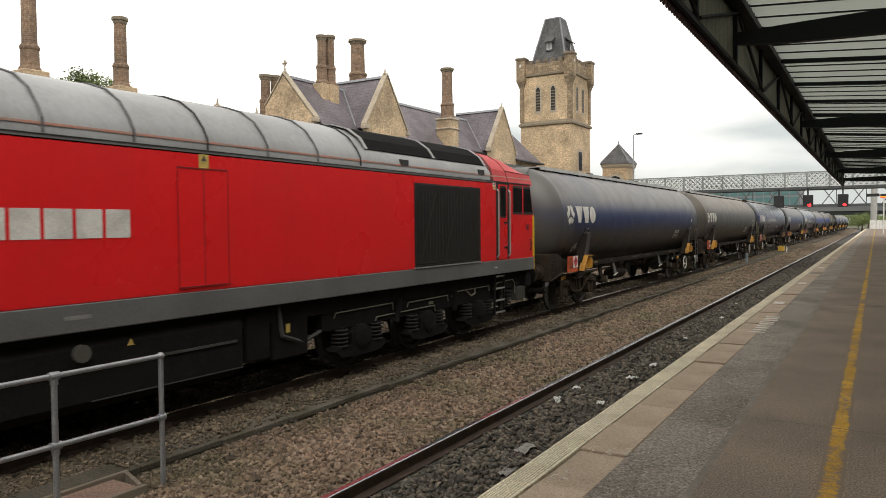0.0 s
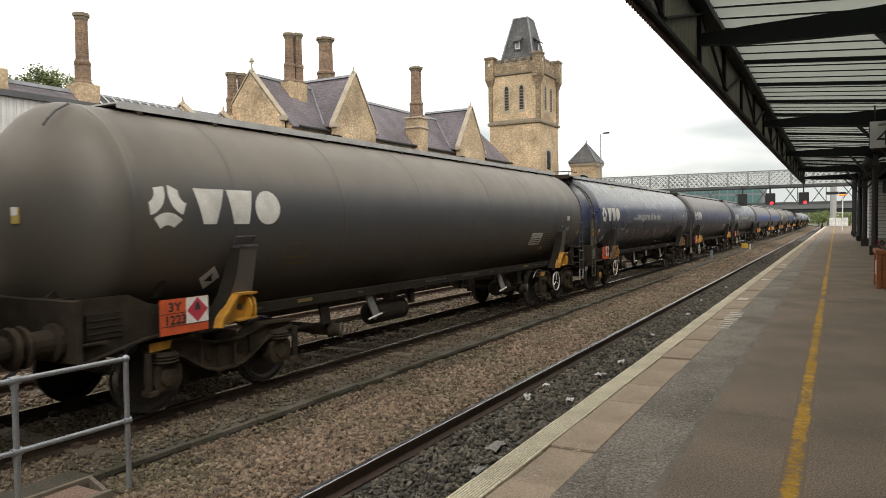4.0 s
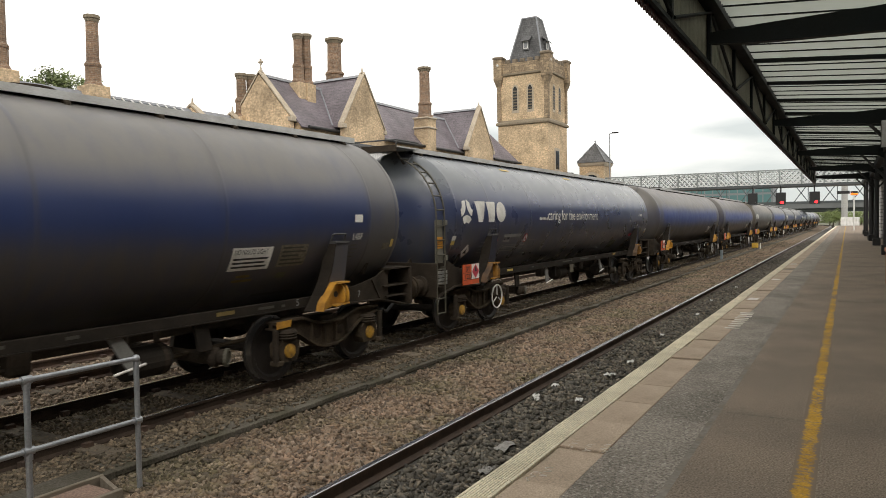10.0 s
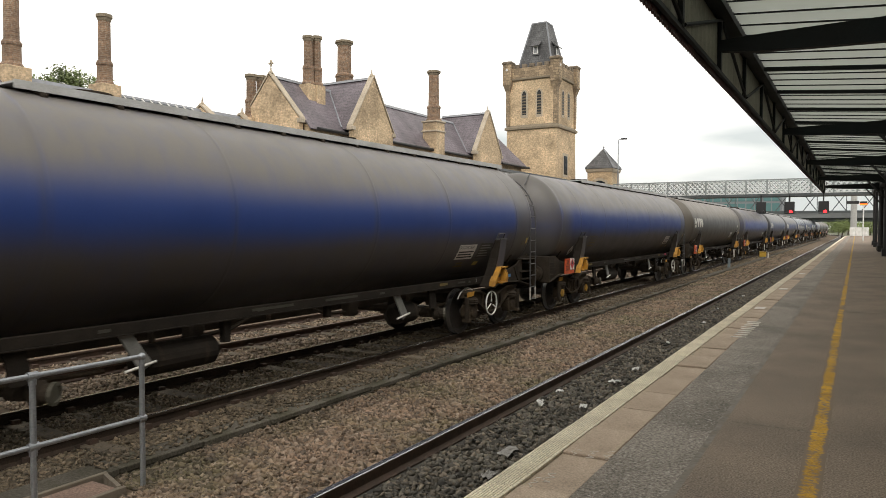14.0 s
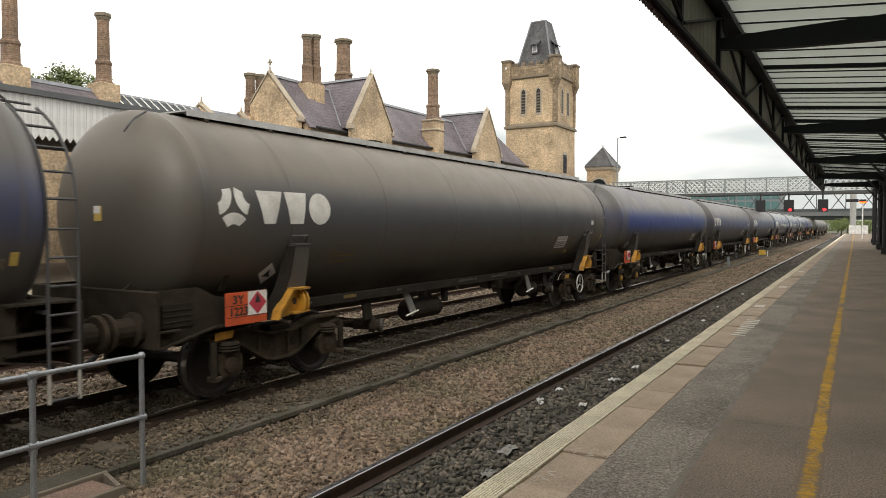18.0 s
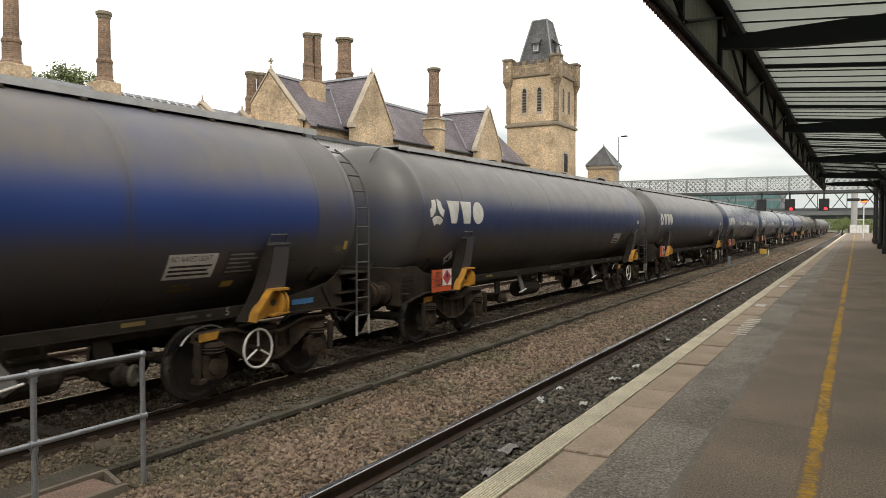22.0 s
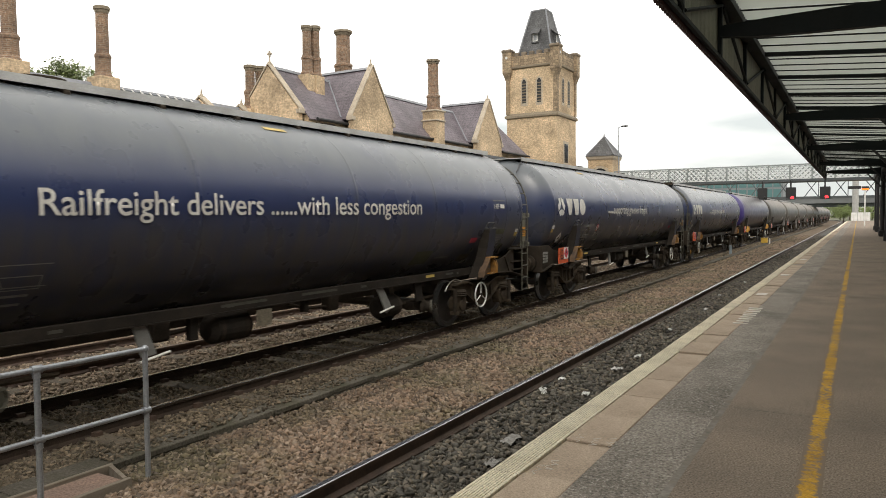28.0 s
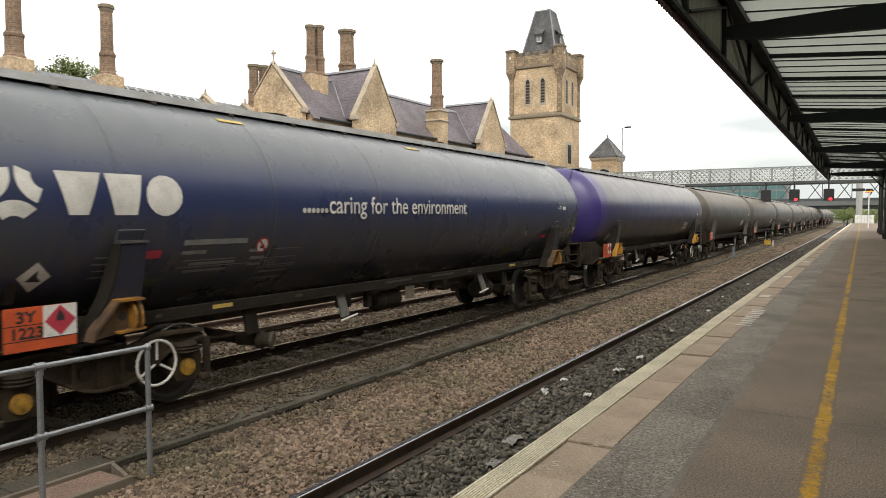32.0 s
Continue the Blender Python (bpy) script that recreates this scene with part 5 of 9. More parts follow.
def platform_end():
    f = empty("platform_end_fence", 0, 0, 0, "white painted fence panels at the platform's end", "fence")
    for i in range(3):
        x = -0.95 + i * 0.95
        o = part("panel", box(x, x + 0.88, 139.2, 139.3, TOP, TOP + 1.45, 0.02), WHITE_PAINT, f)
    g = empty("platform_ramp", 0, 0, 0, "sloping end of the platform", "platform ramp", kind="structure")
    part("slope", prism([(139.0, -0.3), (146.0, -0.3), (139.0, TOP)], "x", -1.6, 5.2), TARMAC, g)
    c = empty("concrete_post", -0.4, 143.5, -0.3, "thick pale concrete post at the platform's end", "post")
    part("shaft", tube((0, 0, 0), (0, 0, 8.6), 0.5, 12), mat("pale_concrete", (0.42, 0.42, 0.4), 0.85), c)
    d = empty("departure_board", 0.2, 85, TOP, "dark display board on a post with a glowing amber line", "departure board")
    part("case", box(-1.1, 0.05, 0, 0.25, 3.85, 4.15, 0.03), BLACK_IRON, d)
    part("side_case", box(0.1, 0.75, 0, 0.25, 3.7, 4.1, 0.03), BLACK_IRON, d)
    part("message_line", box(0.1, 0.75, -0.012, -0.002, 3.74, 3.86), AMBER_SIGN, d)
    part("post", tube((0.42, 0.12, 0), (0.42, 0.12, 3.75), 0.06, 8), WHITE_PAINT, d)


footbridge()
signal(-4.72, 65.6, 3.42)
signal(-2.2, 65.6, 3.42)
signal(-6.9, 65.6, 3.42, False)
road_bridge()
platform_end()

# ---- the train
PITCH = 17.31
RADIUS, AXIS_Z = 1.33, 2.36
WELDS = (-7.6, -6.1, -3.85, -1.5, 1.5, 3.85, 6.86, 7.6)


def tank_paint(name, paint, dust_sheen, grime_shade, dust_sheen_from, blue_band=1.0, gloss=0.32, dusty_ends=0.85, rim=None):
    """Tank paint under dust and painted sky sheen on the crown, and oily brown dirt and painted shade low on the
    flanks; the paint shows where rain and brushes have cleaned it.
    """
    m = bpy.data.materials.new(name)
    m.use_nodes = True
    n, l = m.node_tree.nodes, m.node_tree.links
    b = n["Principled BSDF"]
    tc = n.new("ShaderNodeTexCoord")
    sep = n.new("ShaderNodeSeparateXYZ")
    l.new(tc.outputs["Object"], sep.inputs[0])
    oi = n.new("ShaderNodeObjectInfo")
    shift = n.new("ShaderNodeVectorMath")
    shift.operation = "MULTIPLY_ADD"
    shift.inputs[1].default_value = (1, 1, 1)
    l.new(tc.outputs["Object"], shift.inputs[0])
    ofs = n.new("ShaderNodeMath")
    ofs.operation = "MULTIPLY"
    ofs.inputs[1].default_value = 53.0
    l.new(oi.outputs["Random"], ofs.inputs[0])
    l.new(ofs.outputs[0], shift.inputs[2])

    def noise_at(scale, detail, stretch=(1, 1, 1)):
        mp = n.new("ShaderNodeMapping")
        mp.inputs["Scale"].default_value = stretch
        l.new(shift.outputs[0], mp.inputs["Vector"])
        x = n.new("ShaderNodeTexNoise")
        x.inputs["Scale"].default_value, x.inputs["Detail"].default_value = scale, detail
        l.new(mp.outputs[0], x.inputs["Vector"])
        return x.outputs["Fac"]

    def calc(kind, a, c):
        x = n.new("ShaderNodeMath")
        x.operation = kind
        x.use_clamp = False
        for i, v in enumerate((a, c)):
            if isinstance(v, (int, float)):
                x.inputs[i].default_value = v
            else:
                l.new(v, x.inputs[i])
        return x.outputs[0]

    def ranged(sock, lo, hi, a=0.0, c=1.0):
        x = n.new("ShaderNodeMapRange")
        x.interpolation_type = "SMOOTHSTEP"
        for k, v in (("From Min", lo), ("From Max", hi), ("To Min", a), ("To Max", c)):
            x.inputs[k].default_value = v
        l.new(sock, x.inputs["Value"])
        return x.outputs["Result"]

    def mixed(fac, a, c, kind="MIX"):
        x = n.new("ShaderNodeMix")
        x.data_type, x.blend_type = "RGBA", kind
        for sock, v in ((0, fac), (6, a), (7, c)):
            if isinstance(v, (int, float)):
                x.inputs[sock].default_value = v
            elif isinstance(v, tuple):
                x.inputs[sock].default_value = (*v, 1)
            else:
                l.new(v, x.inputs[sock])
        return x.outputs[2]

    wobble = calc("MULTIPLY", calc("SUBTRACT", noise_at(0.7, 6, (1, 0.5, 1)), 0.5), 0.28)
    z = calc("ADD", sep.outputs["Z"], wobble)
    streaks = noise_at(1.0, 5, (5, 5, 0.35))
    fine = noise_at(26, 6)
    c = mixed(ranged(noise_at(0.5, 5), 0.35, 0.7, 0, 0.35), paint, tuple(v * 0.6 for v in paint))
    # crown: dust, with the sky's sheen put into the same colour
    dust_sheen_fac = calc("MULTIPLY", ranged(z, dust_sheen_from, dust_sheen_from + 0.55), ranged(streaks, 0.2, 0.65, 0.82, 1.0))
    # the crown is rubbed thinner in broad upright patches
    dust_sheen_fac = calc("MULTIPLY", dust_sheen_fac, ranged(noise_at(0.45, 4, (1, 1, 0.25)), 0.5, 0.75, 1.0, 0.72))
    c = mixed(dust_sheen_fac, c, dust_sheen)
    # low flanks: oily dirt, with the belly's shade put into the same colour
    c = mixed(calc("MULTIPLY", ranged(z, dust_sheen_from - 0.12, dust_sheen_from - 0.62), ranged(streaks, 0.3, 0.7, blue_band, 1.0)), c, grime_shade)
    # brake dust thrown up over the ends, past the last weld; the ring behind the leading dome stays cleaner
    ends = calc("MAXIMUM", ranged(sep.outputs["Y"], -6.6, -7.2), ranged(sep.outputs["Y"], 6.8, 6.92))
    ring = calc("MULTIPLY", ranged(calc("ABSOLUTE", calc("SUBTRACT", sep.outputs["Y"], -7.56), 0.0), 0.14, 0.05), ranged(z, 2.2, 2.7))
    ends = calc("MULTIPLY", ends, calc("SUBTRACT", 1.0, calc("MULTIPLY", ring, 0.75)))
    c = mixed(calc("MULTIPLY", ends, ranged(noise_at(1.2, 5), 0.3, 0.65, dusty_ends * 0.6, dusty_ends)), c, tuple(v * 0.62 for v in dust_sheen))
    if rim:  # brighter paint kept on the leading end ring
        c = mixed(calc("MULTIPLY", ranged(sep.outputs["Y"], -6.95, -7.05), ranged(noise_at(1.6, 4), 0.25, 0.6, 0.7, 0.95)), c, rim)
    # rust and oil drawn down from the welds
    for weld in WELDS[1:7]:
        near = ranged(calc("ABSOLUTE", calc("SUBTRACT", sep.outputs["Y"], weld - 0.03), 0.0), 0.13, 0.0)
        c = mixed(calc("MULTIPLY", near, ranged(noise_at(1.4, 4, (1, 1, 0.5)), 0.4, 0.7, 0.1, 0.5)), c, tuple(v * 0.45 for v in dust_sheen))
    c = mixed(0.1, c, mixed(fine, (0.5, 0.5, 0.5), (1.5, 1.5, 1.5)), "MULTIPLY")
    l.new(c, b.inputs["Base Color"])
    r = ranged(noise_at(2.2, 4), 0.3, 0.7, gloss - 0.02, gloss + 0.06)
    l.new(r, b.inputs["Roughness"])
    b.inputs["Specular IOR Level"].default_value = 0.55
    bp = n.new("ShaderNodeBump")
    bp.inputs["Strength"].default_value, bp.inputs["Distance"].default_value = 0.12, 0.03
    l.new(noise_at(1.3, 3), bp.inputs["Height"])
    l.new(bp.outputs["Normal"], b.inputs["Normal"])
    MATS[name] = m
    return m


PAINTS = {
    "clean": tank_paint("tank_navy_clean", (0.024, 0.037, 0.104), (0.118, 0.131, 0.14), (0.058, 0.056, 0.061), 2.6, 0.5, 0.28, 0.25),
    "dusty": tank_paint("tank_navy_dusty", (0.017, 0.033, 0.108), (0.128, 0.122, 0.112), (0.066, 0.06, 0.056), 2.46, 0.75, 0.42),
    "blue": tank_paint("tank_blue_dusty", (0.016, 0.046, 0.2), (0.128, 0.117, 0.101), (0.066, 0.059, 0.055), 2.46, 0.9, 0.44),
    "brown": tank_paint("tank_brown_dusty", (0.06, 0.063, 0.066), (0.146, 0.126, 0.098), (0.078, 0.068, 0.058), 2.5, 0.8, 0.46),
    "purple": tank_paint("tank_purple_dusty", (0.03, 0.034, 0.1), (0.135, 0.128, 0.128), (0.055, 0.049, 0.05), 2.5, 0.6, 0.3, 0.5, (0.045, 0.03, 0.165)),
}
FRAME_DIRT = mat("underframe_dirt", (0.041, 0.032, 0.023), 0.9, dark=(0.017, 0.014, 0.011), scale=4, amount=0.8, fine=50, fine_amount=0.4, bump=0.2, spec=0.15)
BOGIE_DIRT = mat("bogie_dirt", (0.062, 0.046, 0.03), 0.92, dark=(0.024, 0.019, 0.014), scale=5, amount=0.9, fine=50, fine_amount=0.5, bump=0.3, spec=0.2)
WHEEL = mat("wheel_steel", (0.04, 0.034, 0.03), 0.6, 0.3, dark=(0.02, 0.018, 0.016), scale=6)
TYRE = mat("tyre_bright", (0.5, 0.5, 0.5), 0.3, 1.0)
YELLOW_CAP = mat("yellow_cap", (0.46, 0.25, 0.02), 0.65, dark=(0.16, 0.09, 0.025), scale=12, amount=0.9)
YELLOW_BRACKET = mat("yellow_bracket", (0.36, 0.17, 0.02), 0.65, dark=(0.1, 0.055, 0.025), scale=6, amount=0.9)
YELLOW_BRIGHT = mat("yellow_bracket_bright", (0.5, 0.25, 0.025), 0.6, dark=(0.2, 0.1, 0.025), scale=5, amount=0.8)
STRUT_NAVY = mat("strut_navy", (0.014, 0.016, 0.034), 0.55, dark=(0.02, 0.018, 0.018), scale=3, amount=0.8)
PANEL_TAN = mat("panel_faded_tan", (0.16, 0.14, 0.1), 0.6, dark=(0.07, 0.06, 0.045), scale=9, fine=40, fine_amount=0.8)
FOOT_WHITE = mat("ladder_foot_white", (0.42, 0.4, 0.36), 0.6, dark=(0.2, 0.18, 0.15), scale=9)
PANEL_GREEN = mat("panel_faded_green", (0.085, 0.09, 0.05), 0.6, dark=(0.04, 0.045, 0.03), scale=5)
ORANGE = mat("orange_plate", (0.62, 0.1, 0.028), 0.55, dark=(0.34, 0.07, 0.028), scale=5, amount=0.5)
SIGN_WHITE = mat("sign_white", (0.75, 0.74, 0.7), 0.5, dark=(0.45, 0.43, 0.38), scale=6)
SIGN_RED = mat("sign_red", (0.5, 0.05, 0.08), 0.5)
SIGN_YELLOW = mat("sign_yellow", (0.55, 0.4, 0.1), 0.5, dark=(0.3, 0.22, 0.07), scale=8)
LOGO_WHITE = mat("logo_white", (0.7, 0.69, 0.64), 0.5, dark=(0.42, 0.4, 0.36), scale=4, amount=0.7)
FADED = mat("faded_stencil", (0.24, 0.24, 0.23), 0.6)
FADED_DUSTY = mat("faded_stencil_dusty", (0.085, 0.08, 0.07), 0.6)
SILL = mat("sill_dirt", (0.027, 0.022, 0.017), 0.9, dark=(0.015, 0.013, 0.011), scale=3, amount=0.8, fine=40, spec=0.15)
DARK_PRINT = mat("dark_print", (0.03, 0.03, 0.03), 0.6)
LADDER = mat("ladder_steel", (0.07, 0.07, 0.072), 0.6, dark=(0.04, 0.036, 0.03), scale=5)
RUSTY = mat("rusty_bracket", (0.13, 0.075, 0.035), 0.8, dark=(0.05, 0.035, 0.025), scale=6, amount=0.9)
LADDER_OLIVE = mat("ladder_olive", (0.075, 0.07, 0.05), 0.65, dark=(0.045, 0.04, 0.03), scale=5)
GUARD_GREY = mat("guard_plate_grey", (0.15, 0.145, 0.115), 0.7, dark=(0.09, 0.085, 0.065), scale=4, streak=0.4)
NOTICE_ORANGE = mat("notice_orange", (0.6, 0.27, 0.02), 0.55, dark=(0.4, 0.17, 0.02), scale=9)
STICKER_BLUE = mat("sticker_blue", (0.05, 0.16, 0.34), 0.6, dark=(0.03, 0.09, 0.18), scale=6)
STICKER_PINK = mat("sticker_pink", (0.5, 0.06, 0.13), 0.6, dark=(0.3, 0.05, 0.09), scale=8)
OCHRE_PRINT = mat("ochre_print", (0.17, 0.12, 0.035), 0.6)
PANEL_INK = mat("panel_ink", (0.05, 0.047, 0.035), 0.6)
TALLY_PALE = mat("tally_pale", (0.3, 0.3, 0.28), 0.6, dark=(0.12, 0.12, 0.11), scale=8, amount=0.9)
FADED_RED = mat("faded_red", (0.35, 0.05, 0.04), 0.5)
LEVER_GREY = mat("lever_grey", (0.2, 0.2, 0.19), 0.5, dark=(0.1, 0.1, 0.09), scale=8)
WALKWAY = mat("walkway_steel", (0.46, 0.47, 0.46), 0.6, dark=(0.24, 0.23, 0.21), scale=3)


def flank(z):
    """How far the tank's skin lies from its middle plane at a height."""
    return math.sqrt(max(RADIUS ** 2 - (z - AXIS_Z) ** 2, 0.01))


def on_flank(bm, out=0.006):
    """Bends a flat drawing (y, z at x = 0) on to the tank's skin."""
    zs = [v.co.z for v in bm.verts]
    lo, hi = min(zs), max(zs)
    for k in range(1, max(2, int((hi - lo) / 0.06)) + 1):
        bmesh.ops.bisect_plane(bm, geom=bm.verts[:] + bm.edges[:] + bm.faces[:], plane_co=(0, 0, lo + (hi - lo) * k / (max(2, int((hi - lo) / 0.06)) + 1)), plane_no=(0, 0, 1))
    for v in bm.verts:
        v.co.x = flank(v.co.z) + out
    return bm


def flat(points, bm=None):
    out = bm or bmesh.new()
    out.faces.new([out.verts.new((0, y, z)) for y, z in points])
    return out


def bar(y0, y1, z0, z1, bm=None):
    return flat([(y0, z0), (y1, z0), (y1, z1), (y0, z1)], bm)


def lettering(text, y, z, height, width=None, bold=0.0):
    """Flat letters as a bmesh, standing at y, z and reading along y."""
    cu = bpy.data.curves.new("letters", "FONT")
    cu.body, cu.size, cu.offset = text, height / 0.72, bold
    ob = bpy.data.objects.new("letters", cu)
    scene.collection.objects.link(ob)
    me = bpy.data.meshes.new_from_object(ob.evaluated_get(bpy.context.evaluated_depsgraph_get()))
    bm = bmesh.new()
    bm.from_mesh(me)
    bpy.data.objects.remove(ob)
    bpy.data.curves.remove(cu)
    bpy.data.meshes.remove(me)
    span = max(v.co.x for v in bm.verts)
    k = (width / span) if width else 1.0
    for v in bm.verts:
        v.co = Vector((0, y + v.co.x * k, z + v.co.y))
    return bm


def emblem(y, z, r):
    """Three arched blades set round a small open star."""
    bm = bmesh.new()
    for a in (150, 30, 270):
        c = radians(a)
        cy, cz = y + 1.2 * r * math.cos(c), z + 1.2 * r * math.sin(c)
        pts = [(cy + 0.97 * r * math.cos(c + radians(180 + d)), cz + 0.97 * r * math.sin(c + radians(180 + d))) for d in range(-46, 47, 8)]
        pts += [(cy + 0.47 * r * math.cos(c + radians(180 + d)), cz + 0.47 * r * math.sin(c + radians(180 + d))) for d in range(46, -47, -12)]
        flat(pts, bm)
    return bm


def wheelset(parent, y, r=0.46):
    w = part("wheelset", tube((-0.98, 0, 0), (0.98, 0, 0), 0.075, 10), WHEEL, parent)
    w.location = (0, y, r)
    for s in (-1, 1):
        bm = lathe([(-0.045, 0.0), (-0.045, r * 0.28), (-0.012, r * 0.4), (-0.012, r * 0.78), (-0.05, r * 0.86), (-0.05, r * 0.98), (0.045, r), (0.055, r + 0.025), (0.075, r + 0.025), (0.08, r * 0.86), (0.03, r * 0.8),
                    (0.03, r * 0.4), (0.06, r * 0.28), (0.06, 0.0)], (s * 0.78, 0, 0), (-s, 0, 0), 32)
        ob = smooth(part("wheel", bm, WHEEL, w))
        if s > 0:
            part("tread", lathe([(-0.044, r * 0.982), (0.042, r * 1.002)], (s * 0.78, 0, 0), (-s, 0, 0), 32), TYRE, ob, "bright worn tread")
    return w


BOW_TOP = [(-1.22, 0.87), (-0.78, 0.89), (-0.62, 0.88), (-0.42, 0.81), (-0.2, 0.76), (0.2, 0.76), (0.42, 0.81), (0.62, 0.88), (0.78, 0.89), (1.22, 0.87)]
BOW_LOW = [(1.22, 0.79), (0.98, 0.75), (0.74, 0.68), (0.52, 0.55), (0.32, 0.44), (0.14, 0.4), (-0.14, 0.4), (-0.32, 0.44), (-0.52, 0.55), (-0.74, 0.68), (-0.98, 0.75), (-1.22, 0.79)]


def bogie(parent, y, lean=False, painted=True, corner=False):
    """A two-axle bogie whose side frames bow down between the wheels; the ends rest on rubber piles over the axleboxes."""
    b = part("bogie", box(-0.9, 0.9, -0.16, 0.16, 0.52, 0.8, 0.03), BOGIE_DIRT, parent, "two-axle bogie caked in brown brake dust")
    b.location = (0, y, 0)
    for s in (-1, 1):
        f = part("side_frame", prism(BOW_TOP + BOW_LOW, "x", s * 1.02 - 0.03, s * 1.02 + 0.03), BOGIE_DIRT, b)
        if lean and s < 0:
            continue
        part("top_flange", prism([(u, v + 0.018) for u, v in BOW_TOP] + [(u, v - 0.018) for u, v in BOW_TOP[::-1]], "x", s * 1.02 - 0.1, s * 1.02 + 0.1), BOGIE_DIRT, f)
        part("bottom_flange", prism([(u, v + 0.016) for u, v in BOW_LOW[::-1]] + [(u, v - 0.016) for u, v in BOW_LOW], "x", s * 1.02 - 0.1, s * 1.02 + 0.09), BOGIE_DIRT, f)
        near = s > 0 and not lean
        for d in (-1, 1):
            a = part("axlebox", prism([(d * 0.96 - 0.15, 0.31), (d * 0.96 + 0.15, 0.31), (d * 0.96 + 0.2, 0.4), (d * 0.96 + 0.2, 0.56), (d * 0.96 + 0.13, 0.63), (d * 0.96 - 0.13, 0.63), (d * 0.96 - 0.2, 0.56), (d * 0.96 - 0.2, 0.4)], "x", s * 0.94, s * 1.12), BOGIE_DIRT, b)
            part("cap", lathe([(0, 0.105), (0.03, 0.1), (0.045, 0.0)], (s * 1.12, d * 0.96, 0.46), (s, 0, 0), 16), YELLOW_CAP if painted else BOGIE_DIRT, a, "yellow-painted axle end cap" if painted else "dirty axle end cap")
            if not near:
                continue
            part("rubber_pile", lathe([(0.62, 0.0), (0.62, 0.15), (0.645, 0.17), (0.66, 0.155), (0.685, 0.17), (0.7, 0.155), (0.72, 0.17), (0.76, 0.14), (0.76, 0.0)], (1.05, d * 0.96, 0), (0, 0, 1), 16), FRAME_DIRT, a)
            part("damper", tube((1.13, d * 1.24, 0.34), (1.13, d * 1.24, 0.78), 0.045, 10), FRAME_DIRT, a)
            part("damper_foot", box(1.02, 1.18, d * 1.2 - 0.06, d * 1.2 + 0.06, 0.28, 0.35, 0.01), BOGIE_DIRT, a)
            part("brake_shoe", prism([(d * 0.42, 0.3), (d * 0.5, 0.28), (d * 0.53, 0.62), (d * 0.46, 0.66)], "x", 0.72, 0.84), FRAME_DIRT, b)
        if not near:
            continue
        for u in (-0.42, -0.13, 0.13, 0.42):
            part("rib", box(1.05, 1.1, u - 0.018, u + 0.018, 0.45 if abs(u) < 0.2 else 0.53, 0.8 if abs(u) > 0.2 else 0.75), BOGIE_DIRT, f)
        part("cross_tube", tube((0.8, -0.27, 0.6), (1.06, -0.27, 0.6), 0.075, 12), FRAME_DIRT, f)
        part("cross_tube", tube((0.8, 0.27, 0.6), (1.06, 0.27, 0.6), 0.075, 12), FRAME_DIRT, f)
        part("side_bearer", box(0.7, 1.06, -0.2, 0.2, 0.78, 0.86, 0.01), FRAME_DIRT, b)
        if corner:
            part("corner_patch", prism([(-1.21, 0.892), (-0.9, 0.896), (-0.93, 0.8), (-1.21, 0.79)], "x", 1.121, 1.125), YELLOW_BRIGHT, f, "yellow paint daubed on the frame's corner")
    for d in (-1, 1):
        wheelset(b, d * 0.96)
    return b


def ladder(parent, y, z0, clean):
    """A side ladder that stands at the headstock and bends over the tank's shoulder to the walkway."""
    r = 1.215
    pts = [(r, z0)] + [(r * math.cos(radians(a)), AXIS_Z + r * math.sin(radians(a))) for a in range(0, 72, 8)]
    first = None
    steel = LADDER_OLIVE if clean else LADDER
    for d in (-0.155, 0.155):
        ob = part("ladder" if first is None else "stile", pipe([(u, y + d, z) for u, z in pts], 0.017), steel, first or parent, "narrow steel side ladder" if first is None else "")
        first = first or ob
    rungs = [(r, z0 + 0.02 + 0.28 * k) for k in range(int((AXIS_Z - z0) / 0.28) + 1)] + [(r * math.cos(radians(a)), AXIS_Z + r * math.sin(radians(a))) for a in (6, 19, 32, 45, 58, 70)]
    for u, z in rungs:
        part("rung", tube((u, y - 0.155, z), (u, y + 0.155, z), 0.015, 6), steel, first)
    for d in (-0.155, 0.155) if not clean else ():
        part("white_foot", tube((r, y + d, z0 - 0.01), (r, y + d, z0 + 0.3), 0.0185, 8), FOOT_WHITE, first)
    part("stay", box(1.0, r, y - 0.17, y - 0.14, 1.36, 1.4), steel, first)
    part("stay", box(1.0, r, y + 0.14, y + 0.17, 1.36, 1.4), steel, first)
    if clean:  # guard plate behind the rungs, with its warning notice
        gp = part("guard_plate", box(r - 0.05, r - 0.035, y - 0.14, y + 0.14, 1.47, 2.3), GUARD_GREY, first, "olive-grey guard plate behind the rungs")
        nt = part("notice", box(r - 0.035, r - 0.03, y - 0.125, y + 0.125, 1.75, 1.97), NOTICE_ORANGE, gp, "orange warning notice")
        for k in range(4):
            part("print", box(r - 0.03, r - 0.028, y - 0.09, y + 0.09, 1.785 + 0.042 * k, 1.797 + 0.042 * k), DARK_PRINT, nt)
        for z in (1.56, 2.24):
            part("clasp", box(r - 0.04, r + 0.03, y + 0.155, y + 0.23, z - 0.05, z + 0.05, 0.01), GUARD_GREY, gp)
    return first


def shifted(bm, z_hi, x_hi, z_lo, x_lo):
    """Leans a shape drawn round x = 0 so that it hugs the tank's flank."""
    for v in bm.verts:
        v.co.x += x_lo + (x_hi - x_lo) * (v.co.z - z_lo) / (z_hi - z_lo)
    return bm


def mirrored(bm, s):
    if s < 0:
        for v in bm.verts:
            v.co.x = -v.co.x
        bmesh.ops.reverse_faces(bm, faces=bm.faces[:])
    return bm


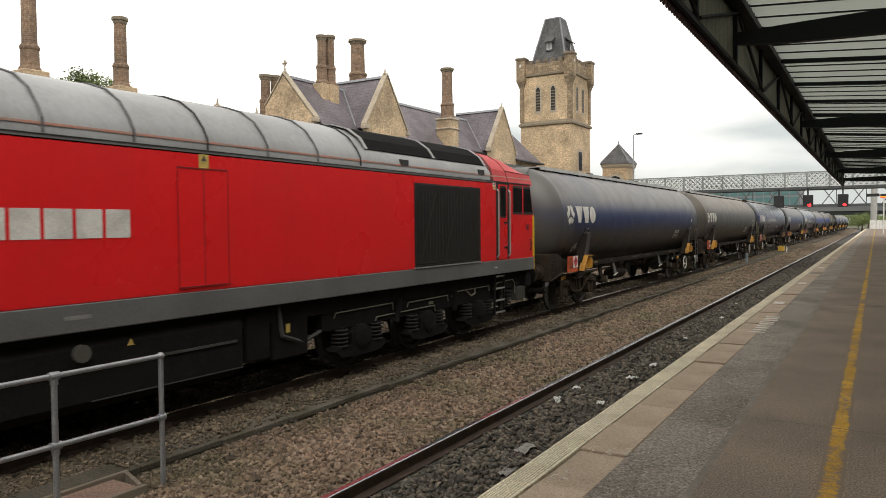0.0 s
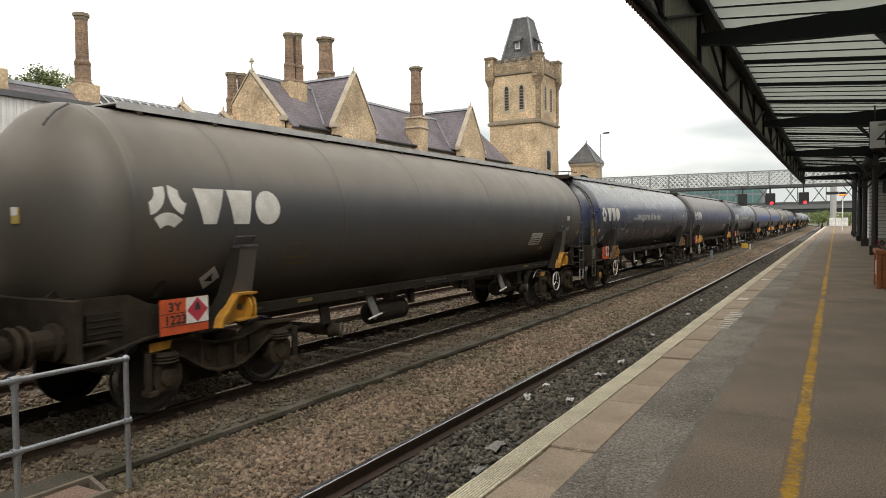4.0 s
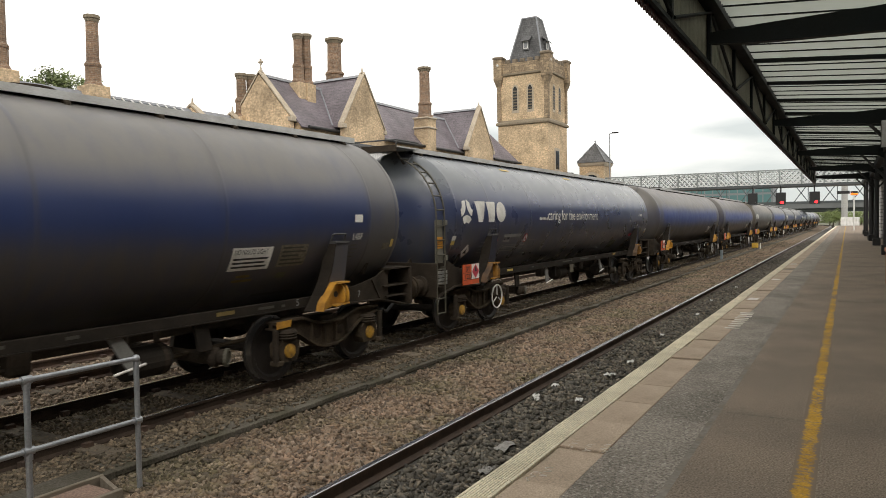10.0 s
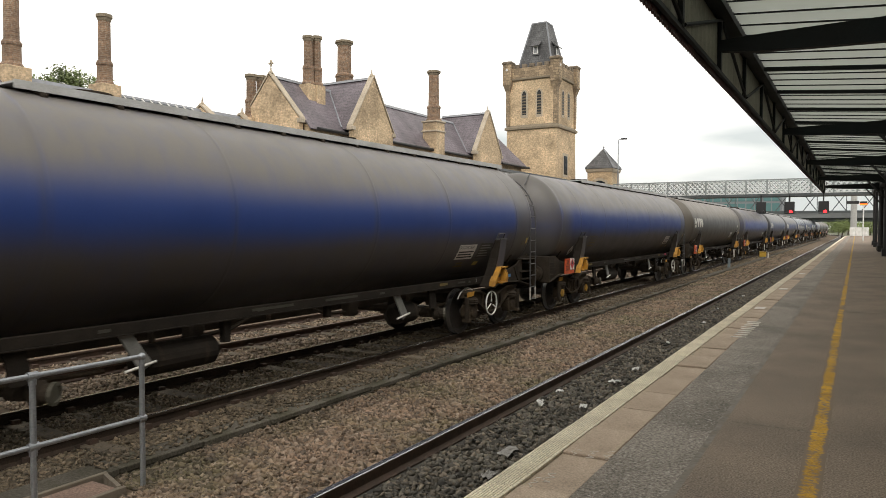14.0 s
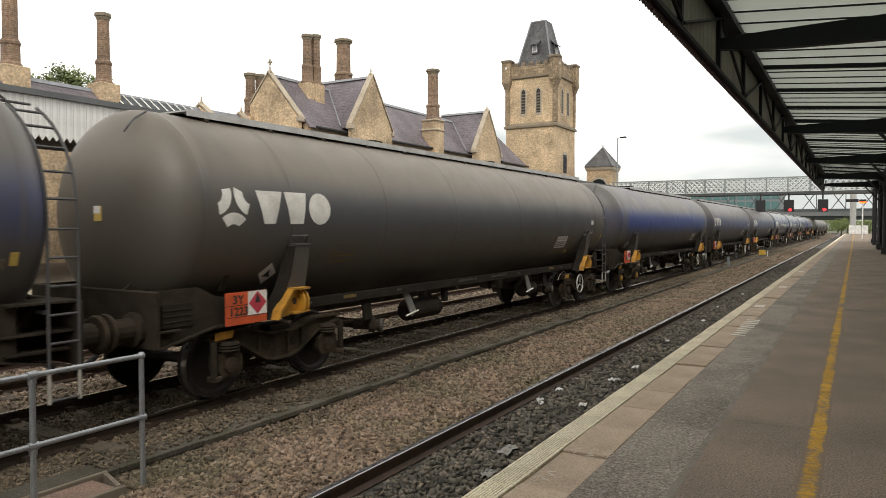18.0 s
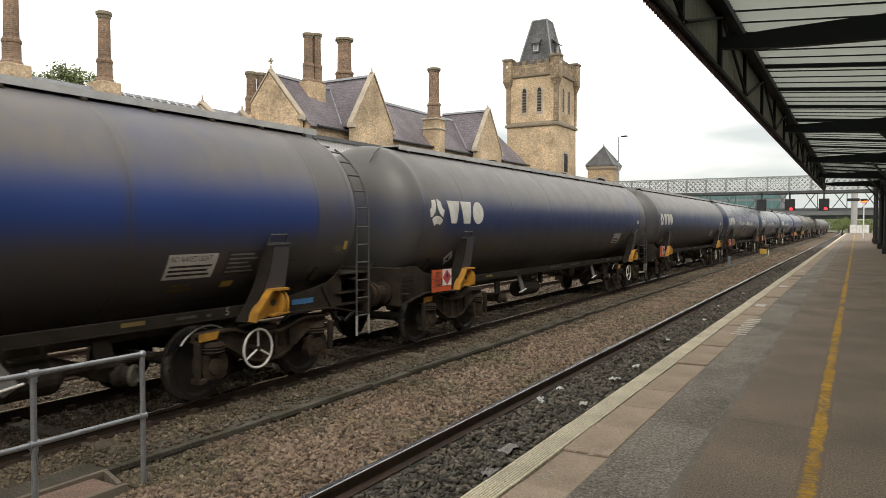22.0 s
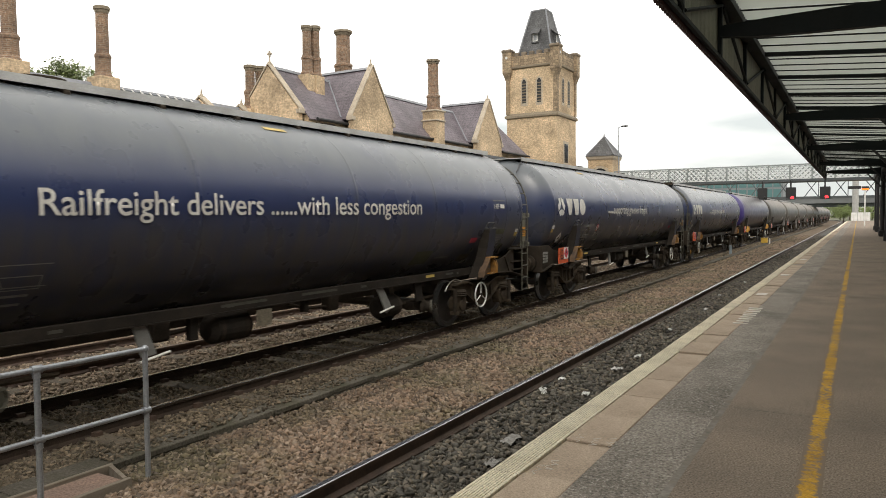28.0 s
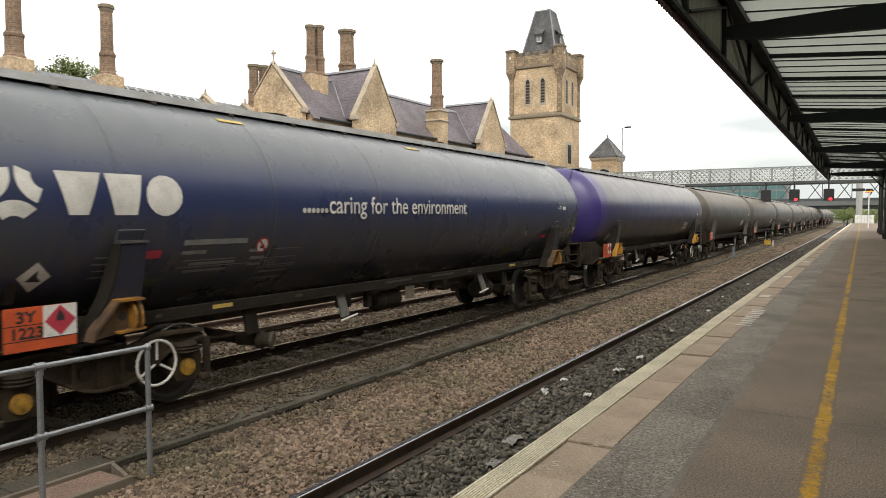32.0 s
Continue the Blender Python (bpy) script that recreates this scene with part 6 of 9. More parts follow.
def saddle(w, s, q, material, yellow, lean):
    """A broad saddle strut that sweeps forward as it goes down, with a lifting bracket at its foot."""
    face = [(q - 5.82, 1.96), (q - 6.13, 1.96), (q - 6.145, 1.78), (q - 6.18, 1.58), (q - 6.25, 1.4), (q - 6.35, 1.22), (q - 6.5, 1.0), (q - 6.16, 1.0), (q - 5.9, 1.06), (q - 5.87, 1.4), (q - 5.835, 1.7)]
    st = part("saddle_strut", mirrored(shifted(prism(face, "x", -0.17, 0.0), 1.96, 1.375, 1.0, 1.29), s), material, w, "broad tapered steel saddle strut")
    if lean:
        return
    part("strut_cap", mirrored(prism([(q - 5.81, 1.955), (q - 6.14, 1.955), (q - 6.14, 1.985), (q - 5.81, 1.985)], "x", 1.18, 1.39), s), LADDER, st)
    # a strip of the web, seen along the strut's forward edge
    web = [(q - 6.13, 1.95), (q - 6.155, 1.95), (q - 6.17, 1.78), (q - 6.21, 1.57), (q - 6.28, 1.38), (q - 6.39, 1.19), (q - 6.54, 0.98), (q - 6.5, 0.98), (q - 6.36, 1.2), (q - 6.25, 1.4), (q - 6.18, 1.58), (q - 6.145, 1.78)]
    part("web_edge", mirrored(shifted(prism(web, "x", -0.19, 0.012), 1.96, 1.375, 1.0, 1.29), s), SILL, st)
    back = [(q - 6.21, 1.36), (q - 5.94, 1.36), (q - 5.92, 1.05), (q - 6.2, 1.03), (q - 6.36, 1.0), (q - 6.5, 0.99), (q - 6.46, 1.1), (q - 6.3, 1.26)]
    br = part("lifting_bracket", mirrored(prism(back, "x", 1.335, 1.36), s), yellow if yellow is YELLOW_BRIGHT else RUSTY, w, "worn yellow lifting bracket with two lugs")
    part("top_plate", mirrored(prism([(q - 6.22, 1.36), (q - 5.93, 1.36), (q - 5.93, 1.385), (q - 6.22, 1.385)], "x", 1.3, 1.47), s), yellow, br)
    lug = [(1.355, 1.07), (1.46, 1.07), (1.48, 1.12), (1.48, 1.22), (1.45, 1.3), (1.4, 1.34), (1.355, 1.35)]
    for u in (6.04, 5.965):
        part("lug", mirrored(prism(lug, "y", q - u - 0.014, q - u + 0.014), s), yellow, br)
    part("foot_plate", mirrored(prism([(q - 6.22, 1.03), (q - 5.92, 1.05), (q - 5.92, 1.075), (q - 6.22, 1.055)], "x", 1.33, 1.46), s), yellow, br)
    part("edge_flange", mirrored(prism([(q - 6.52, 0.985), (q - 6.48, 1.1), (q - 6.31, 1.275), (q - 6.22, 1.375), (q - 6.2, 1.355), (q - 6.285, 1.25), (q - 6.45, 1.085), (q - 6.49, 0.985)], "x", 1.3, 1.44), s), yellow if yellow is YELLOW_BRIGHT else RUSTY, br)
    # dark disc paints the shaded hole on the solid plate
    part("eye", mirrored(lathe([(0, 0.045), (0.006, 0.045), (0.006, 0)], (1.36, q - 6.13, 1.2), (1, 0, 0), 14), s), DARK_PRINT, br)


def end_frame(w, s, e, lean, clean):
    """The side of the frame past the saddle: a deep web that rises to the tank's belly, then open shelves up to the headstock."""
    if lean and s < 0:
        return
    web = [(e * 5.92, 1.17), (e * 6.3, 1.2), (e * 6.9, 1.28), (e * 7.3, 1.36), (e * 7.55, 1.48), (e * 7.62, 1.48), (e * 7.62, 0.9), (e * 7.34, 0.98), (e * 6.57, 1.0), (e * 5.92, 1.04)]
    ef = part("end_frame", prism(web, "x", s * 1.1 - 0.02, s * 1.1 + 0.02), FRAME_DIRT, w, "deep dirty frame web")
    part("flange", prism([(e * 8.16, 0.8), (e * 7.34, 0.965), (e * 6.57, 0.985), (e * 5.92, 1.025), (e * 5.92, 1.045), (e * 6.57, 1.005), (e * 7.34, 0.985), (e * 8.16, 0.82)], "x", s * 1.1 - 0.14, s * 1.1 + 0.09), FRAME_DIRT, ef)
    if lean:
        return
    if s < 0:
        part("side_panel", box(s * 1.1 - 0.02, s * 1.1 + 0.02, min(e * 7.62, e * 8.16), max(e * 7.62, e * 8.16), 0.84, 1.48), FRAME_DIRT, ef)
        return
    if e < 0:
        part("side_panel", box(1.085, 1.12, -8.16, -7.62, 0.84, 1.48), FRAME_DIRT, ef)
        part("fin", box(1.1, 1.2, -8.16, -7.86, 1.0, 1.02), FRAME_DIRT, ef)
        tb = part("tally_board", prism([(-8.08, 1.04), (-7.66, 1.04), (-7.66, 1.31), (-8.08, 1.31)], "x", 1.125, 1.14), TALLY_PALE if clean else SILL, ef, "slatted tally board")
        for k in range(3):
            part("slat", box(1.14, 1.15, -8.07, -7.67, 1.1 + 0.07 * k, 1.112 + 0.07 * k), FRAME_DIRT, tb)
        return
    part("inner_web", box(0.72, 0.75, min(e * 7.62, e * 8.16), max(e * 7.62, e * 8.16), 0.84, 1.47), FRAME_DIRT, ef)
    for z0, za, zb in ((1.46, 7.5, 8.17), (1.165, 7.44, 8.16), (0.985, 7.5, 8.12)):
        part("shelf", box(0.72, 1.21 if z0 > 1.4 else 1.17, min(e * za, e * zb), max(e * za, e * zb), z0, z0 + 0.022), FRAME_DIRT, ef)
    part("brace", prism([(e * 7.66, 1.19), (e * 7.74, 1.19), (e * 7.96, 1.46), (e * 7.88, 1.46)], "x", 0.9, 0.96), FRAME_DIRT, ef)
    part("rib", prism([(e * 7.12, 1.31), (e * 7.16, 1.31), (e * 7.38, 0.98), (e * 7.34, 0.98)], "x", 1.12, 1.15), FRAME_DIRT, ef)


def wagon(paint, slogan="", logo=True, lead=True, label="", lean=False):
    """A bogie tank wagon. lead: its ladder and brake wheel stand at the leading end, else at the trailing end."""
    w = empty("tank_wagon", 0, 0, 0, label, "tank wagon", "wagons of the train")
    skin = PAINTS[paint]
    clean = paint == "clean"
    yellow = YELLOW_BRACKET if clean else YELLOW_BRIGHT
    dome = [(-7.6 - 0.62 * math.sin(radians(a)), RADIUS * math.cos(radians(a))) for a in (90, 82, 72, 62, 52, 42, 32, 22, 12, 5)]
    prof = dome + [(-7.6, RADIUS)] + [(y, RADIUS) for y in (-5, -2.5, 0, 2.5, 5)] + [(7.6, RADIUS)] + [(-y, r) for y, r in dome[::-1]]
    tank = smooth(part("tank", lathe(prof, (0, 0, AXIS_Z), (0, 1, 0), 72), skin, w, "long cylindrical tank"), 60)
    for y in WELDS if not lean else ():
        smooth(part("weld_band", lathe([(y - 0.03, RADIUS + 0.0003), (y - 0.012, RADIUS + 0.003), (y + 0.012, RADIUS + 0.003), (y + 0.03, RADIUS + 0.0003)], (0, 0, AXIS_Z), (0, 1, 0), 72), skin, tank), 60)
    # crown walkway on short brackets, with hatches
    w0, w1 = (-7.8, 7.6) if clean or lead else (-3.7 if paint == "blue" else -7.15, 7.8)
    wk = part("walkway", box(-0.44, 0.44, w0, w1, 3.705, 3.725), WALKWAY, w, "steel grating walkway along the crown")
    part("kerb_rail", box(0.465, 0.48, w0, w1, 3.648, 3.738), WALKWAY, wk)
    for k in range(13 if not lean else 3):
        y = w0 + 0.3 + (w1 - w0 - 0.6) / 12 * k
        part("walkway_bracket", prism([(0.2, 3.67), (0.46, 3.595), (0.5, 3.585), (0.5, 3.62), (0.44, 3.7), (0.2, 3.7)], "y", y - 0.035, y + 0.035), FRAME_DIRT, wk)
    for y in (-2.6, 2.2):
        part("hatch", lathe([(3.6, 0.28), (3.78, 0.28), (3.79, 0.32), (3.81, 0.32), (3.83, 0.0)], (-0.05, y, 0), (0, 0, 1), 16), FRAME_DIRT, w, "round filling hatch")
    # frame
    for s in (-1, 1):
        sb = part("solebar", box(s * 1.03 - 0.03, s * 1.03 + 0.03, -5.95, 5.95, 1.04, 1.17, 0.008), SILL, w)
        part("sole_flange", box(s * 1.03 - 0.08, s * 1.03 + 0.05, -5.95, 5.95, 1.03, 1.045), SILL, sb)
        for e in (-1, 1):
            end_frame(w, s, e, lean, clean)
            saddle(w, s, 0.0 if e < 0 else 12.02, STRUT_NAVY if clean else skin, yellow, lean or s < 0)
    for e in (-1, 1):
        part("headstock", box(-1.22, 1.22, e * 8.20 - 0.035, e * 8.20 + 0.035, 0.82, 1.48, 0.012), FRAME_DIRT, w)
        part("end_platform", box(-0.7, 0.7, min(e * 8.14, e * 7.77), max(e * 8.14, e * 7.77), 1.42, 1.46), FRAME_DIRT, w)
        part("cradle", prism([(-1.0, 1.4), (1.0, 1.4), (1.1, 1.62), (0.85, 1.42), (0.3, 1.2), (-0.3, 1.2), (-0.85, 1.42), (-1.1, 1.62)], "y", e * 7.07 - 0.04, e * 7.07 + 0.04), FRAME_DIRT, w)
        for s in (-1, 1):
            bf = part("buffer", lathe([(0, 0.2), (0.06, 0.2), (0.08, 0.14), (0.3, 0.14), (0.31, 0.1), (0.34, 0.1)], (s * 0.87, e * 8.24, 1.04), (0, e, 0), 14), FRAME_DIRT, w)
            if s > 0 or not lean:
                part("head", lathe([(0.33, 0.0), (0.33, 0.2), (0.36, 0.22), (0.385, 0.21), (0.4, 0)], (s * 0.87, e * 8.24, 1.04), (0, e, 0), 18), BOGIE_DIRT, bf)
        part("coupling_hook", box(-0.04, 0.04, e * 8.37 - 0.2, e * 8.37 + 0.26, 0.98, 1.1, 0.02), FRAME_DIRT, w)
        if not lean:
            part("gusset", prism([(e * 7.67, 1.4), (e * 8.14, 1.4), (e * 8.14, 1.46), (e * 7.77, 1.75)], "x", 0.5, 0.53), FRAME_DIRT, w)
            part("brake_hose", pipe([(0.3, e * 8.17, 0.95), (0.33, e * 8.37, 0.7), (0.3, e * 8.57, 0.55), (0.25, e * 8.63, 0.62)], 0.03), DARK_PRINT, w)
            part("end_grab", pipe([(0.45, e * 7.74, AXIS_Z + 1.26), (0.45, e * 7.9, AXIS_Z + 1.16), (0.47, e * 8.0, AXIS_Z + 1.06), (0.44, e * 8.04, AXIS_Z + 0.98)], 0.014), LADDER, w)
            q = 0.0 if e < 0 else 12.02
            part("grab_rail", pipe([(1.3, q - 6.14, 1.99), (1.345, q - 6.14, 2.09), (1.345, q - 5.83, 2.09), (1.3, q - 5.83, 1.99)], 0.012), LADDER, w)
    for y in (-4.02, 0.38) if clean else ():
        part("crown_label", prism([(0.66, 3.517), (0.74, 3.475), (0.74, 3.479), (0.66, 3.521)], "y", y - 0.22, y + 0.22), SIGN_YELLOW, w, "small pale label on the crown")
    part("centre_sill", box(-0.28, 0.28, -7.9, 7.9, 0.8, 1.1), FRAME_DIRT, w)
    # gear hanging below the belly, much alike at both ends
    if not lean:
        for e, ty0, ty1, lev in ((-1, -1.05, -0.3, -2.18), (1, 2.62, 3.3, 2.42)) if clean else ((-1, -2.62, -1.4, -2.9), (1, 2.62, 3.35, 2.42)):
            tz = 0.8 if clean and e < 0 else 0.66
            tm, th = (ty0 + ty1) / 2, (ty1 - ty0) / 2
            at = part("air_tank", lathe([(-th, 0), (-th + 0.02, 0.12), (-th + 0.1, 0.19), (th - 0.1, 0.19), (th - 0.02, 0.12), (th, 0)], (0.8, tm, tz), (0, 1, 0), 18), SILL, w, "dark cylindrical air tank")
            for u in (-0.55, 0.55):
                part("strap", lathe([(u * th - 0.03, 0.194), (u * th + 0.03, 0.194)], (0.8, tm, tz), (0, 1, 0), 18), FRAME_DIRT, at)
                part("tank_hanger", box(0.76, 0.84, tm + u * th - 0.02, tm + u * th + 0.02, tz + 0.17, 1.06), FRAME_DIRT, at)
            part("lever", prism([(lev - 0.05, 1.05), (lev + 0.12, 1.05), (lev + 0.4, 0.66), (lev + 0.24, 0.58)] if not clean or e > 0 else [(lev - 0.06, 1.05), (lev + 0.11, 1.05), (lev + 0.25, 0.68), (lev + 0.06, 0.66)], "x", 1.0, 1.03), LEVER_GREY, w, "grey valve lever")
            part("lever_handle", tube((1.05, lev + 0.02, 0.62), (1.05, lev + 0.42, 0.68), 0.016, 6), SIGN_WHITE, w, "white lever handle")
            hy = -4.02 if e < 0 else 3.68
            part("hanger", prism([(hy - 0.13, 1.05), (hy + 0.09, 1.05), (hy + 0.13, 0.85), (hy + 0.16, 0.68), (hy - 0.06, 0.68), (hy - 0.08, 0.85)], "x", 0.98, 1.02), SILL, w)
            v = part("discharge_valve", lathe([(-0.35, 0.0), (-0.35, 0.09), (-0.1, 0.09), (-0.08, 0.13), (0.0, 0.13), (0.02, 0.1), (0.1, 0.1), (0.1, 0.0)], (0.98, hy + 0.27, 0.56), (0.85, 0.5, -0.05), 16), FRAME_DIRT, w, "round discharge valve")
            part("cap", lathe([(0.1, 0.12), (0.14, 0.12), (0.145, 0.085), (0.13, 0.08), (0.13, 0)], (0.98, hy + 0.27, 0.56), (0.85, 0.5, -0.05), 14), LADDER_OLIVE, v)
            part("cross_pipe", tube((-0.9, hy + 0.1, 0.62), (0.9, hy + 0.1, 0.58), 0.08, 8), FRAME_DIRT, w)
            part("brake_pull_rod", tube((0.7, e * 4.75, 0.66), (0.7, e * 2.9, 0.6), 0.03, 6), BOGIE_DIRT, w)
            part("valve_block", box(0.55, 0.75, e * 1.62 - 0.12, e * 1.62 + 0.12, 0.74, 1.04, 0.03), FRAME_DIRT, w)
            part("valve_pipe", pipe([(0.65, e * 1.62, 0.8), (0.65, e * 1.0, 0.84), (0.65, e * 0.67, 0.95), (0.65, e * 0.62, 1.05)], 0.028), FRAME_DIRT, w)
        part("sole_post", box(0.9, 1.0, -1.42, -1.3, 0.74, 1.04, 0.01), SILL, w)
        part("sole_post", box(0.9, 1.0, 0.62, 0.72, 0.84, 1.04, 0.01), SILL, w)
        part("drain", tube((0.6, -0.22, 0.88), (0.6, -0.22, 1.04), 0.03, 8), RAIL_RUST, w)
        if clean:
            part("marker_plate", box(1.06, 1.072, -0.4, -0.12, 0.78, 1.0), PANEL_TAN, w, "small pale plate")
    for e in (-1, 1):
        bogie(w, e * 6.09, lean, (paint == "blue" and e < 0) or (lead and e < 0) or (lead and not clean), not clean and (e > 0 or not lead))
    # parking brake wheel and ladder
    e = -1 if lead else 1
    hy = -5.64 if lead else 5.73
    hw = part("brake_wheel", hoop((1.25, hy, 0.61), 0.25, 0.016, "x", 24), SIGN_WHITE, w, "white spoked parking brake wheel")
    if not lean:
        for a in (90, 210, 330):
            c = radians(a)
            part("spoke", tube((1.25, hy, 0.61), (1.25, hy + 0.25 * math.cos(c), 0.61 + 0.25 * math.sin(c)), 0.013, 6), SIGN_WHITE, hw)
        part("hub", tube((1.05, hy, 0.61), (1.27, hy, 0.61), 0.035, 8), FRAME_DIRT, hw)
        part("fork_guard", hoop((0.98, e * 5.13, 0.46), 0.5, 0.012, "x", 12, arc=(0.6, 2.5)), SIGN_WHITE, w)
        ladder(w, e * 8.03, 0.49, clean)
    if lead and not lean:  # railed plate over the leading end, at the ladder's head
        tp = part("top_platform", box(-0.62, 0.62, -8.6, -7.8, 3.68, 3.705), WALKWAY, w, "steel plate at the ladder's head")
        part("front_lip", box(-0.62, 0.62, -8.615, -8.6, 3.6, 3.72), FRAME_DIRT, tp)
        part("toe_rail", pipe([(0.6, -7.8, 3.82), (0.6, -8.58, 3.82), (-0.6, -8.58, 3.82), (-0.6, -7.8, 3.82)], 0.016), LADDER, tp)
        for x in (-0.6, 0.6):
            part("toe_post", tube((x, -8.58, 3.7), (x, -8.58, 3.82), 0.014, 6), LADDER, tp)
            part("plate_strut", tube((x * 0.8, -8.5, 3.68), (x * 0.6, -7.96, 3.42), 0.025, 6), FRAME_DIRT, tp)
    # plates and stencils
    g = -0.42
    pl = part("hazard_plate", box(1.27, 1.29, g - 6.85, g - 6.16, 0.98, 1.39), ORANGE, w, "orange hazard plate with code and substance number")
    if not lean:
        for text, z, wide in (("3Y", 1.25, 0.2), ("1223", 1.1, 0.31)):
            bm = lettering(text, g - 6.83 + (0.36 - wide) / 2, z, 0.105, wide, 0.004)
            for q in bm.verts:
                q.co.x = 1.294
            part("number", bm, DARK_PRINT, pl)
        part("rim", box(1.286, 1.2925, g - 6.85, g - 6.49, 1.22, 1.228), DARK_PRINT, pl)
        part("rim", box(1.286, 1.2925, g - 6.85, g - 6.16, 1.075, 1.083), DARK_PRINT, pl)
    dm = part("flame_placard", box(1.288, 1.293, g - 6.49, g - 6.16, 1.085, 1.39), SIGN_WHITE, pl, "white plate with a red diamond")
    part("diamond", prism([(g - 6.325, 1.09), (g - 6.17, 1.237), (g - 6.325, 1.385), (g - 6.48, 1.237)], "x", 1.293, 1.296), SIGN_RED, dm)
    dy = -6.9 if clean else (-4.28 if lead else -6.36)
    dz = 1.8 if lead and not clean else (1.65 if clean else 1.58)
    sd = part("side_diamond", on_flank(flat([(dy, dz - 0.15), (dy + 0.165, dz), (dy, dz + 0.15), (dy - 0.165, dz)])), SIGN_WHITE, w, "white diamond placard")
    pale = FADED if clean else FADED_DUSTY
    nb, nz = (0.39, -0.075) if paint == "blue" else (0.0, 0.0)
    if clean:
        d1 = part("data_panel", on_flank(bar(3.55, 4.13, 1.34, 1.59)), PANEL_GREEN, w, "worn green data panel")
        part("repair_label", on_flank(bar(6.5, 6.7, 2.395, 2.48)), SIGN_WHITE, w, "small white label")
    else:
        d1 = part("data_panel", on_flank(bar(nb + 3.99, nb + 4.71, nz + 1.65, nz + 1.95)), SIGN_WHITE, w, "white notice against naked lights")
    if paint not in ("clean", "blue"):
        part("repair_label", on_flank(bar(6.44, 6.64, 2.265, 2.385)), SIGN_WHITE, w, "small white label")
    if not lean:
        part("flame", prism([(g - 6.37, 1.235), (g - 6.28, 1.235), (g - 6.29, 1.285), (g - 6.33, 1.345), (g - 6.36, 1.285)], "x", 1.296, 1.298), DARK_PRINT, dm)
        part("diamond_mark", on_flank(flat([(dy - 0.08, dz - 0.04), (dy + 0.08, dz - 0.05), (dy + 0.03, dz), (dy + 0.02, dz + 0.07), (dy - 0.03, dz + 0.01)]), 0.009), DARK_PRINT, sd)
        if clean or lead:
            wp = part("warning_plate", on_flank(bar(-7.67, -7.52, 1.8, 1.88)), SIGN_YELLOW, w, "small yellow and white warning plate")
            part("white_half", on_flank(bar(-7.67, -7.52, 1.89, 1.98), 0.007), SIGN_WHITE, wp)
        if not clean:
            part("notice_words", on_flank(lettering("NO NAKED LIGHT", nb + 4.02, nz + 1.86, 0.068, 0.6), 0.011), DARK_PRINT, d1)
            for k in range(3):
                part("print", on_flank(bar(nb + 4.03, nb + 4.65 - 0.05 * (k % 2), nz + 1.685 + 0.052 * k, nz + 1.71 + 0.052 * k), 0.01), DARK_PRINT, d1)
            d2 = part("data_panel", on_flank(bar(nb + 4.86, nb + 5.42, nz + 1.66, nz + 1.965)), PANEL_TAN if paint != "blue" else PANEL_INK, w, "worn data panel with small unreadable print")
            for k in range(5):
                part("print", on_flank(bar(nb + 4.9, nb + 5.38 - 0.07 * (k % 3), nz + 1.69 + 0.055 * k, nz + 1.712 + 0.055 * k), 0.01), PANEL_INK if paint != "blue" else FADED, d2)
            for k, (y0, y1) in enumerate(((4.16, 4.52), (4.2, 4.44))):
                part("stencil_line", on_flank(bar(nb + y0, nb + y1, nz + 1.49 + 0.06 * k, nz + 1.525 + 0.06 * k)), OCHRE_PRINT, w)
            if paint == "blue":
                part("sill_sticker", box(1.125, 1.129, 6.5, 6.95, 1.09, 1.165), STICKER_BLUE, w, "blue sticker on the frame")
            part("small_panel", on_flank(bar(nb + 4.95, nb + 5.14, nz + 1.5, nz + 1.58)), SIGN_YELLOW if paint != "dusty" else PANEL_GREEN, w)
            part("long_stencil", on_flank(bar(4.75, 5.6, 1.24, 1.285)), FADED_DUSTY, w)
            part("class_plate", on_flank(lettering("L4BF", 6.42, 1.995, 0.1, 0.25)), LOGO_WHITE if paint != "blue" else FADED_DUSTY, w, "stencilled code")
            for k in range(4):
                part("stencil_line", on_flank(bar(6.4, 6.6 - 0.04 * (k % 2), 1.72 + 0.06 * k, 1.74 + 0.06 * k)), FADED_DUSTY, w)
            part("end_plate", on_flank(bar(7.28, 7.47, 1.81, 1.92)), PANEL_TAN, w, "small faded yellow plate")
            part("end_plate", on_flank(bar(7.5, 7.58, 1.85, 1.98)), SIGN_YELLOW, w)
        else:
            part("red_flash", on_flank(bar(5.4, 5.68, 1.69, 1.79)), SIGN_RED, w)
            part("small_panel", on_flank(bar(5.35, 5.78, 1.31, 1.45)), PANEL_TAN, w)
            part("data_panel", on_flank(bar(6.28, 6.85, 1.84, 1.95)), PANEL_GREEN, w, "faded data panel")
            for k in range(4):
                part("stencil_line", on_flank(bar(6.42 - 0.03 * (k % 2), 6.75, 1.58 + 0.06 * k, 1.6 + 0.06 * k)), FADED, w)
            part("long_stencil", on_flank(bar(4.35, 4.85, 1.42, 1.45)), FADED, w)
            part("small_panel", on_flank(bar(6.86, 7.02, 1.52, 1.63)), SIGN_YELLOW if slogan.startswith("......t") else PANEL_GREEN, w)
            ep = part("end_plate", on_flank(bar(7.42, 7.56, 1.78, 1.86)), SIGN_YELLOW, w, "small yellow and white warning plate")
            part("white_half", on_flank(bar(7.42, 7.56, 1.865, 1.94), 0.007), SIGN_WHITE, ep)
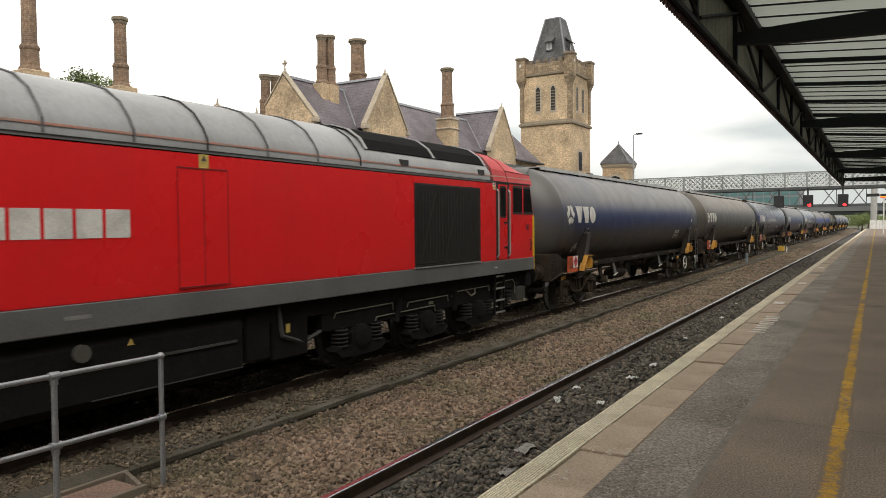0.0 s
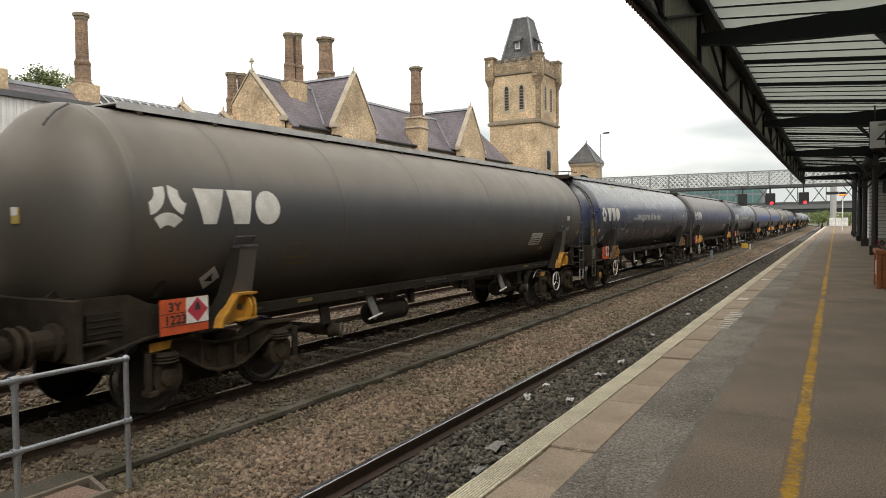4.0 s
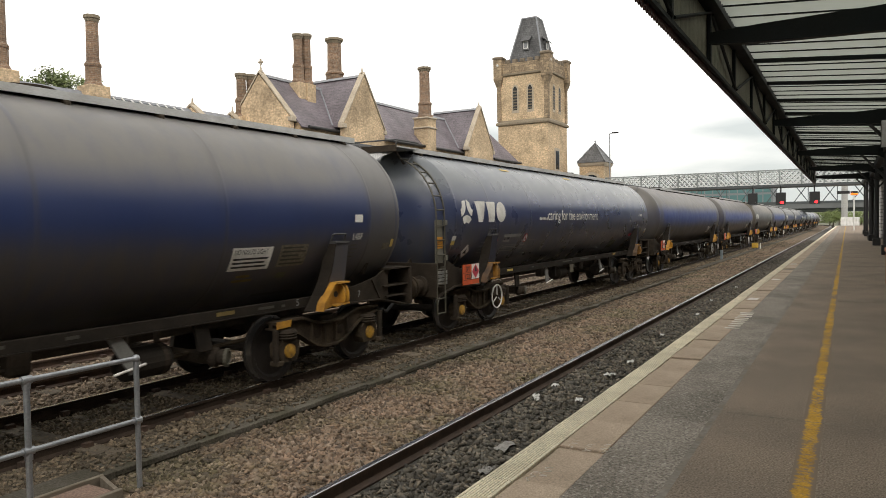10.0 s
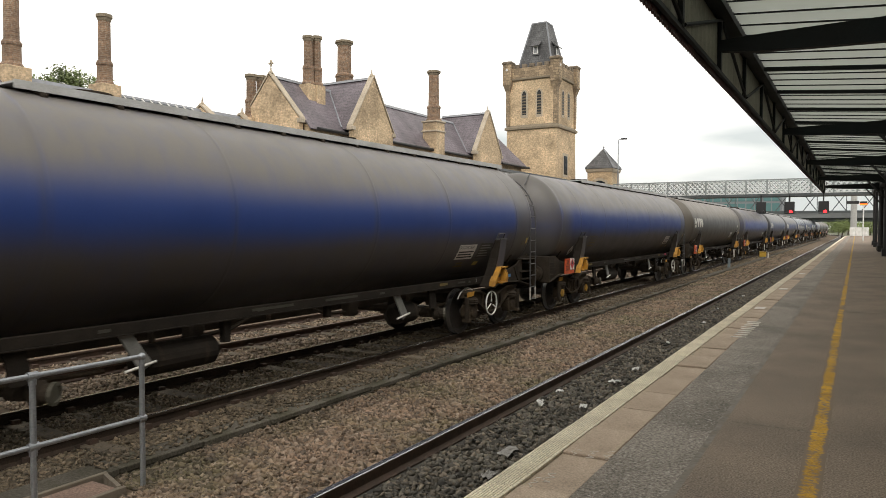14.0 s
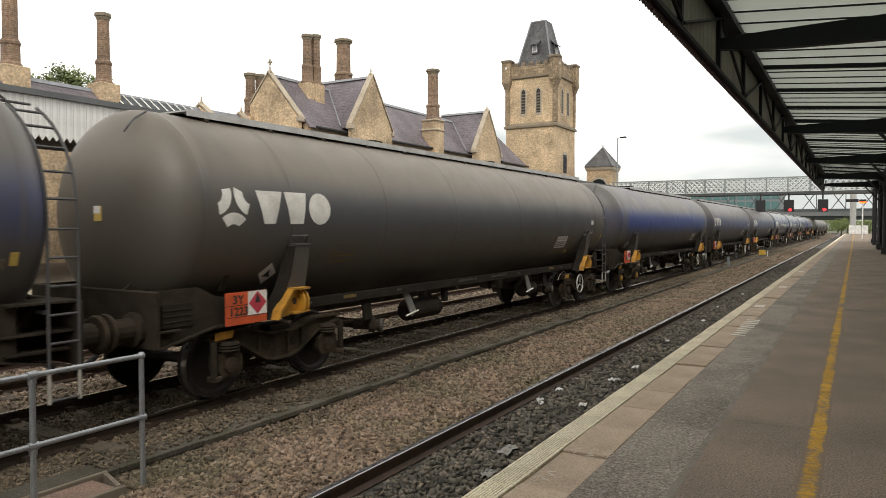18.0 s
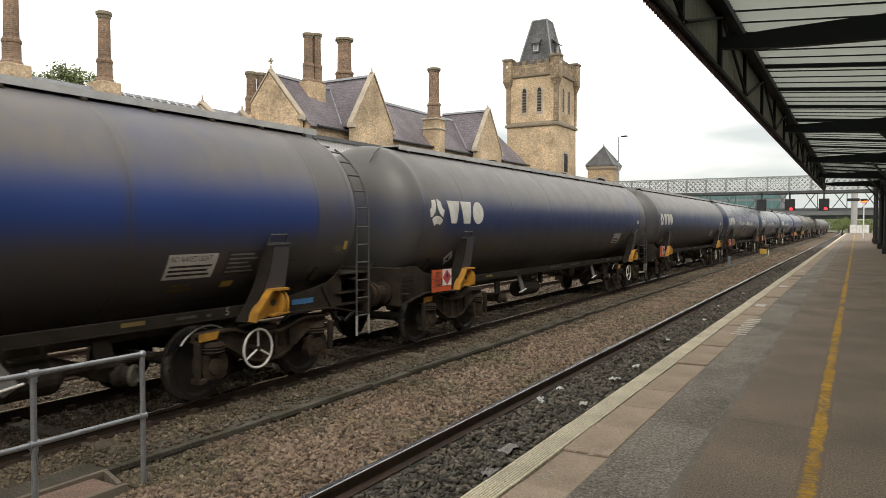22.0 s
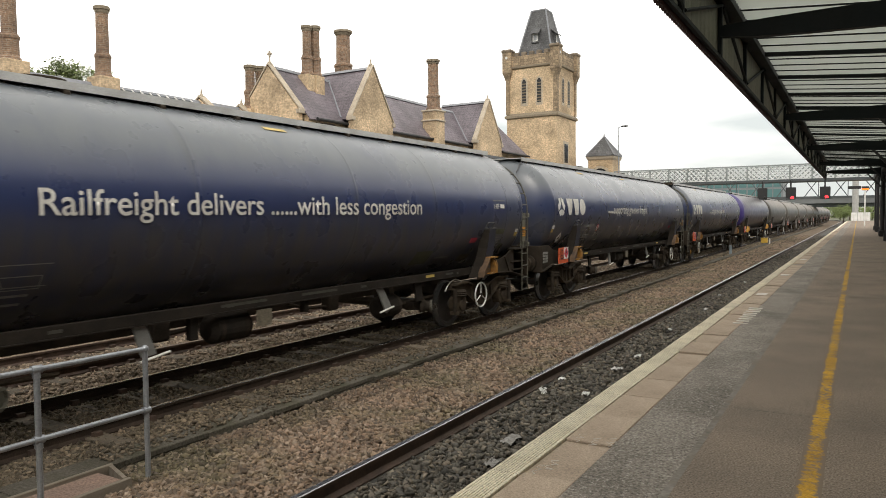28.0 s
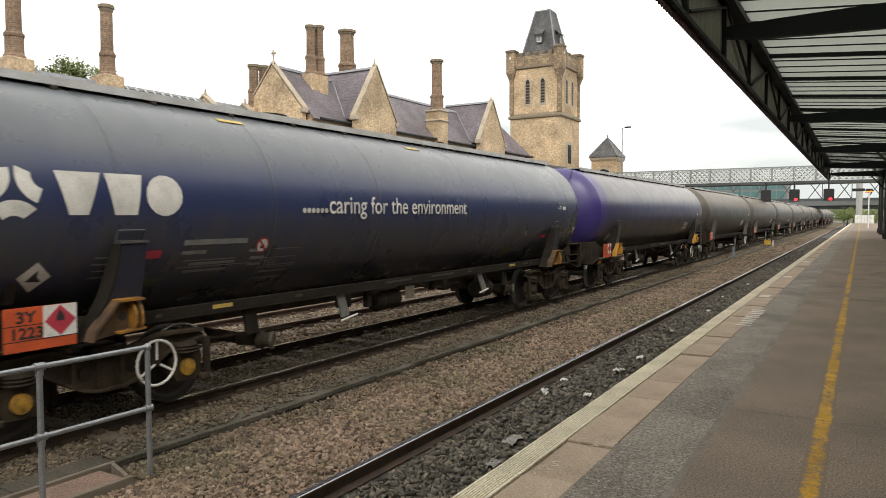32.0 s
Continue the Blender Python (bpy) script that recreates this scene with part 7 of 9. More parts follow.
            rows = [(-5.25, -4.28, 1.9, 1.965), (-5.25, -4.9, 1.79, 1.835), (-5.2, -4.4, 1.71, 1.722), (-5.25, -4.1, 1.63, 1.642), (-5.1, -4.4, 1.655, 1.69), (-5.15, -4.5, 1.57, 1.6), (-4.2, -3.95, 1.78, 1.82), (-4.15, -3.9, 1.68, 1.72),
                    (-4.15, -3.92, 1.6, 1.63), (-6.32, -5.9, 1.8, 1.815), (-6.35, -5.92, 1.73, 1.745), (-6.32, -5.95, 1.66, 1.675), (-6.35, -5.9, 1.59, 1.605), (-3.75, -3.2, 1.8, 1.81), (-3.75, -3.22, 1.58, 1.59)]
            for y0, y1, z0, z1 in rows:
                part("stencil_line", on_flank(bar(y0, y1, z0, z1)), FADED, w)
            part("red_flash", on_flank(bar(-5.74, -5.53, 1.77, 1.86)), SIGN_RED, w)
            part("small_panel", on_flank(bar(-5.66, -5.4, 1.43, 1.53)), PANEL_GREEN, w)
            ns = part("no_smoking_disc", on_flank(flat([(-4.0 + 0.12 * math.cos(radians(a)), 1.86 + 0.11 * math.sin(radians(a))) for a in range(0, 360, 24)])), FADED_RED, w, "round red-rimmed prohibition sign")
            part("face", on_flank(flat([(-4.0 + 0.088 * math.cos(radians(a)), 1.86 + 0.082 * math.sin(radians(a))) for a in range(0, 360, 24)]), 0.009), SIGN_WHITE, ns)
            part("bar", on_flank(flat([(-4.07, 1.91), (-4.05, 1.93), (-3.93, 1.81), (-3.95, 1.79)]), 0.012), SIGN_RED, ns)
            part("pictogram", on_flank(flat([(-4.04, 1.82), (-3.97, 1.82), (-3.96, 1.86), (-4.03, 1.87)]), 0.011), DARK_PRINT, ns)
        ty, tz = (-3.88, -0.28) if clean else (-5.12, 0.0)
        part("class_code", on_flank(lettering("TEA", ty, tz + 1.86, 0.085, 0.25)), pale, w, "stencilled wagon code")
        for y0, y1, z0, z1 in ((-0.06, 0.6, 1.965, 1.975), (-0.06, 0.6, 1.835, 1.843), (-0.05, -0.04, 1.64, 1.97), (0.59, 0.6, 1.83, 1.97), (0.0, 0.52, 1.765, 1.79), (0.0, 0.48, 1.675, 1.7)):
            part("panel_line", on_flank(bar(ty + y0, ty + y1, tz + z0, tz + z1)), pale if clean else OCHRE_PRINT, w)
        if not clean:
            part("stencil_line", on_flank(bar(-5.66, -5.38, 1.72, 1.8)), FADED_DUSTY, w)
        hp = part("head_plate", box(0.12, 0.24, -8.228, -8.2, 2.28, 2.46), SIGN_YELLOW, w, "small yellow warning plate")
        part("white_half", box(0.12, 0.24, -8.232, -8.228, 2.37, 2.46), SIGN_WHITE, hp)
        part("sill_mark", box(1.061, 1.065, -4.68, -4.36, 1.09, 1.14), SIGN_YELLOW if clean else OCHRE_PRINT, w)
        part("sill_mark", box(1.061, 1.065, 3.88, 4.18, 1.09, 1.14), SIGN_YELLOW if clean else OCHRE_PRINT, w)
        for y0, y1, z0 in ((-5.5, -5.42, 1.08), (-3.2, -3.05, 1.09), (-0.9, -0.78, 1.09), (-1.0, -0.2, 1.1), (0.5, 1.3, 1.1), (1.9, 2.05, 1.09), (4.6, 4.9, 1.09), (5.05, 5.12, 1.08)):
            part("sill_stencil", box(1.061, 1.064, y0, y1, z0, z0 + 0.035), PANEL_INK, w)
        for k, (text, y) in enumerate((("5", 5.35), ("7", 6.75)) if not clean else ()):
            bm = lettering(text, y, 1.07, 0.1)
            for v in bm.verts:
                v.co.x = 1.065 if k == 0 else 1.123
            part("chalk_number", bm, FADED, w, "chalked number")
    if logo:
        part("emblem", on_flank(emblem(g - 6.75, 2.455, 0.29)), LOGO_WHITE, w, "white three-bladed emblem")
        mk = part("maker_mark", on_flank(flat([(g - 6.36, 2.68), (g - 5.88, 2.68), (g - 6.03, 2.25), (g - 6.23, 2.25)])), LOGO_WHITE, w, "maker's mark in plain white blocks")
        part("block", on_flank(flat([(g - 5.84, 2.68), (g - 5.4, 2.68), (g - 5.48, 2.25), (g - 5.74, 2.25)])), LOGO_WHITE, mk)
        part("block", on_flank(flat([(g - 5.13 + 0.235 * math.cos(radians(a)), 2.465 + 0.225 * math.sin(radians(a))) for a in range(0, 360, 20)])), LOGO_WHITE, mk)
    if slogan:
        if len(slogan) > 40:
            part("slogan", on_flank(lettering(slogan, g - 3.01, 2.27, 0.27, 6.75, 0.003), 0.018), LOGO_WHITE, w, "slogan in white letters")
        else:
            y0, wide = {"t": (-3.36, 3.95), "c": (-3.34, 4.12), "s": (-3.24, 4.06)}[slogan[6]]
            sl = part("slogan", on_flank(lettering(slogan[6:], y0 + 0.56, 2.28, 0.27, wide, 0.003), 0.018), LOGO_WHITE, w, "slogan in white letters")
            bm = bmesh.new()
            for k in range(6):
                flat([(y0 + 0.045 + 0.092 * k + 0.037 * math.cos(radians(a)), 2.318 + 0.037 * math.sin(radians(a))) for a in range(0, 360, 30)], bm)
            part("leader_dots", on_flank(bm, 0.014), LOGO_WHITE, sl)
        part("code", on_flank(lettering("L4BF", 6.19, 2.39, 0.1, 0.26)), SIGN_WHITE, w)
        part("code_line", on_flank(bar(6.17, 6.73, 2.545, 2.57)), FADED, w)
    return w


def livery():
    """Paint, slogan, emblem, ladder at the leading end, label; from the locomotive back."""
    return [
        ("dusty", "", True, False, "navy tank wagon under grey-brown dust with white emblem"),
        ("brown", "", True, False, "grey-brown dusty tank wagon with white emblem and ladder"),
        ("clean", "......taking lorries off the road", True, True, "clean navy tank wagon with a white slogan about lorries"),
        ("dusty", "", True, True, "dusty navy tank wagon with white emblem and leading ladder"),
        ("clean", "......caring for the environment", True, True, "navy tank wagon with a white slogan about the environment"),
        ("blue", "", False, False, "dusty tank wagon with a bright blue flank and no emblem"),
        ("blue", "", False, False, "dusty tank wagon with a bright blue flank and no emblem"),
        ("brown", "", True, False, "grey-brown dusty tank wagon with white emblem and ladder"),
        ("blue", "", False, False, "dusty tank wagon with a bright blue flank and no emblem"),
        ("dusty", "", True, False, "navy tank wagon under grey-brown dust with white emblem"),
        ("dusty", "", True, False, "navy tank wagon under grey-brown dust with white emblem"),
        ("clean", "Railfreight delivers ......with less congestion", True, False, "clean navy tank wagon with a white slogan about congestion"),
        ("clean", "......supporting greener freight", True, False, "clean navy tank wagon with a white slogan about freight"),
        ("clean", "......caring for the environment", True, True, "navy tank wagon with a white slogan about the environment"),
        ("purple", "", False, False, "dusty purple-blue tank wagon with no emblem"),
    ]


WAGONS = []
_made = {}
for _paint, _slogan, _logo, _lad, _label in livery():
    _key = (_paint, _slogan, _logo, _lad)
    if _key in _made:
        _w = copy_thing(_made[_key], Matrix.Identity(4))
    else:
        _w = _made[_key] = wagon(_paint, _slogan, _logo, _lad, _label)
    _w["label"] = _label
    WAGONS.append(_w)
part("sill_tag", box(1.062, 1.068, 4.95, 5.24, 1.09, 1.155), STICKER_PINK, WAGONS[6], "pink sticker on the frame")
_far = wagon("brown", "", False, False, "grey-brown dusty tank wagon far down the train", lean=True)
WAGONS.append(_far)
for _i in range(11):
    WAGONS.append(copy_thing(_far, Matrix.Identity(4)))

# ---- the locomotive; its rear cab end is at y = 0, its body runs to y = -20.1
LOCO_RED = mat("loco_red", (0.74, 0.016, 0.019), 0.3, dark=(0.64, 0.015, 0.017), scale=0.7, amount=0.6, fine=14, fine_amount=0.05, bump=0.02, bump_scale=3, spec=0.5, streak=0.05)
CAB_ROOF_RED = mat("cab_roof_red", (0.5, 0.02, 0.024), 0.5, dark=(0.4, 0.022, 0.024), scale=1.5, amount=0.8, fine=20, fine_amount=0.12, bump=0.03, bump_scale=5, spec=0.3, streak=0.15)
CAB_ROOF_DARK = mat("cab_roof_seam", (0.16, 0.014, 0.014), 0.6)
LOCO_GREY = mat("loco_grey", (0.135, 0.137, 0.135), 0.5, dark=(0.08, 0.08, 0.075), scale=1.2, amount=0.6, bump=0.05)
LOCO_ROOF = mat("loco_roof_grey", (0.3, 0.31, 0.312), 0.36, dark=(0.21, 0.21, 0.205), scale=0.8, amount=0.8, fine=20, fine_amount=0.12, bump=0.03, streak=0.2, stain=(0.16, 0.155, 0.145), stain_scale=0.8, stain_at=(0.58, 0.85))
LOCO_MESH = mat("fan_mesh_black", (0.008, 0.008, 0.008), 0.95, scale=30, fine=160, fine_amount=0.9, bump=0.6, bump_scale=120, spec=0.1)
LOCO_BLACK = mat("loco_black", (0.016, 0.016, 0.016), 0.55, scale=3)
LOCO_GRIME = mat("loco_underframe", (0.0105, 0.0098, 0.0088), 0.9, dark=(0.005, 0.0047, 0.0043), scale=4, fine=30, fine_amount=0.5, spec=0.15)
TANK_EDGE = mat("tank_edge_grey", (0.05, 0.048, 0.044), 0.7)
MESH_WIRE = mat("grille_wire", (0.03, 0.029, 0.026), 0.8)
TREAD_STEEL = mat("tread_steel", (0.42, 0.42, 0.4), 0.5, 0.5, dark=(0.2, 0.2, 0.19), scale=9)
LOCO_YELLOW = mat("loco_yellow", (0.7, 0.47, 0.02), 0.4)
CAB_GLASS = glass("cab_glass", (0.012, 0.014, 0.014), 0.04)
STRAP_GREY = mat("roof_strap_grey", (0.1, 0.1, 0.1), 0.5, dark=(0.05, 0.05, 0.05), scale=4)
ORANGE_LINE = mat("orange_line", (0.42, 0.16, 0.1), 0.5, dark=(0.25, 0.19, 0.16), scale=2.5, amount=1.0)


def roof_profile(n=9):
    """From the cantrail up over the roof: (x, z)."""
    return [(1.32, 3.1), (1.31, 3.24), (1.24, 3.36), (1.08, 3.55), (0.84, 3.7), (0.55, 3.79), (0.25, 3.83), (0, 3.835)]


def shell(y0, y1, profile, material, parent, name, label=""):
    pts = profile + [(-x, z) for x, z in profile[::-1][1:]]
    return smooth(part(name, prism(pts, "y", y0, y1), material, parent, label), 30)


def locomotive():
    g = empty("locomotive", 0, 0, 0, "red diesel freight locomotive with grey roof and sill", "locomotive")
    end = -20.1
    # body side panels with an opening kept for the grille
    part("body", box(-1.32, 1.32, end + 0.12, -1.9, 1.48, 3.06, 0.01), LOCO_RED, g, "red painted body side")
    for a, b in ((-1.9, -0.02), (end + 0.02, end + 1.9)):
        e = 1 if a > -5 else -1
        hi_y, lo_y = (b, a) if e > 0 else (a, b)
        cab = part("cab", prism([(lo_y, 1.48), (hi_y, 1.48), (hi_y, 2.4), (hi_y - e * 0.2, 3.1), (lo_y, 3.1)], "x", -1.32, 1.32), LOCO_RED, g, "red driving cab")
        part("cab_end", prism([(hi_y + e * 0.002, 1.2), (hi_y + e * 0.03, 1.2), (hi_y + e * 0.03, 2.4), (hi_y + e * 0.002, 2.4)], "x", -1.325, 1.325), LOCO_YELLOW, cab, "yellow warning end")
        part("edge_strip", prism([(hi_y - e * 0.06, 1.5), (hi_y + e * 0.001, 1.5), (hi_y + e * 0.001, 2.42), (hi_y - e * 0.06, 2.42)], "x", 1.318, 1.3245), LOCO_YELLOW, cab)
        part("windscreen", prism([(hi_y - e * 0.005, 2.45), (hi_y + e * 0.012, 2.45), (hi_y - e * 0.165, 3.02), (hi_y - e * 0.185, 3.02)], "x", -1.15, 1.15), CAB_GLASS, cab)
        for s in (-1, 1):
            # side windows
            wz = [(hi_y - e * 1.07, 2.44), (hi_y - e * 0.05, 2.44), (hi_y - e * 0.2, 3.05), (hi_y - e * 1.07, 3.05)]
            wn = part("window_frame", prism(wz, "x", s * 1.315, s * 1.328), LOCO_BLACK, cab)
            for p0, p1, q0, q1 in ((1.04, 0.62, 1.04, 0.62), (0.57, 0.09, 0.57, 0.225)):
                part("pane", prism([(hi_y - e * p0, 2.49), (hi_y - e * p1, 2.49), (hi_y - e * q1, 3.0), (hi_y - e * q0, 3.0)], "x", s * 1.318, s * 1.331), CAB_GLASS, wn)
            part("mullion", box(s * 1.325 - 0.01, s * 1.325 + 0.01, min(hi_y - e * 0.62, hi_y - e * 0.57), max(hi_y - e * 0.62, hi_y - e * 0.57), 2.44, 3.05), LOCO_RED, wn)
            # cab door with handrails, drawn as recessed
            d0, d1 = hi_y - e * 1.85, hi_y - e * 1.25
            dr = part("cab_door", box(s * 1.318 - 0.012, s * 1.318 + 0.012, min(d0, d1) + 0.1, max(d0, d1) - 0.1, 1.5, 3.05), LOCO_RED, cab, "red cab door")
            # black plate paints the shade round the set-back door
            part("recess", box(s * 1.319 - 0.004, s * 1.319 + 0.005, min(d0, d1), max(d0, d1), 1.49, 3.09), LOCO_BLACK, dr)
            rim = prism([(min(d0, d1) + 0.15, 2.42), (min(d0, d1) + 0.19, 2.36), (max(d0, d1) - 0.19, 2.36), (max(d0, d1) - 0.15, 2.42), (max(d0, d1) - 0.15, 2.96), (max(d0, d1) - 0.19, 3.02), (min(d0, d1) + 0.19, 3.02), (min(d0, d1) + 0.15, 2.96)], "x", s * 1.322, s * 1.333)
            dw = part("window_seal", rim, LOCO_BLACK, dr)
            part("pane", box(s * 1.326, s * 1.3355, min(d0, d1) + 0.185, max(d0, d1) - 0.185, 2.4, 2.98), CAB_GLASS, dw)
            part("handle", box(s * 1.33, s * 1.35, (d0 + d1) / 2 + 0.05, (d0 + d1) / 2 + 0.17, 2.24, 2.28), LOCO_BLACK, dr)
            part("handle", box(s * 1.33, s * 1.35, (d0 + d1) / 2 + 0.05, (d0 + d1) / 2 + 0.17, 1.72, 1.76), LOCO_BLACK, dr)
            for d in (d0 + 0.04 * e, d1 - 0.04 * e):
                part("handrail", pipe([(s * 1.32, d, 1.55), (s * 1.365, d, 1.6), (s * 1.365, d, 2.9), (s * 1.32, d, 2.95)], 0.017, 8), TREAD_STEEL, dr)
            # access steps
            st = part("steps", box(s * 1.24 - 0.02, s * 1.24 + 0.02, min(d0, d1) + 0.05, min(d0, d1) + 0.09, 0.36, 1.2), LOCO_GRIME, g, "steel cab steps with white treads")
            part("stile", box(s * 1.24 - 0.02, s * 1.24 + 0.02, max(d0, d1) - 0.13, max(d0, d1) - 0.09, 0.36, 1.2), LOCO_GRIME, st)
            for k in range(4):
                z = 0.38 + 0.25 * k
                tr = part("tread", box(s * 1.25 - 0.12, s * 1.25 + 0.01, min(d0, d1) + 0.09, max(d0, d1) - 0.13, z, z + 0.02), LOCO_GRIME, st)
                part("nosing", box(s * 1.262 - 0.004, s * 1.262 + 0.004, min(d0, d1) + 0.09, max(d0, d1) - 0.13, z - 0.004, z + 0.032), TREAD_STEEL, tr)
            part("nose_plate", box(s * 1.322, s * 1.327, min(hi_y - e * 0.42, hi_y - e * 0.27), max(hi_y - e * 0.42, hi_y - e * 0.27), 2.1, 2.22), mat("loco_red_dark", (0.2, 0.012, 0.012), 0.5), cab)
            part("nose_grab", pipe([(s * 1.32, hi_y - e * 0.2, 1.65), (s * 1.35, hi_y - e * 0.2, 1.67), (s * 1.35, hi_y - e * 0.2, 1.87), (s * 1.32, hi_y - e * 0.2, 1.89)], 0.014), LOCO_BLACK, cab)
            sg = part("warning_sign", box(s * 1.322, s * 1.326, min(d0 - e * 0.03, d0 - e * 0.14), max(d0 - e * 0.03, d0 - e * 0.14), 2.93, 3.1), SIGN_WHITE, cab, "small white and yellow warning sign")
            part("yellow_half", box(s * 1.3255, s * 1.3275, min(d0 - e * 0.04, d0 - e * 0.13), max(d0 - e * 0.04, d0 - e * 0.13), 2.935, 3.01), SIGN_YELLOW, sg)
            part("triangle", prism([(d0 - e * 0.045, 3.025), (d0 - e * 0.125, 3.025), (d0 - e * 0.085, 3.09)], "x", s * 1.3255, s * 1.3275), PANEL_GREEN, sg)
            bf = part("buffer", lathe([(0, 0.22), (0.12, 0.22), (0.14, 0.15), (0.4, 0.15)], (s * 0.87, hi_y, 1.04), (0, e, 0), 16), LOCO_BLACK, g)
            part("head", lathe([(0.4, 0.0), (0.4, 0.1), (0.52, 0.1), (0.52, 0.25), (0.56, 0.25), (0.59, 0.0)], (s * 0.87, hi_y, 1.04), (0, e, 0), 18), LOCO_GRIME, bf)
        # cab roof: the body's arch as far as a cross seam, then flat facets that fall to a brow over the windscreen
        arches = ((lo_y - e * 0.16, ((1.322, 3.1), (1.25, 3.36), (1.09, 3.56), (0.85, 3.71), (0.5, 3.8), (0, 3.85))),
                  (hi_y - e * 1.3, ((1.322, 3.1), (1.248, 3.345), (1.075, 3.54), (0.84, 3.69), (0.5, 3.78), (0, 3.83))),
                  (hi_y - e * 0.7, ((1.322, 3.1), (1.245, 3.335), (1.04, 3.505), (0.82, 3.64), (0.5, 3.72), (0, 3.76))),
                  (hi_y - e * 0.22, ((1.32, 3.1), (1.243, 3.325), (1.02, 3.42), (0.82, 3.5), (0.5, 3.56), (0, 3.59))),
                  (hi_y - e * 0.05, ((1.312, 3.1), (1.235, 3.315), (1.02, 3.33), (0.82, 3.34), (0.5, 3.345), (0, 3.35))),
                  (hi_y - e * 0.17, ((1.312, 3.09), (1.235, 3.09), (1.02, 3.09), (0.82, 3.09), (0.5, 3.09), (0, 3.09))))
        bm = bmesh.new()
        rows = [[bm.verts.new((x, yy, z)) for x, z in arch + tuple((-x, z) for x, z in arch[::-1][1:])] for yy, arch in arches]
        for a2, b2 in zip(rows, rows[1:]):
            for i in range(len(a2) - 1):
                bm.faces.new([a2[i], a2[i + 1], b2[i + 1], b2[i]])
        bmesh.ops.recalc_face_normals(bm, faces=bm.faces[:])
        roof = smooth(part("cab_roof", bm, CAB_ROOF_RED, cab, "red faceted cab roof"), 14)
        for yy, arch, r, m in ((lo_y - e * 0.12, arches[0][1], 0.03, CAB_ROOF_DARK), (lo_y - e * 0.2, arches[0][1], 0.014, LOCO_BLACK), (hi_y - e * 1.3, arches[1][1], 0.012, CAB_ROOF_DARK)):
            bm = bmesh.new()
            for p, q in zip(arch, arch[1:]):
                for s in (-1, 1):
                    tube((s * p[0], yy, p[1]), (s * q[0], yy, q[1]), r, 6, bm=bm)
            part("roof_seam", bm, m, roof)
        for s in (-1, 1):
            part("roof_stripe", prism([(s * 1.292, 3.205), (s * 1.286, 3.225), (s * 1.29, 3.226), (s * 1.296, 3.206)], "y", min(lo_y, hi_y - e * 0.12), max(lo_y, hi_y - e * 0.12)), ORANGE_LINE, roof)
            part("facet_edge", tube((s * 1.25, hi_y - e * 1.3, 3.35), (s * 1.24, hi_y - e * 0.06, 3.322), 0.008, 6), CAB_ROOF_DARK, roof)
        part("drip_rail", box(1.318, 1.335, min(lo_y, hi_y - e * 0.22), max(lo_y, hi_y - e * 0.22), 3.085, 3.11), LOCO_BLACK, cab)
        part("coupling", box(-0.06, 0.06, min(hi_y, hi_y + e * 0.5), max(hi_y, hi_y + e * 0.5), 0.95, 1.08, 0.02), LOCO_BLACK, g)
        part("valance", box(-1.25, 1.25, min(hi_y - e * 0.28, hi_y), max(hi_y - e * 0.28, hi_y), 0.84, 1.2), LOCO_GRIME, g)
    part("sill", box(-1.325, 1.325, end, 0.0, 1.2, 1.482, 0.01), LOCO_GREY, g, "grey lower body band")
    part("underframe", box(-1.15, 1.15, end + 0.3, -0.3, 0.95, 1.2), LOCO_GRIME, g)
    part("cantrail", box(-1.328, 1.328, end + 1.9, -1.9, 3.07, 3.11), LOCO_GREY, g)
    part("cantrail_lip", box(-1.334, 1.334, end + 1.9, -1.9, 3.098, 3.108), LOCO_BLACK, g)
    # roof sections
    rp = [(x, z + 0.012) for x, z in roof_profile()]
    shell(end + 1.9, -5.5, rp, LOCO_ROOF, g, "roof", "grey weathered roof panels")
    shell(-5.5, -2.1, rp, LOCO_ROOF, g, "roof")
    for s in (-1, 1):
        part("fan_mesh", prism([(s * 1.225, 3.4), (s * 1.095, 3.572), (s * 0.86, 3.725), (s * 0.55, 3.815), (s * 0.2, 3.85), (s * 0.2, 3.86), (s * 0.555, 3.822), (s * 0.87, 3.735), (s * 1.105, 3.582), (s * 1.236, 3.408)], "y", -6.05, -2.2), LOCO_MESH, g, "black radiator fan mesh")
        for y in (-6.05, -4.1, -2.2):
            part("fan_rib", prism([(s * 1.232, 3.4), (s * 1.105, 3.575), (s * 0.87, 3.735), (s * 0.55, 3.825), (s * 0.2, 3.86), (s * 0.2, 3.872), (s * 0.562, 3.836), (s * 0.882, 3.748), (s * 1.118, 3.588), (s * 1.246, 3.408)], "y", y - 0.035, y + 0.035), LOCO_ROOF, g)
        part("roof_line", prism([(s * 1.322, 3.19), (s * 1.319, 3.215), (s * 1.323, 3.215), (s * 1.326, 3.19)], "y", end + 2, -1.9), ORANGE_LINE, g)
        for y0 in (-5.25, -2.6):
            part("roof_step", box(s * 1.29 - 0.02, s * 1.29 + 0.04, y0, y0 + 0.22, 3.2, 3.3), LOCO_BLACK, g)
    prof = [(1.33, 3.12), (1.325, 3.25), (1.255, 3.375), (1.095, 3.565), (0.85, 3.72), (0.555, 3.81), (0.25, 3.852), (0, 3.858)]
    full = prof + [(-x, z) for x, z in prof[::-1][1:]]
    for k in range(13):
        y = -6.3 - 0.95 * k
        bm = bmesh.new()
        for p, q in zip(full, full[1:]):
            tube((p[0], y, p[1]), (q[0], y, q[1]), 0.012, 6, bm=bm)
        part("roof_strap", bm, STRAP_GREY if k % 3 else LOCO_BLACK, g)
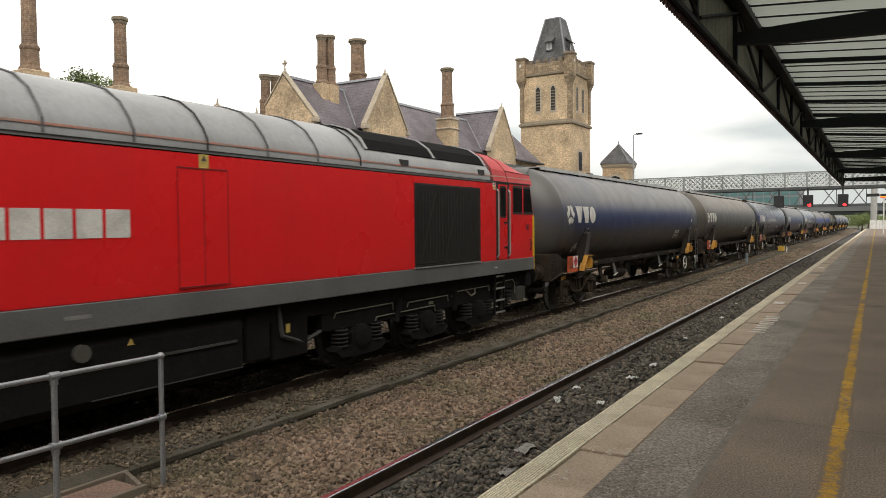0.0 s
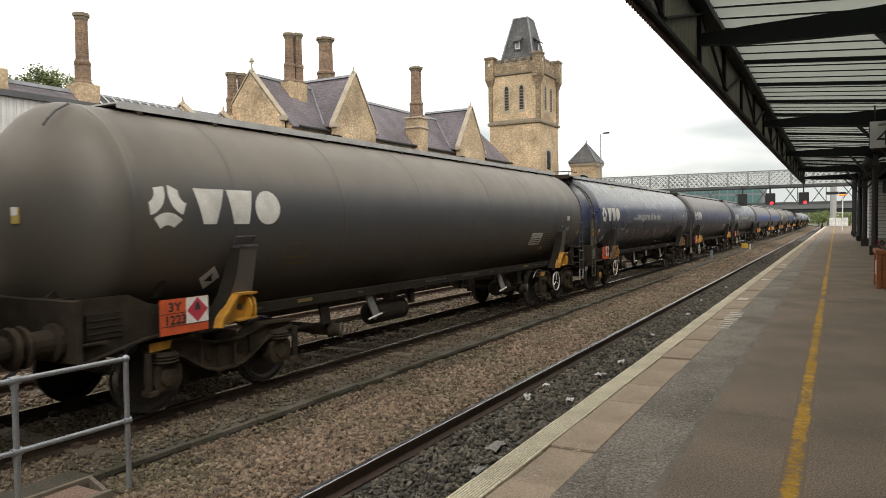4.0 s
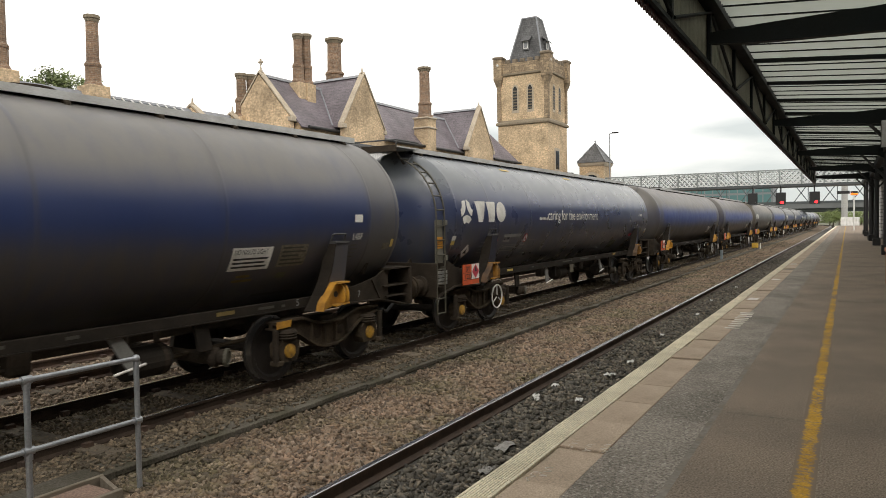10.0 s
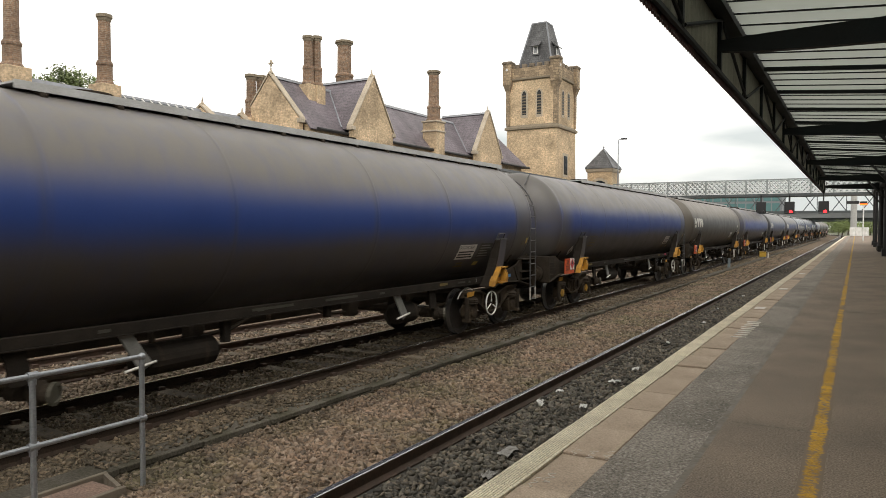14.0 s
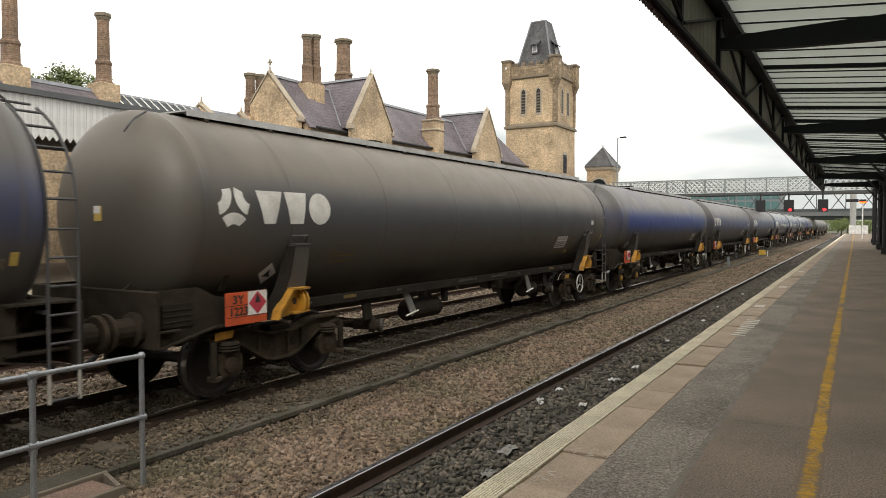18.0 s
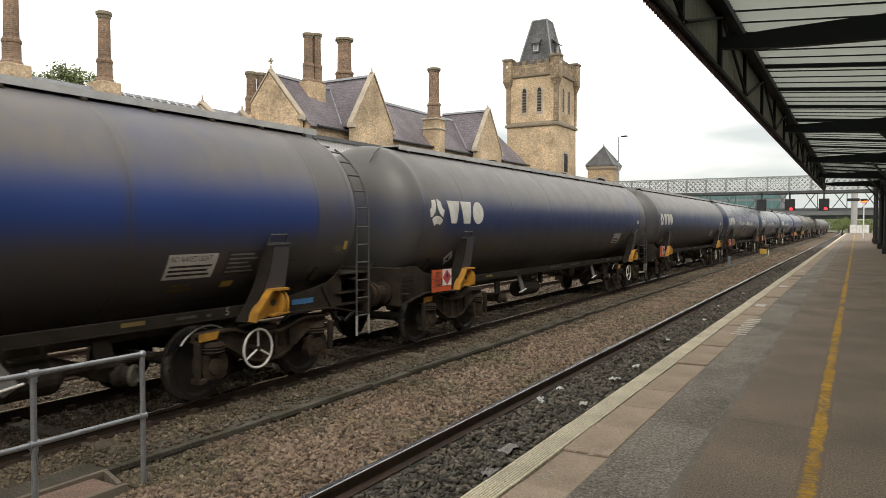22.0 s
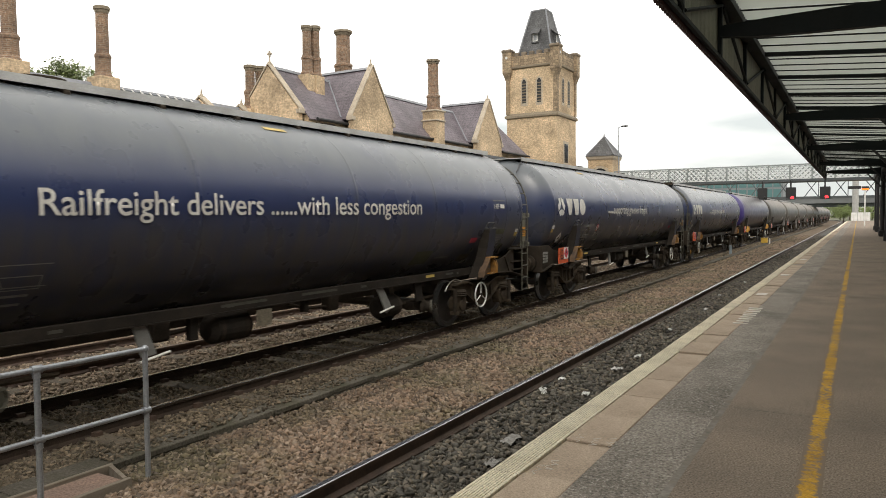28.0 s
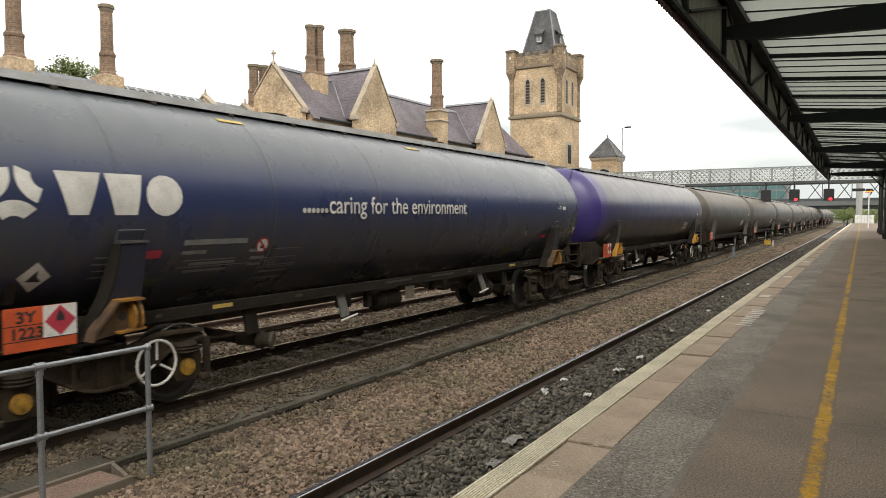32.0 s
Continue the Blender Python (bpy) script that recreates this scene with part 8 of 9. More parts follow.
    for s in (-1, 1):
        # radiator grille with slats and its slanting braces
        gr = part("grille", box(s * 1.3 - 0.03, s * 1.3 + 0.028, -4.86, -2.55, 1.5, 2.94), LOCO_BLACK, g, "black slatted radiator grille")
        for k in range(34):
            z = 1.53 + 0.0415 * k
            part("slat", box(s * 1.335 - 0.004, s * 1.335 + 0.008, -4.84, -2.57, z, z + 0.012), MESH_WIRE, gr)
        for a, za, b, zb in ((-4.7, 1.6, -4.15, 2.88), (-3.96, 1.8, -3.99, 2.88), (-3.9, 1.56, -3.39, 2.86), (-2.62, 1.58, -3.04, 2.86), (-4.8, 1.56, -2.62, 1.56)):
            part("brace", tube((s * 1.29, a, za), (s * 1.29, b, zb), 0.055, 4), mat("grille_brace", (0.036, 0.034, 0.022), 0.9, dark=(0.02, 0.019, 0.013), scale=4, spec=0.1), gr)
        for k in range(22):
            y = -4.82 + 0.106 * k
            part("wire", box(s * 1.333, s * 1.338, y, y + 0.008, 1.52, 2.92), MESH_WIRE, gr)
        part("lower_lip", box(s * 1.325, s * 1.345, -4.88, -2.53, 1.485, 1.505), LOCO_ROOF, gr)
        # side access door
        ad = part("access_door", box(s * 1.322 - 0.004, s * 1.322 + 0.004, -9.57, -8.87, 1.55, 2.88), LOCO_RED, g)
        part("hinge", box(s * 1.325, s * 1.333, -9.58, -8.86, 2.885, 2.9), mat("loco_red_dark", (0.2, 0.012, 0.012), 0.5), ad)
        part("sill_rail", box(s * 1.325, s * 1.34, -9.58, -8.86, 1.535, 1.55), MATS["loco_red_dark"], ad)
        part("joint", box(s * 1.3265, s * 1.3285, -9.225, -9.215, 1.56, 2.87), MATS["loco_red_dark"], ad)
        for y in (-9.575, -8.865):
            part("joint", box(s * 1.325, s * 1.328, y - 0.004, y + 0.004, 1.55, 2.88), MATS["loco_red_dark"], ad)
        sg = part("warning_sign", box(s * 1.322, s * 1.327, -9.28, -9.14, 2.88, 3.06), SIGN_YELLOW, g, "small yellow warning sign")
        part("triangle", prism([(-9.25, 2.98), (-9.17, 2.98), (-9.21, 3.05)], "x", s * 1.327, s * 1.3285), DARK_PRINT, sg)
        # operator's name as plain white blocks
        y = -10.17
        nm = part("name_block", box(s * 1.322, s * 1.326, y - 0.27, y, 2.12, 2.41, 0.0), LOGO_WHITE, g, "operator's name in plain white blocks")
        for k in range(1, 9):
            part("block", box(s * 1.322, s * 1.326, y - 0.27 * (k + 1) - 0.04 * k, y - 0.27 * k - 0.04 * k, 2.12, 2.41), LOGO_WHITE, nm)
        bm = bmesh.new()
        for y in (-13.7, -10.9):
            box(s * 1.326, s * 1.329, y, y + 0.28, 1.33, 1.37, bm=bm)
        part("stencils", bm, FADED, g)
        sm = part("sill_mark", box(s * 1.326, s * 1.329, -1.97, -1.83, 1.335, 1.347), SIGN_WHITE, g, "small white jacking mark")
        part("mark", box(s * 1.326, s * 1.329, -1.906, -1.894, 1.3, 1.33), SIGN_WHITE, sm)
        part("mark", box(s * 1.326, s * 1.329, -1.906, -1.894, 1.352, 1.38), SIGN_WHITE, sm)
        # fuel tank and boxes between the bogies
        ft = part("fuel_tank", prism([(0.55 * s, 0.36), (1.1 * s, 0.36), (1.24 * s, 0.48), (1.24 * s, 1.02), (1.1 * s, 1.15), (0.55 * s, 1.15)], "y", -13.9, -8.6), LOCO_GRIME, g)
        part("tank_rib", box(s * 1.24, s * 1.26, -13.5, -8.7, 0.8, 0.83), TANK_EDGE, ft)
        part("tank_lip", box(s * 1.22, s * 1.25, -10.6, -8.6, 0.47, 0.482), TANK_EDGE, ft)
        part("equipment_box", box(s * 0.85 - 0.3, s * 0.85 + 0.3, -8.0, -7.3, 0.42, 1.19, 0.03), LOCO_GRIME, g)
        part("air_pipe", pipe([(s * 1.16, -7.9, 1.15), (s * 1.18, -7.85, 0.75), (s * 1.12, -7.4, 0.6), (s * 1.1, -7.0, 0.7)], 0.03), TANK_EDGE, g)
        part("valve_tag", box(s * 1.152, s * 1.158, -7.75, -7.68, 0.78, 0.9), SIGN_YELLOW, g)
        part("equipment_box", box(s * 0.9 - 0.28, s * 0.9 + 0.28, -8.5, -8.05, 0.48, 1.12, 0.03), LOCO_GRIME, g)
        part("filler", tube((s * 1.24, -10.7, 0.98), (s * 1.3, -10.7, 0.98), 0.09, 12), mat("filler_cap", (0.14, 0.135, 0.12), 0.5, 0.5), ft)
        part("warning_triangle", prism([(-10.18, 0.98), (-10.1, 0.98), (-10.14, 1.05)], "x", s * 1.242, s * 1.246), SIGN_YELLOW, ft)
        part("air_cylinder", lathe([(-0.4, 0), (-0.38, 0.14), (0.38, 0.14), (0.4, 0)], (s * 1.0, -14.6, 0.8), (0, 1, 0), 14), LOCO_GRIME, g)
    # three-axle bogies: a deep box frame, guide plates with coil springs at each axle, pipework along the side
    iron = LOCO_GRIME
    wire = mat("pipe_tan", (0.16, 0.145, 0.1), 0.6)
    BOX_GREY = mat("bogie_box_grey", (0.045, 0.045, 0.035), 0.8, dark=(0.025, 0.024, 0.019), scale=5)
    spring = mat("spring_grey", (0.022, 0.02, 0.018), 0.8, spec=0.2)
    for yc in (-4.25, end + 4.25):
        b = part("bogie", box(-0.8, 0.8, yc - 2.2, yc + 2.2, 0.62, 0.82), iron, g, "three-axle black bogie")
        for s in (-1, 1):
            f = part("side_frame", prism([(yc - 2.75, 0.72), (yc - 2.6, 0.68), (yc + 2.6, 0.68), (yc + 2.75, 0.72), (yc + 2.75, 0.92), (yc + 2.5, 0.98), (yc - 2.5, 0.98), (yc - 2.75, 0.92)],
                                          "x", s * 1.06 - 0.07, s * 1.06 + 0.07), iron, b)
            for z, y0, y1 in ((0.93, -2.5, -1.0), (0.9, -0.6, 0.75), (0.95, 0.9, 2.4), (0.76, -1.5, 0.3)):
                part("conduit", pipe([(s * 1.14, yc + y0, z - 0.08), (s * 1.15, yc + y0 + 0.03, z), (s * 1.15, yc + y1 - 0.03, z + 0.01), (s * 1.14, yc + y1, z - 0.1)], 0.011, 6), wire, f)
            part("loose_hose", pipe([(s * 1.13, yc + 1.45, 0.94), (s * 1.19, yc + 1.55, 0.83), (s * 1.18, yc + 1.72, 0.86), (s * 1.13, yc + 1.8, 0.95)], 0.014, 6), wire, f)
            part("damper", tube((s * 1.16, yc - 0.85, 0.98), (s * 1.16, yc - 0.95, 0.62), 0.055, 10), iron, f)
            part("damper", tube((s * 1.16, yc + 0.95, 0.98), (s * 1.16, yc + 0.95, 0.62), 0.055, 10), iron, f)
            part("plate_label", box(s * 1.132, s * 1.138, yc + 0.1, yc + 0.24, 0.8, 0.85), wire, f)
            for k in (-1, 0, 1):
                ya = yc + k * 1.9
                outline = [(ya - 0.62, 0.36), (ya - 0.5, 0.27), (ya - 0.25, 0.24), (ya + 0.25, 0.24), (ya + 0.5, 0.27), (ya + 0.62, 0.36), (ya + 0.6, 0.4), (ya + 0.25, 0.42), (ya + 0.24, 0.6), (ya + 0.1, 0.7), (ya - 0.1, 0.7), (ya - 0.24, 0.6),
                           (ya - 0.25, 0.42), (ya - 0.6, 0.4)]
                a = part("axlebox", prism(outline, "x", s * 1.08 - 0.1, s * 1.08 + 0.12), iron, b)
                part("cover", lathe([(0, 0.19), (0.03, 0.18), (0.05, 0.12), (0.055, 0.0)], (s * 1.2, ya, 0.52), (s, 0, 0), 16), iron, a)
                for d in (-0.43, 0.43):
                    sp = part("spring", tube((s * 1.1, ya + d, 0.4), (s * 1.1, ya + d, 0.7), 0.075, 10), iron, a, "heavy coil spring")
                    for j in range(5):
                        part("coil", hoop((s * 1.1, ya + d, 0.42 + 0.06 * j), 0.115, 0.021, "z", 14), spring, sp)
            k = 1 if yc > -10 else -1
            part("sand_box", box(s * 1.08 - 0.16, s * 1.08 + 0.14, min(yc + k * 3.55, yc + k * 3.98), max(yc + k * 3.55, yc + k * 3.98), 0.55, 0.84, 0.02), BOX_GREY, b, "grey-green steel box at the bogie's end")
            part("end_bracket", prism([(yc + k * 2.7, 0.98), (yc + k * 3.6, 1.0), (yc + k * 3.9, 0.94), (yc + k * 3.75, 0.84), (yc + k * 2.7, 0.86)], "x", s * 1.12 - 0.04, s * 1.12 + 0.04), iron, f)
            part("end_pipe", pipe([(s * 1.17, yc + k * 2.6, 0.7), (s * 1.18, yc + k * 2.62, 0.97), (s * 1.18, yc + k * 2.72, 1.0), (s * 1.18, yc + k * 3.4, 1.02), (s * 1.19, yc + k * 3.5, 0.94), (s * 1.18, yc + k * 3.52, 0.7)], 0.012, 6), wire, f)
            part("tag_plate", box(s * 1.165, s * 1.17, yc + k * 2.72 - 0.05, yc + k * 2.72 + 0.05, 0.84, 0.9), wire, f)
            part("post_tube", tube((s * 1.14, yc + k * 2.92, 0.42), (s * 1.14, yc + k * 2.92, 0.84), 0.06, 10), BOX_GREY, f)
            sp = part("end_spring", tube((s * 1.1, yc + k * 3.2, 0.42), (s * 1.1, yc + k * 3.2, 0.84), 0.06, 10), iron, f, "coil spring")
            for j in range(5):
                part("coil", hoop((s * 1.1, yc + k * 3.2, 0.46 + 0.08 * j), 0.115, 0.022, "z", 14), spring, sp)
            part("sand_pipe", pipe([(s * 1.0, yc + 2.9, 0.9), (s * 0.9, yc + 2.75, 0.3), (s * 0.78, yc + 2.55, 0.12)], 0.03), iron, b)
        for k in (-1, 0, 1):
            wheelset(b, yc + k * 1.9, 0.53)
    return g


LOCO = locomotive()

# ---- things on and beyond the platform
def planter(x, y):
    p = empty("flower_planter", x, y, TOP, "orange-brown stained timber planter box with pink flowers", "planter")
    wood = mat("stained_timber", (0.3, 0.1, 0.03), 0.55, dark=(0.18, 0.055, 0.02), scale=3, grain=(1, 1, 8), amount=0.8, fine=60)
    part("body", box(0.03, 1.07, 0.03, 1.17, 0.04, 0.64), wood, p)
    for a in (0, 1.02):
        for b in (0, 1.12):
            part("corner_post", box(a, a + 0.08, b, b + 0.08, 0, 0.7, 0.008), wood, p)
    part("top_rim", box(-0.02, 1.12, -0.02, 0.1, 0.64, 0.72, 0.01), wood, p)
    part("top_rim", box(-0.02, 0.1, 0.1, 1.1, 0.64, 0.72, 0.01), wood, p)
    part("top_rim", box(1.0, 1.12, 0.1, 1.1, 0.64, 0.72, 0.01), wood, p)
    part("top_rim", box(-0.02, 1.12, 1.1, 1.22, 0.64, 0.72, 0.01), wood, p)
    part("bottom_rail", box(0.08, 1.02, 0.005, 0.03, 0.02, 0.12), wood, p)
    part("label", box(0.35, 0.6, -0.004, 0.03, 0.28, 0.48), SIGN_WHITE, p, "white label")
    part("label", box(0.0, 0.029, 0.4, 0.62, 0.25, 0.5), SIGN_WHITE, p)
    part("soil", box(0.1, 1.0, 0.1, 1.1, 0.6, 0.66), mat("soil", (0.04, 0.03, 0.02), 0.95), p)
    rnd = random.Random(4)
    for name, colour, count in (("leaves", (0.05, 0.1, 0.03), 220), ("blossoms", (0.55, 0.08, 0.25), 110)):
        bm = bmesh.new()
        for i in range(count):
            c = Vector((rnd.uniform(0.05, 1.05), rnd.uniform(0.05, 1.15), rnd.uniform(0.68, 0.86) + (0.03 if name == "blossoms" else 0)))
            r = rnd.uniform(0.025, 0.05)
            n = Vector((rnd.uniform(-1, 1), rnd.uniform(-1, 1), rnd.uniform(0.2, 1))).normalized()
            u = n.orthogonal().normalized()
            v = n.cross(u)
            bm.faces.new([bm.verts.new(c + u * r), bm.verts.new(c + v * r * 0.7), bm.verts.new(c - u * r), bm.verts.new(c - v * r * 0.7)])
        tagged(part(name, bm, mat(name, colour, 0.7, scale=9, per_object=0.3), p), kind="stuff")


def platform_sign():
    s = empty("platform_sign", 0.68, 19.3, 3.85, "white hanging platform sign with a dark number four", "sign")
    part("panel", box(0, 0.62, 0, 0.05, 0, 0.62, 0.01), mat("sign_panel", (0.6, 0.61, 0.62), 0.4, scale=2, amount=0.2), s)
    bm = lettering("4", 0, 0, 0.38)
    for v in bm.verts:
        v.co = Vector((0.13 + v.co.y * 1.1, -0.004, 0.06 + v.co.z))
    part("number", bm, DARK_PRINT, s, "dark number four")
    part("small_text", box(0.17, 0.45, -0.004, 0.0, 0.51, 0.56), FADED, s)
    for x in (0.1, 0.52):
        part("hanger", tube((x, 0.025, 0.62), (x, 0.025, 1.0), 0.015, 6), BLACK_IRON, s)
    part("side_frame", box(-0.012, -0.001, -0.005, 0.055, -0.01, 0.63), BLACK_IRON, s)


def platform_back():
    """An unseen wall added behind the platform to block sky light, and a pale clad hut further down."""
    b = empty("platform_building", 0, 0, 0, "unseen brick wall added behind the platform to block sky light", "building", kind="structure")
    brick = coursed("platform_brick", ((0.2, 0.09, 0.055), (0.14, 0.065, 0.045)), (0.2, 0.17, 0.14), 0.225, 0.075)
    part("wall", box(5.2, 5.6, -20, 60, 0, 5.6), brick, b)
    h = empty("clad_hut", 1.75, 50, TOP, "pale hut clad in horizontal boards under the canopy", "hut")
    part("core", box(0.02, 3.3, 0.02, 8, 0, 3.6), mat("hut_core", (0.3, 0.3, 0.29), 0.7), h)
    slat = bpy.data.meshes.new("slat")
    bm = box(0.0, 3.3, -0.02, 0.02, 0, 0.17, 0.01)
    bm.to_mesh(slat)
    bm.free()
    side = bpy.data.meshes.new("slat")
    bm = box(-0.02, 0.02, 0.0, 8.0, 0, 0.17, 0.01)
    bm.to_mesh(side)
    bm.free()
    for i in range(16):
        for me in (slat, side):
            ob = linked("slat", me, WHITE_PAINT, h)
            ob.matrix_basis = pose(0, 0, 0.1 + 0.215 * i)
    m = empty("hanging_screen", 1.62, 33, 3.2, "black information screen hanging from the canopy", "screen")
    part("case", box(0, 0.6, 0, 0.12, 0, 0.55, 0.02), BLACK_IRON, m)
    part("glass", box(0.04, 0.56, -0.006, 0.0, 0.05, 0.5), WINDOW_GLASS, m)
    part("hanger", tube((0.3, 0.06, 0.55), (0.3, 0.06, 1.75), 0.025, 8), BLACK_IRON, m)
    k = empty("rear_canopy", 0, 0, 0, "dark roof of the far canopy on columns", "canopy", kind="structure")
    part("roof", box(1.0, 4.9, 39.8, 64, 4.75, 5.2), CANOPY_STEEL, k)
    for y in (48.2, 57.8, 63.5):
        c = part("column", tube((1.2, y, TOP), (1.2, y, 4.75), 0.1, 12), BLACK_IRON, k)
        part("base", box(1.04, 1.36, y - 0.16, y + 0.16, TOP, TOP + 0.35, 0.02), BLACK_IRON, c)


def litter():
    rnd = random.Random(6)
    white = mat("paper", (0.7, 0.7, 0.68), 0.8, dark=(0.5, 0.49, 0.45), scale=20)
    grey = mat("dirty_sheet", (0.26, 0.25, 0.23), 0.7, dark=(0.15, 0.14, 0.12), scale=14)
    for x, y, w, d in ((-3.12, 6.68, 0.14, 0.3), (-2.98, 5.95, 0.12, 0.22)):
        ob = empty("plastic_sheet", x, y, -0.145, "flattened dirty grey plastic sheet on the ballast", "litter")
        bm = bmesh.new()
        g = [[bm.verts.new(((i / 6 - 0.5) * w + rnd.uniform(-0.015, 0.015), (j / 6 - 0.5) * d + rnd.uniform(-0.02, 0.02), rnd.uniform(0, 0.03))) for j in range(7)] for i in range(7)]
        for i in range(6):
            for j in range(6):
                bm.faces.new([g[i][j], g[i + 1][j], g[i + 1][j + 1], g[i][j + 1]])
        part("sheet", bm, grey, ob)
    for x, y, w in LITTER:
        ob = empty("paper_scrap", x, y, -0.125, "crumpled white paper scrap on the dark ballast", "litter", "litter between the rails")
        bm = bmesh.new()
        n = 5
        g = [[bm.verts.new(((i / n - 0.5) * w * rnd.uniform(0.8, 1.1), (j / n - 0.5) * w * 1.5 * rnd.uniform(0.8, 1.1), rnd.uniform(0, 0.045))) for j in range(n + 1)] for i in range(n + 1)]
        for i in range(n):
            for j in range(n):
                if rnd.random() < 0.86:
                    bm.faces.new([g[i][j], g[i + 1][j], g[i + 1][j + 1], g[i][j + 1]])
        part("sheet", bm, white, ob)


LITTER = [(-3.26, 14.58, 0.09), (-3.11, 11.6, 0.1), (-3.14, 10.44, 0.1), (-3.08, 10.5, 0.07), (-3.6, 9.44, 0.09), (-3.62, 8.75, 0.08), (-3.03, 8.79, 0.08), (-3.54, 8.6, 0.06), (-3.2, 18.2, 0.1), (-3.4, 21.5, 0.08), (-3.3, 26.0, 0.1)]


def chalk_marks():
    rnd = random.Random(9)
    c = empty("painted_marks", 0, 0, TOP + 0.0065, "worn white painted marks on the coping, no longer readable", "paint marks", kind="structure")
    for k in range(9):  # a worn line of painted capitals
        y = 9.0 + 0.19 * k
        part("mark", box(-1.29 + 0.03 * rnd.random(), -1.12 + 0.02 * rnd.random(), y, y + 0.05 + 0.05 * rnd.random(), -0.008, -0.001), CHALK, c)
    for x, y in ((-1.4, 3.24), (-1.36, 3.34), (-1.39, 3.84), (-1.29, 3.82), (-1.2, 3.85)):  # scribbled chalk
        pts = [(x + rnd.uniform(-0.012, 0.012) + 0.022 * math.sin(i * 1.7), y + 0.018 * i + rnd.uniform(-0.012, 0.012), 0.0) for i in range(9)]
        bm = bmesh.new()
        for p, q in zip(pts, pts[1:]):
            tube((p[0], p[1], -0.003), (q[0], q[1], -0.003), 0.0019, 4, bm=bm)
        part("scribble", bm, CHALK, c)
    for y in (12.3, 16.5, 22.4, 31.0):
        part("mark", box(-1.4, -1.25, y, y + 0.35, -0.008, -0.001), CHALK, c)


def lineside():
    p = empty("point_box", -6.2, 59.5, -0.15, "small yellow lineside equipment box", "equipment box")
    part("case", box(-0.22, 0.22, -0.25, 0.25, 0.15, 0.5, 0.03), mat("box_yellow", (0.65, 0.42, 0.06), 0.5), p)
    part("lid", box(-0.24, 0.24, -0.27, 0.27, 0.5, 0.54, 0.01), MATS["box_yellow"], p)
    part("leg", tube((0, 0, 0), (0, 0, 0.16), 0.08, 8), GALV, p)
    part("marker", box(0.34, 0.42, -0.05, 0.05, 0, 0.5, 0.02), SIGN_WHITE, p)
    g = empty("marker_post", -6.35, 43.7, -0.15, "short grey lineside marker post", "post")
    part("post", box(-0.07, 0.07, -0.07, 0.07, 0, 0.6, 0.02), mat("post_grey", (0.2, 0.24, 0.26), 0.6), g)


def leafy(bm, centre, radius, count, size, rnd, squash=0.8):
    """Scatters small leaves in clumps through a crown."""
    clumps = []
    for i in range(26):
        d = Vector((rnd.gauss(0, 1), rnd.gauss(0, 1), rnd.gauss(0, 1))).normalized() * radius * rnd.uniform(0.35, 1.0)
        clumps.append(centre + Vector((d.x, d.y, d.z * squash)))
    for i in range(count):
        c = rnd.choice(clumps) + Vector((rnd.gauss(0, 1), rnd.gauss(0, 1), rnd.gauss(0, 0.8))) * radius * 0.17
        n = Vector((rnd.uniform(-1, 1), rnd.uniform(-1, 1), rnd.uniform(0.1, 1))).normalized()
        u = n.orthogonal().normalized() * size * rnd.uniform(0.6, 1.3)
        v = n.cross(u) * 0.6
        bm.faces.new([bm.verts.new(c + u), bm.verts.new(c + v), bm.verts.new(c - u), bm.verts.new(c - v)])


LEAF = mat("leaf_green", (0.2, 0.25, 0.09), 0.6, dark=(0.12, 0.16, 0.055), scale=0.6, per_object=0.35)
BARK = mat("bark", (0.08, 0.06, 0.045), 0.95, scale=4)


def tree(x, y, h, r, seed, label="broad leafy green tree"):
    rnd = random.Random(seed)
    t = empty("tree", x, y, -0.3, label, "tree")
    trunk = part("trunk", tube((0, 0, 0), (0.2, 0.1, h * 0.55), h * 0.035, 10, h * 0.018), BARK, t)
    for k in range(6):
        a = k * 1.05 + rnd.uniform(-0.3, 0.3)
        part("limb", tube((0.15, 0.08, h * rnd.uniform(0.35, 0.55)), (math.cos(a) * r * 0.6, math.sin(a) * r * 0.6, h * rnd.uniform(0.6, 0.82)), h * 0.014, 6, h * 0.005), BARK, trunk)
    bm = bmesh.new()
    leafy(bm, Vector((0, 0, h - r * 0.85)), r, 2600, r * 0.055, rnd)
    tagged(part("crown", bm, LEAF, t), kind="")
    return t


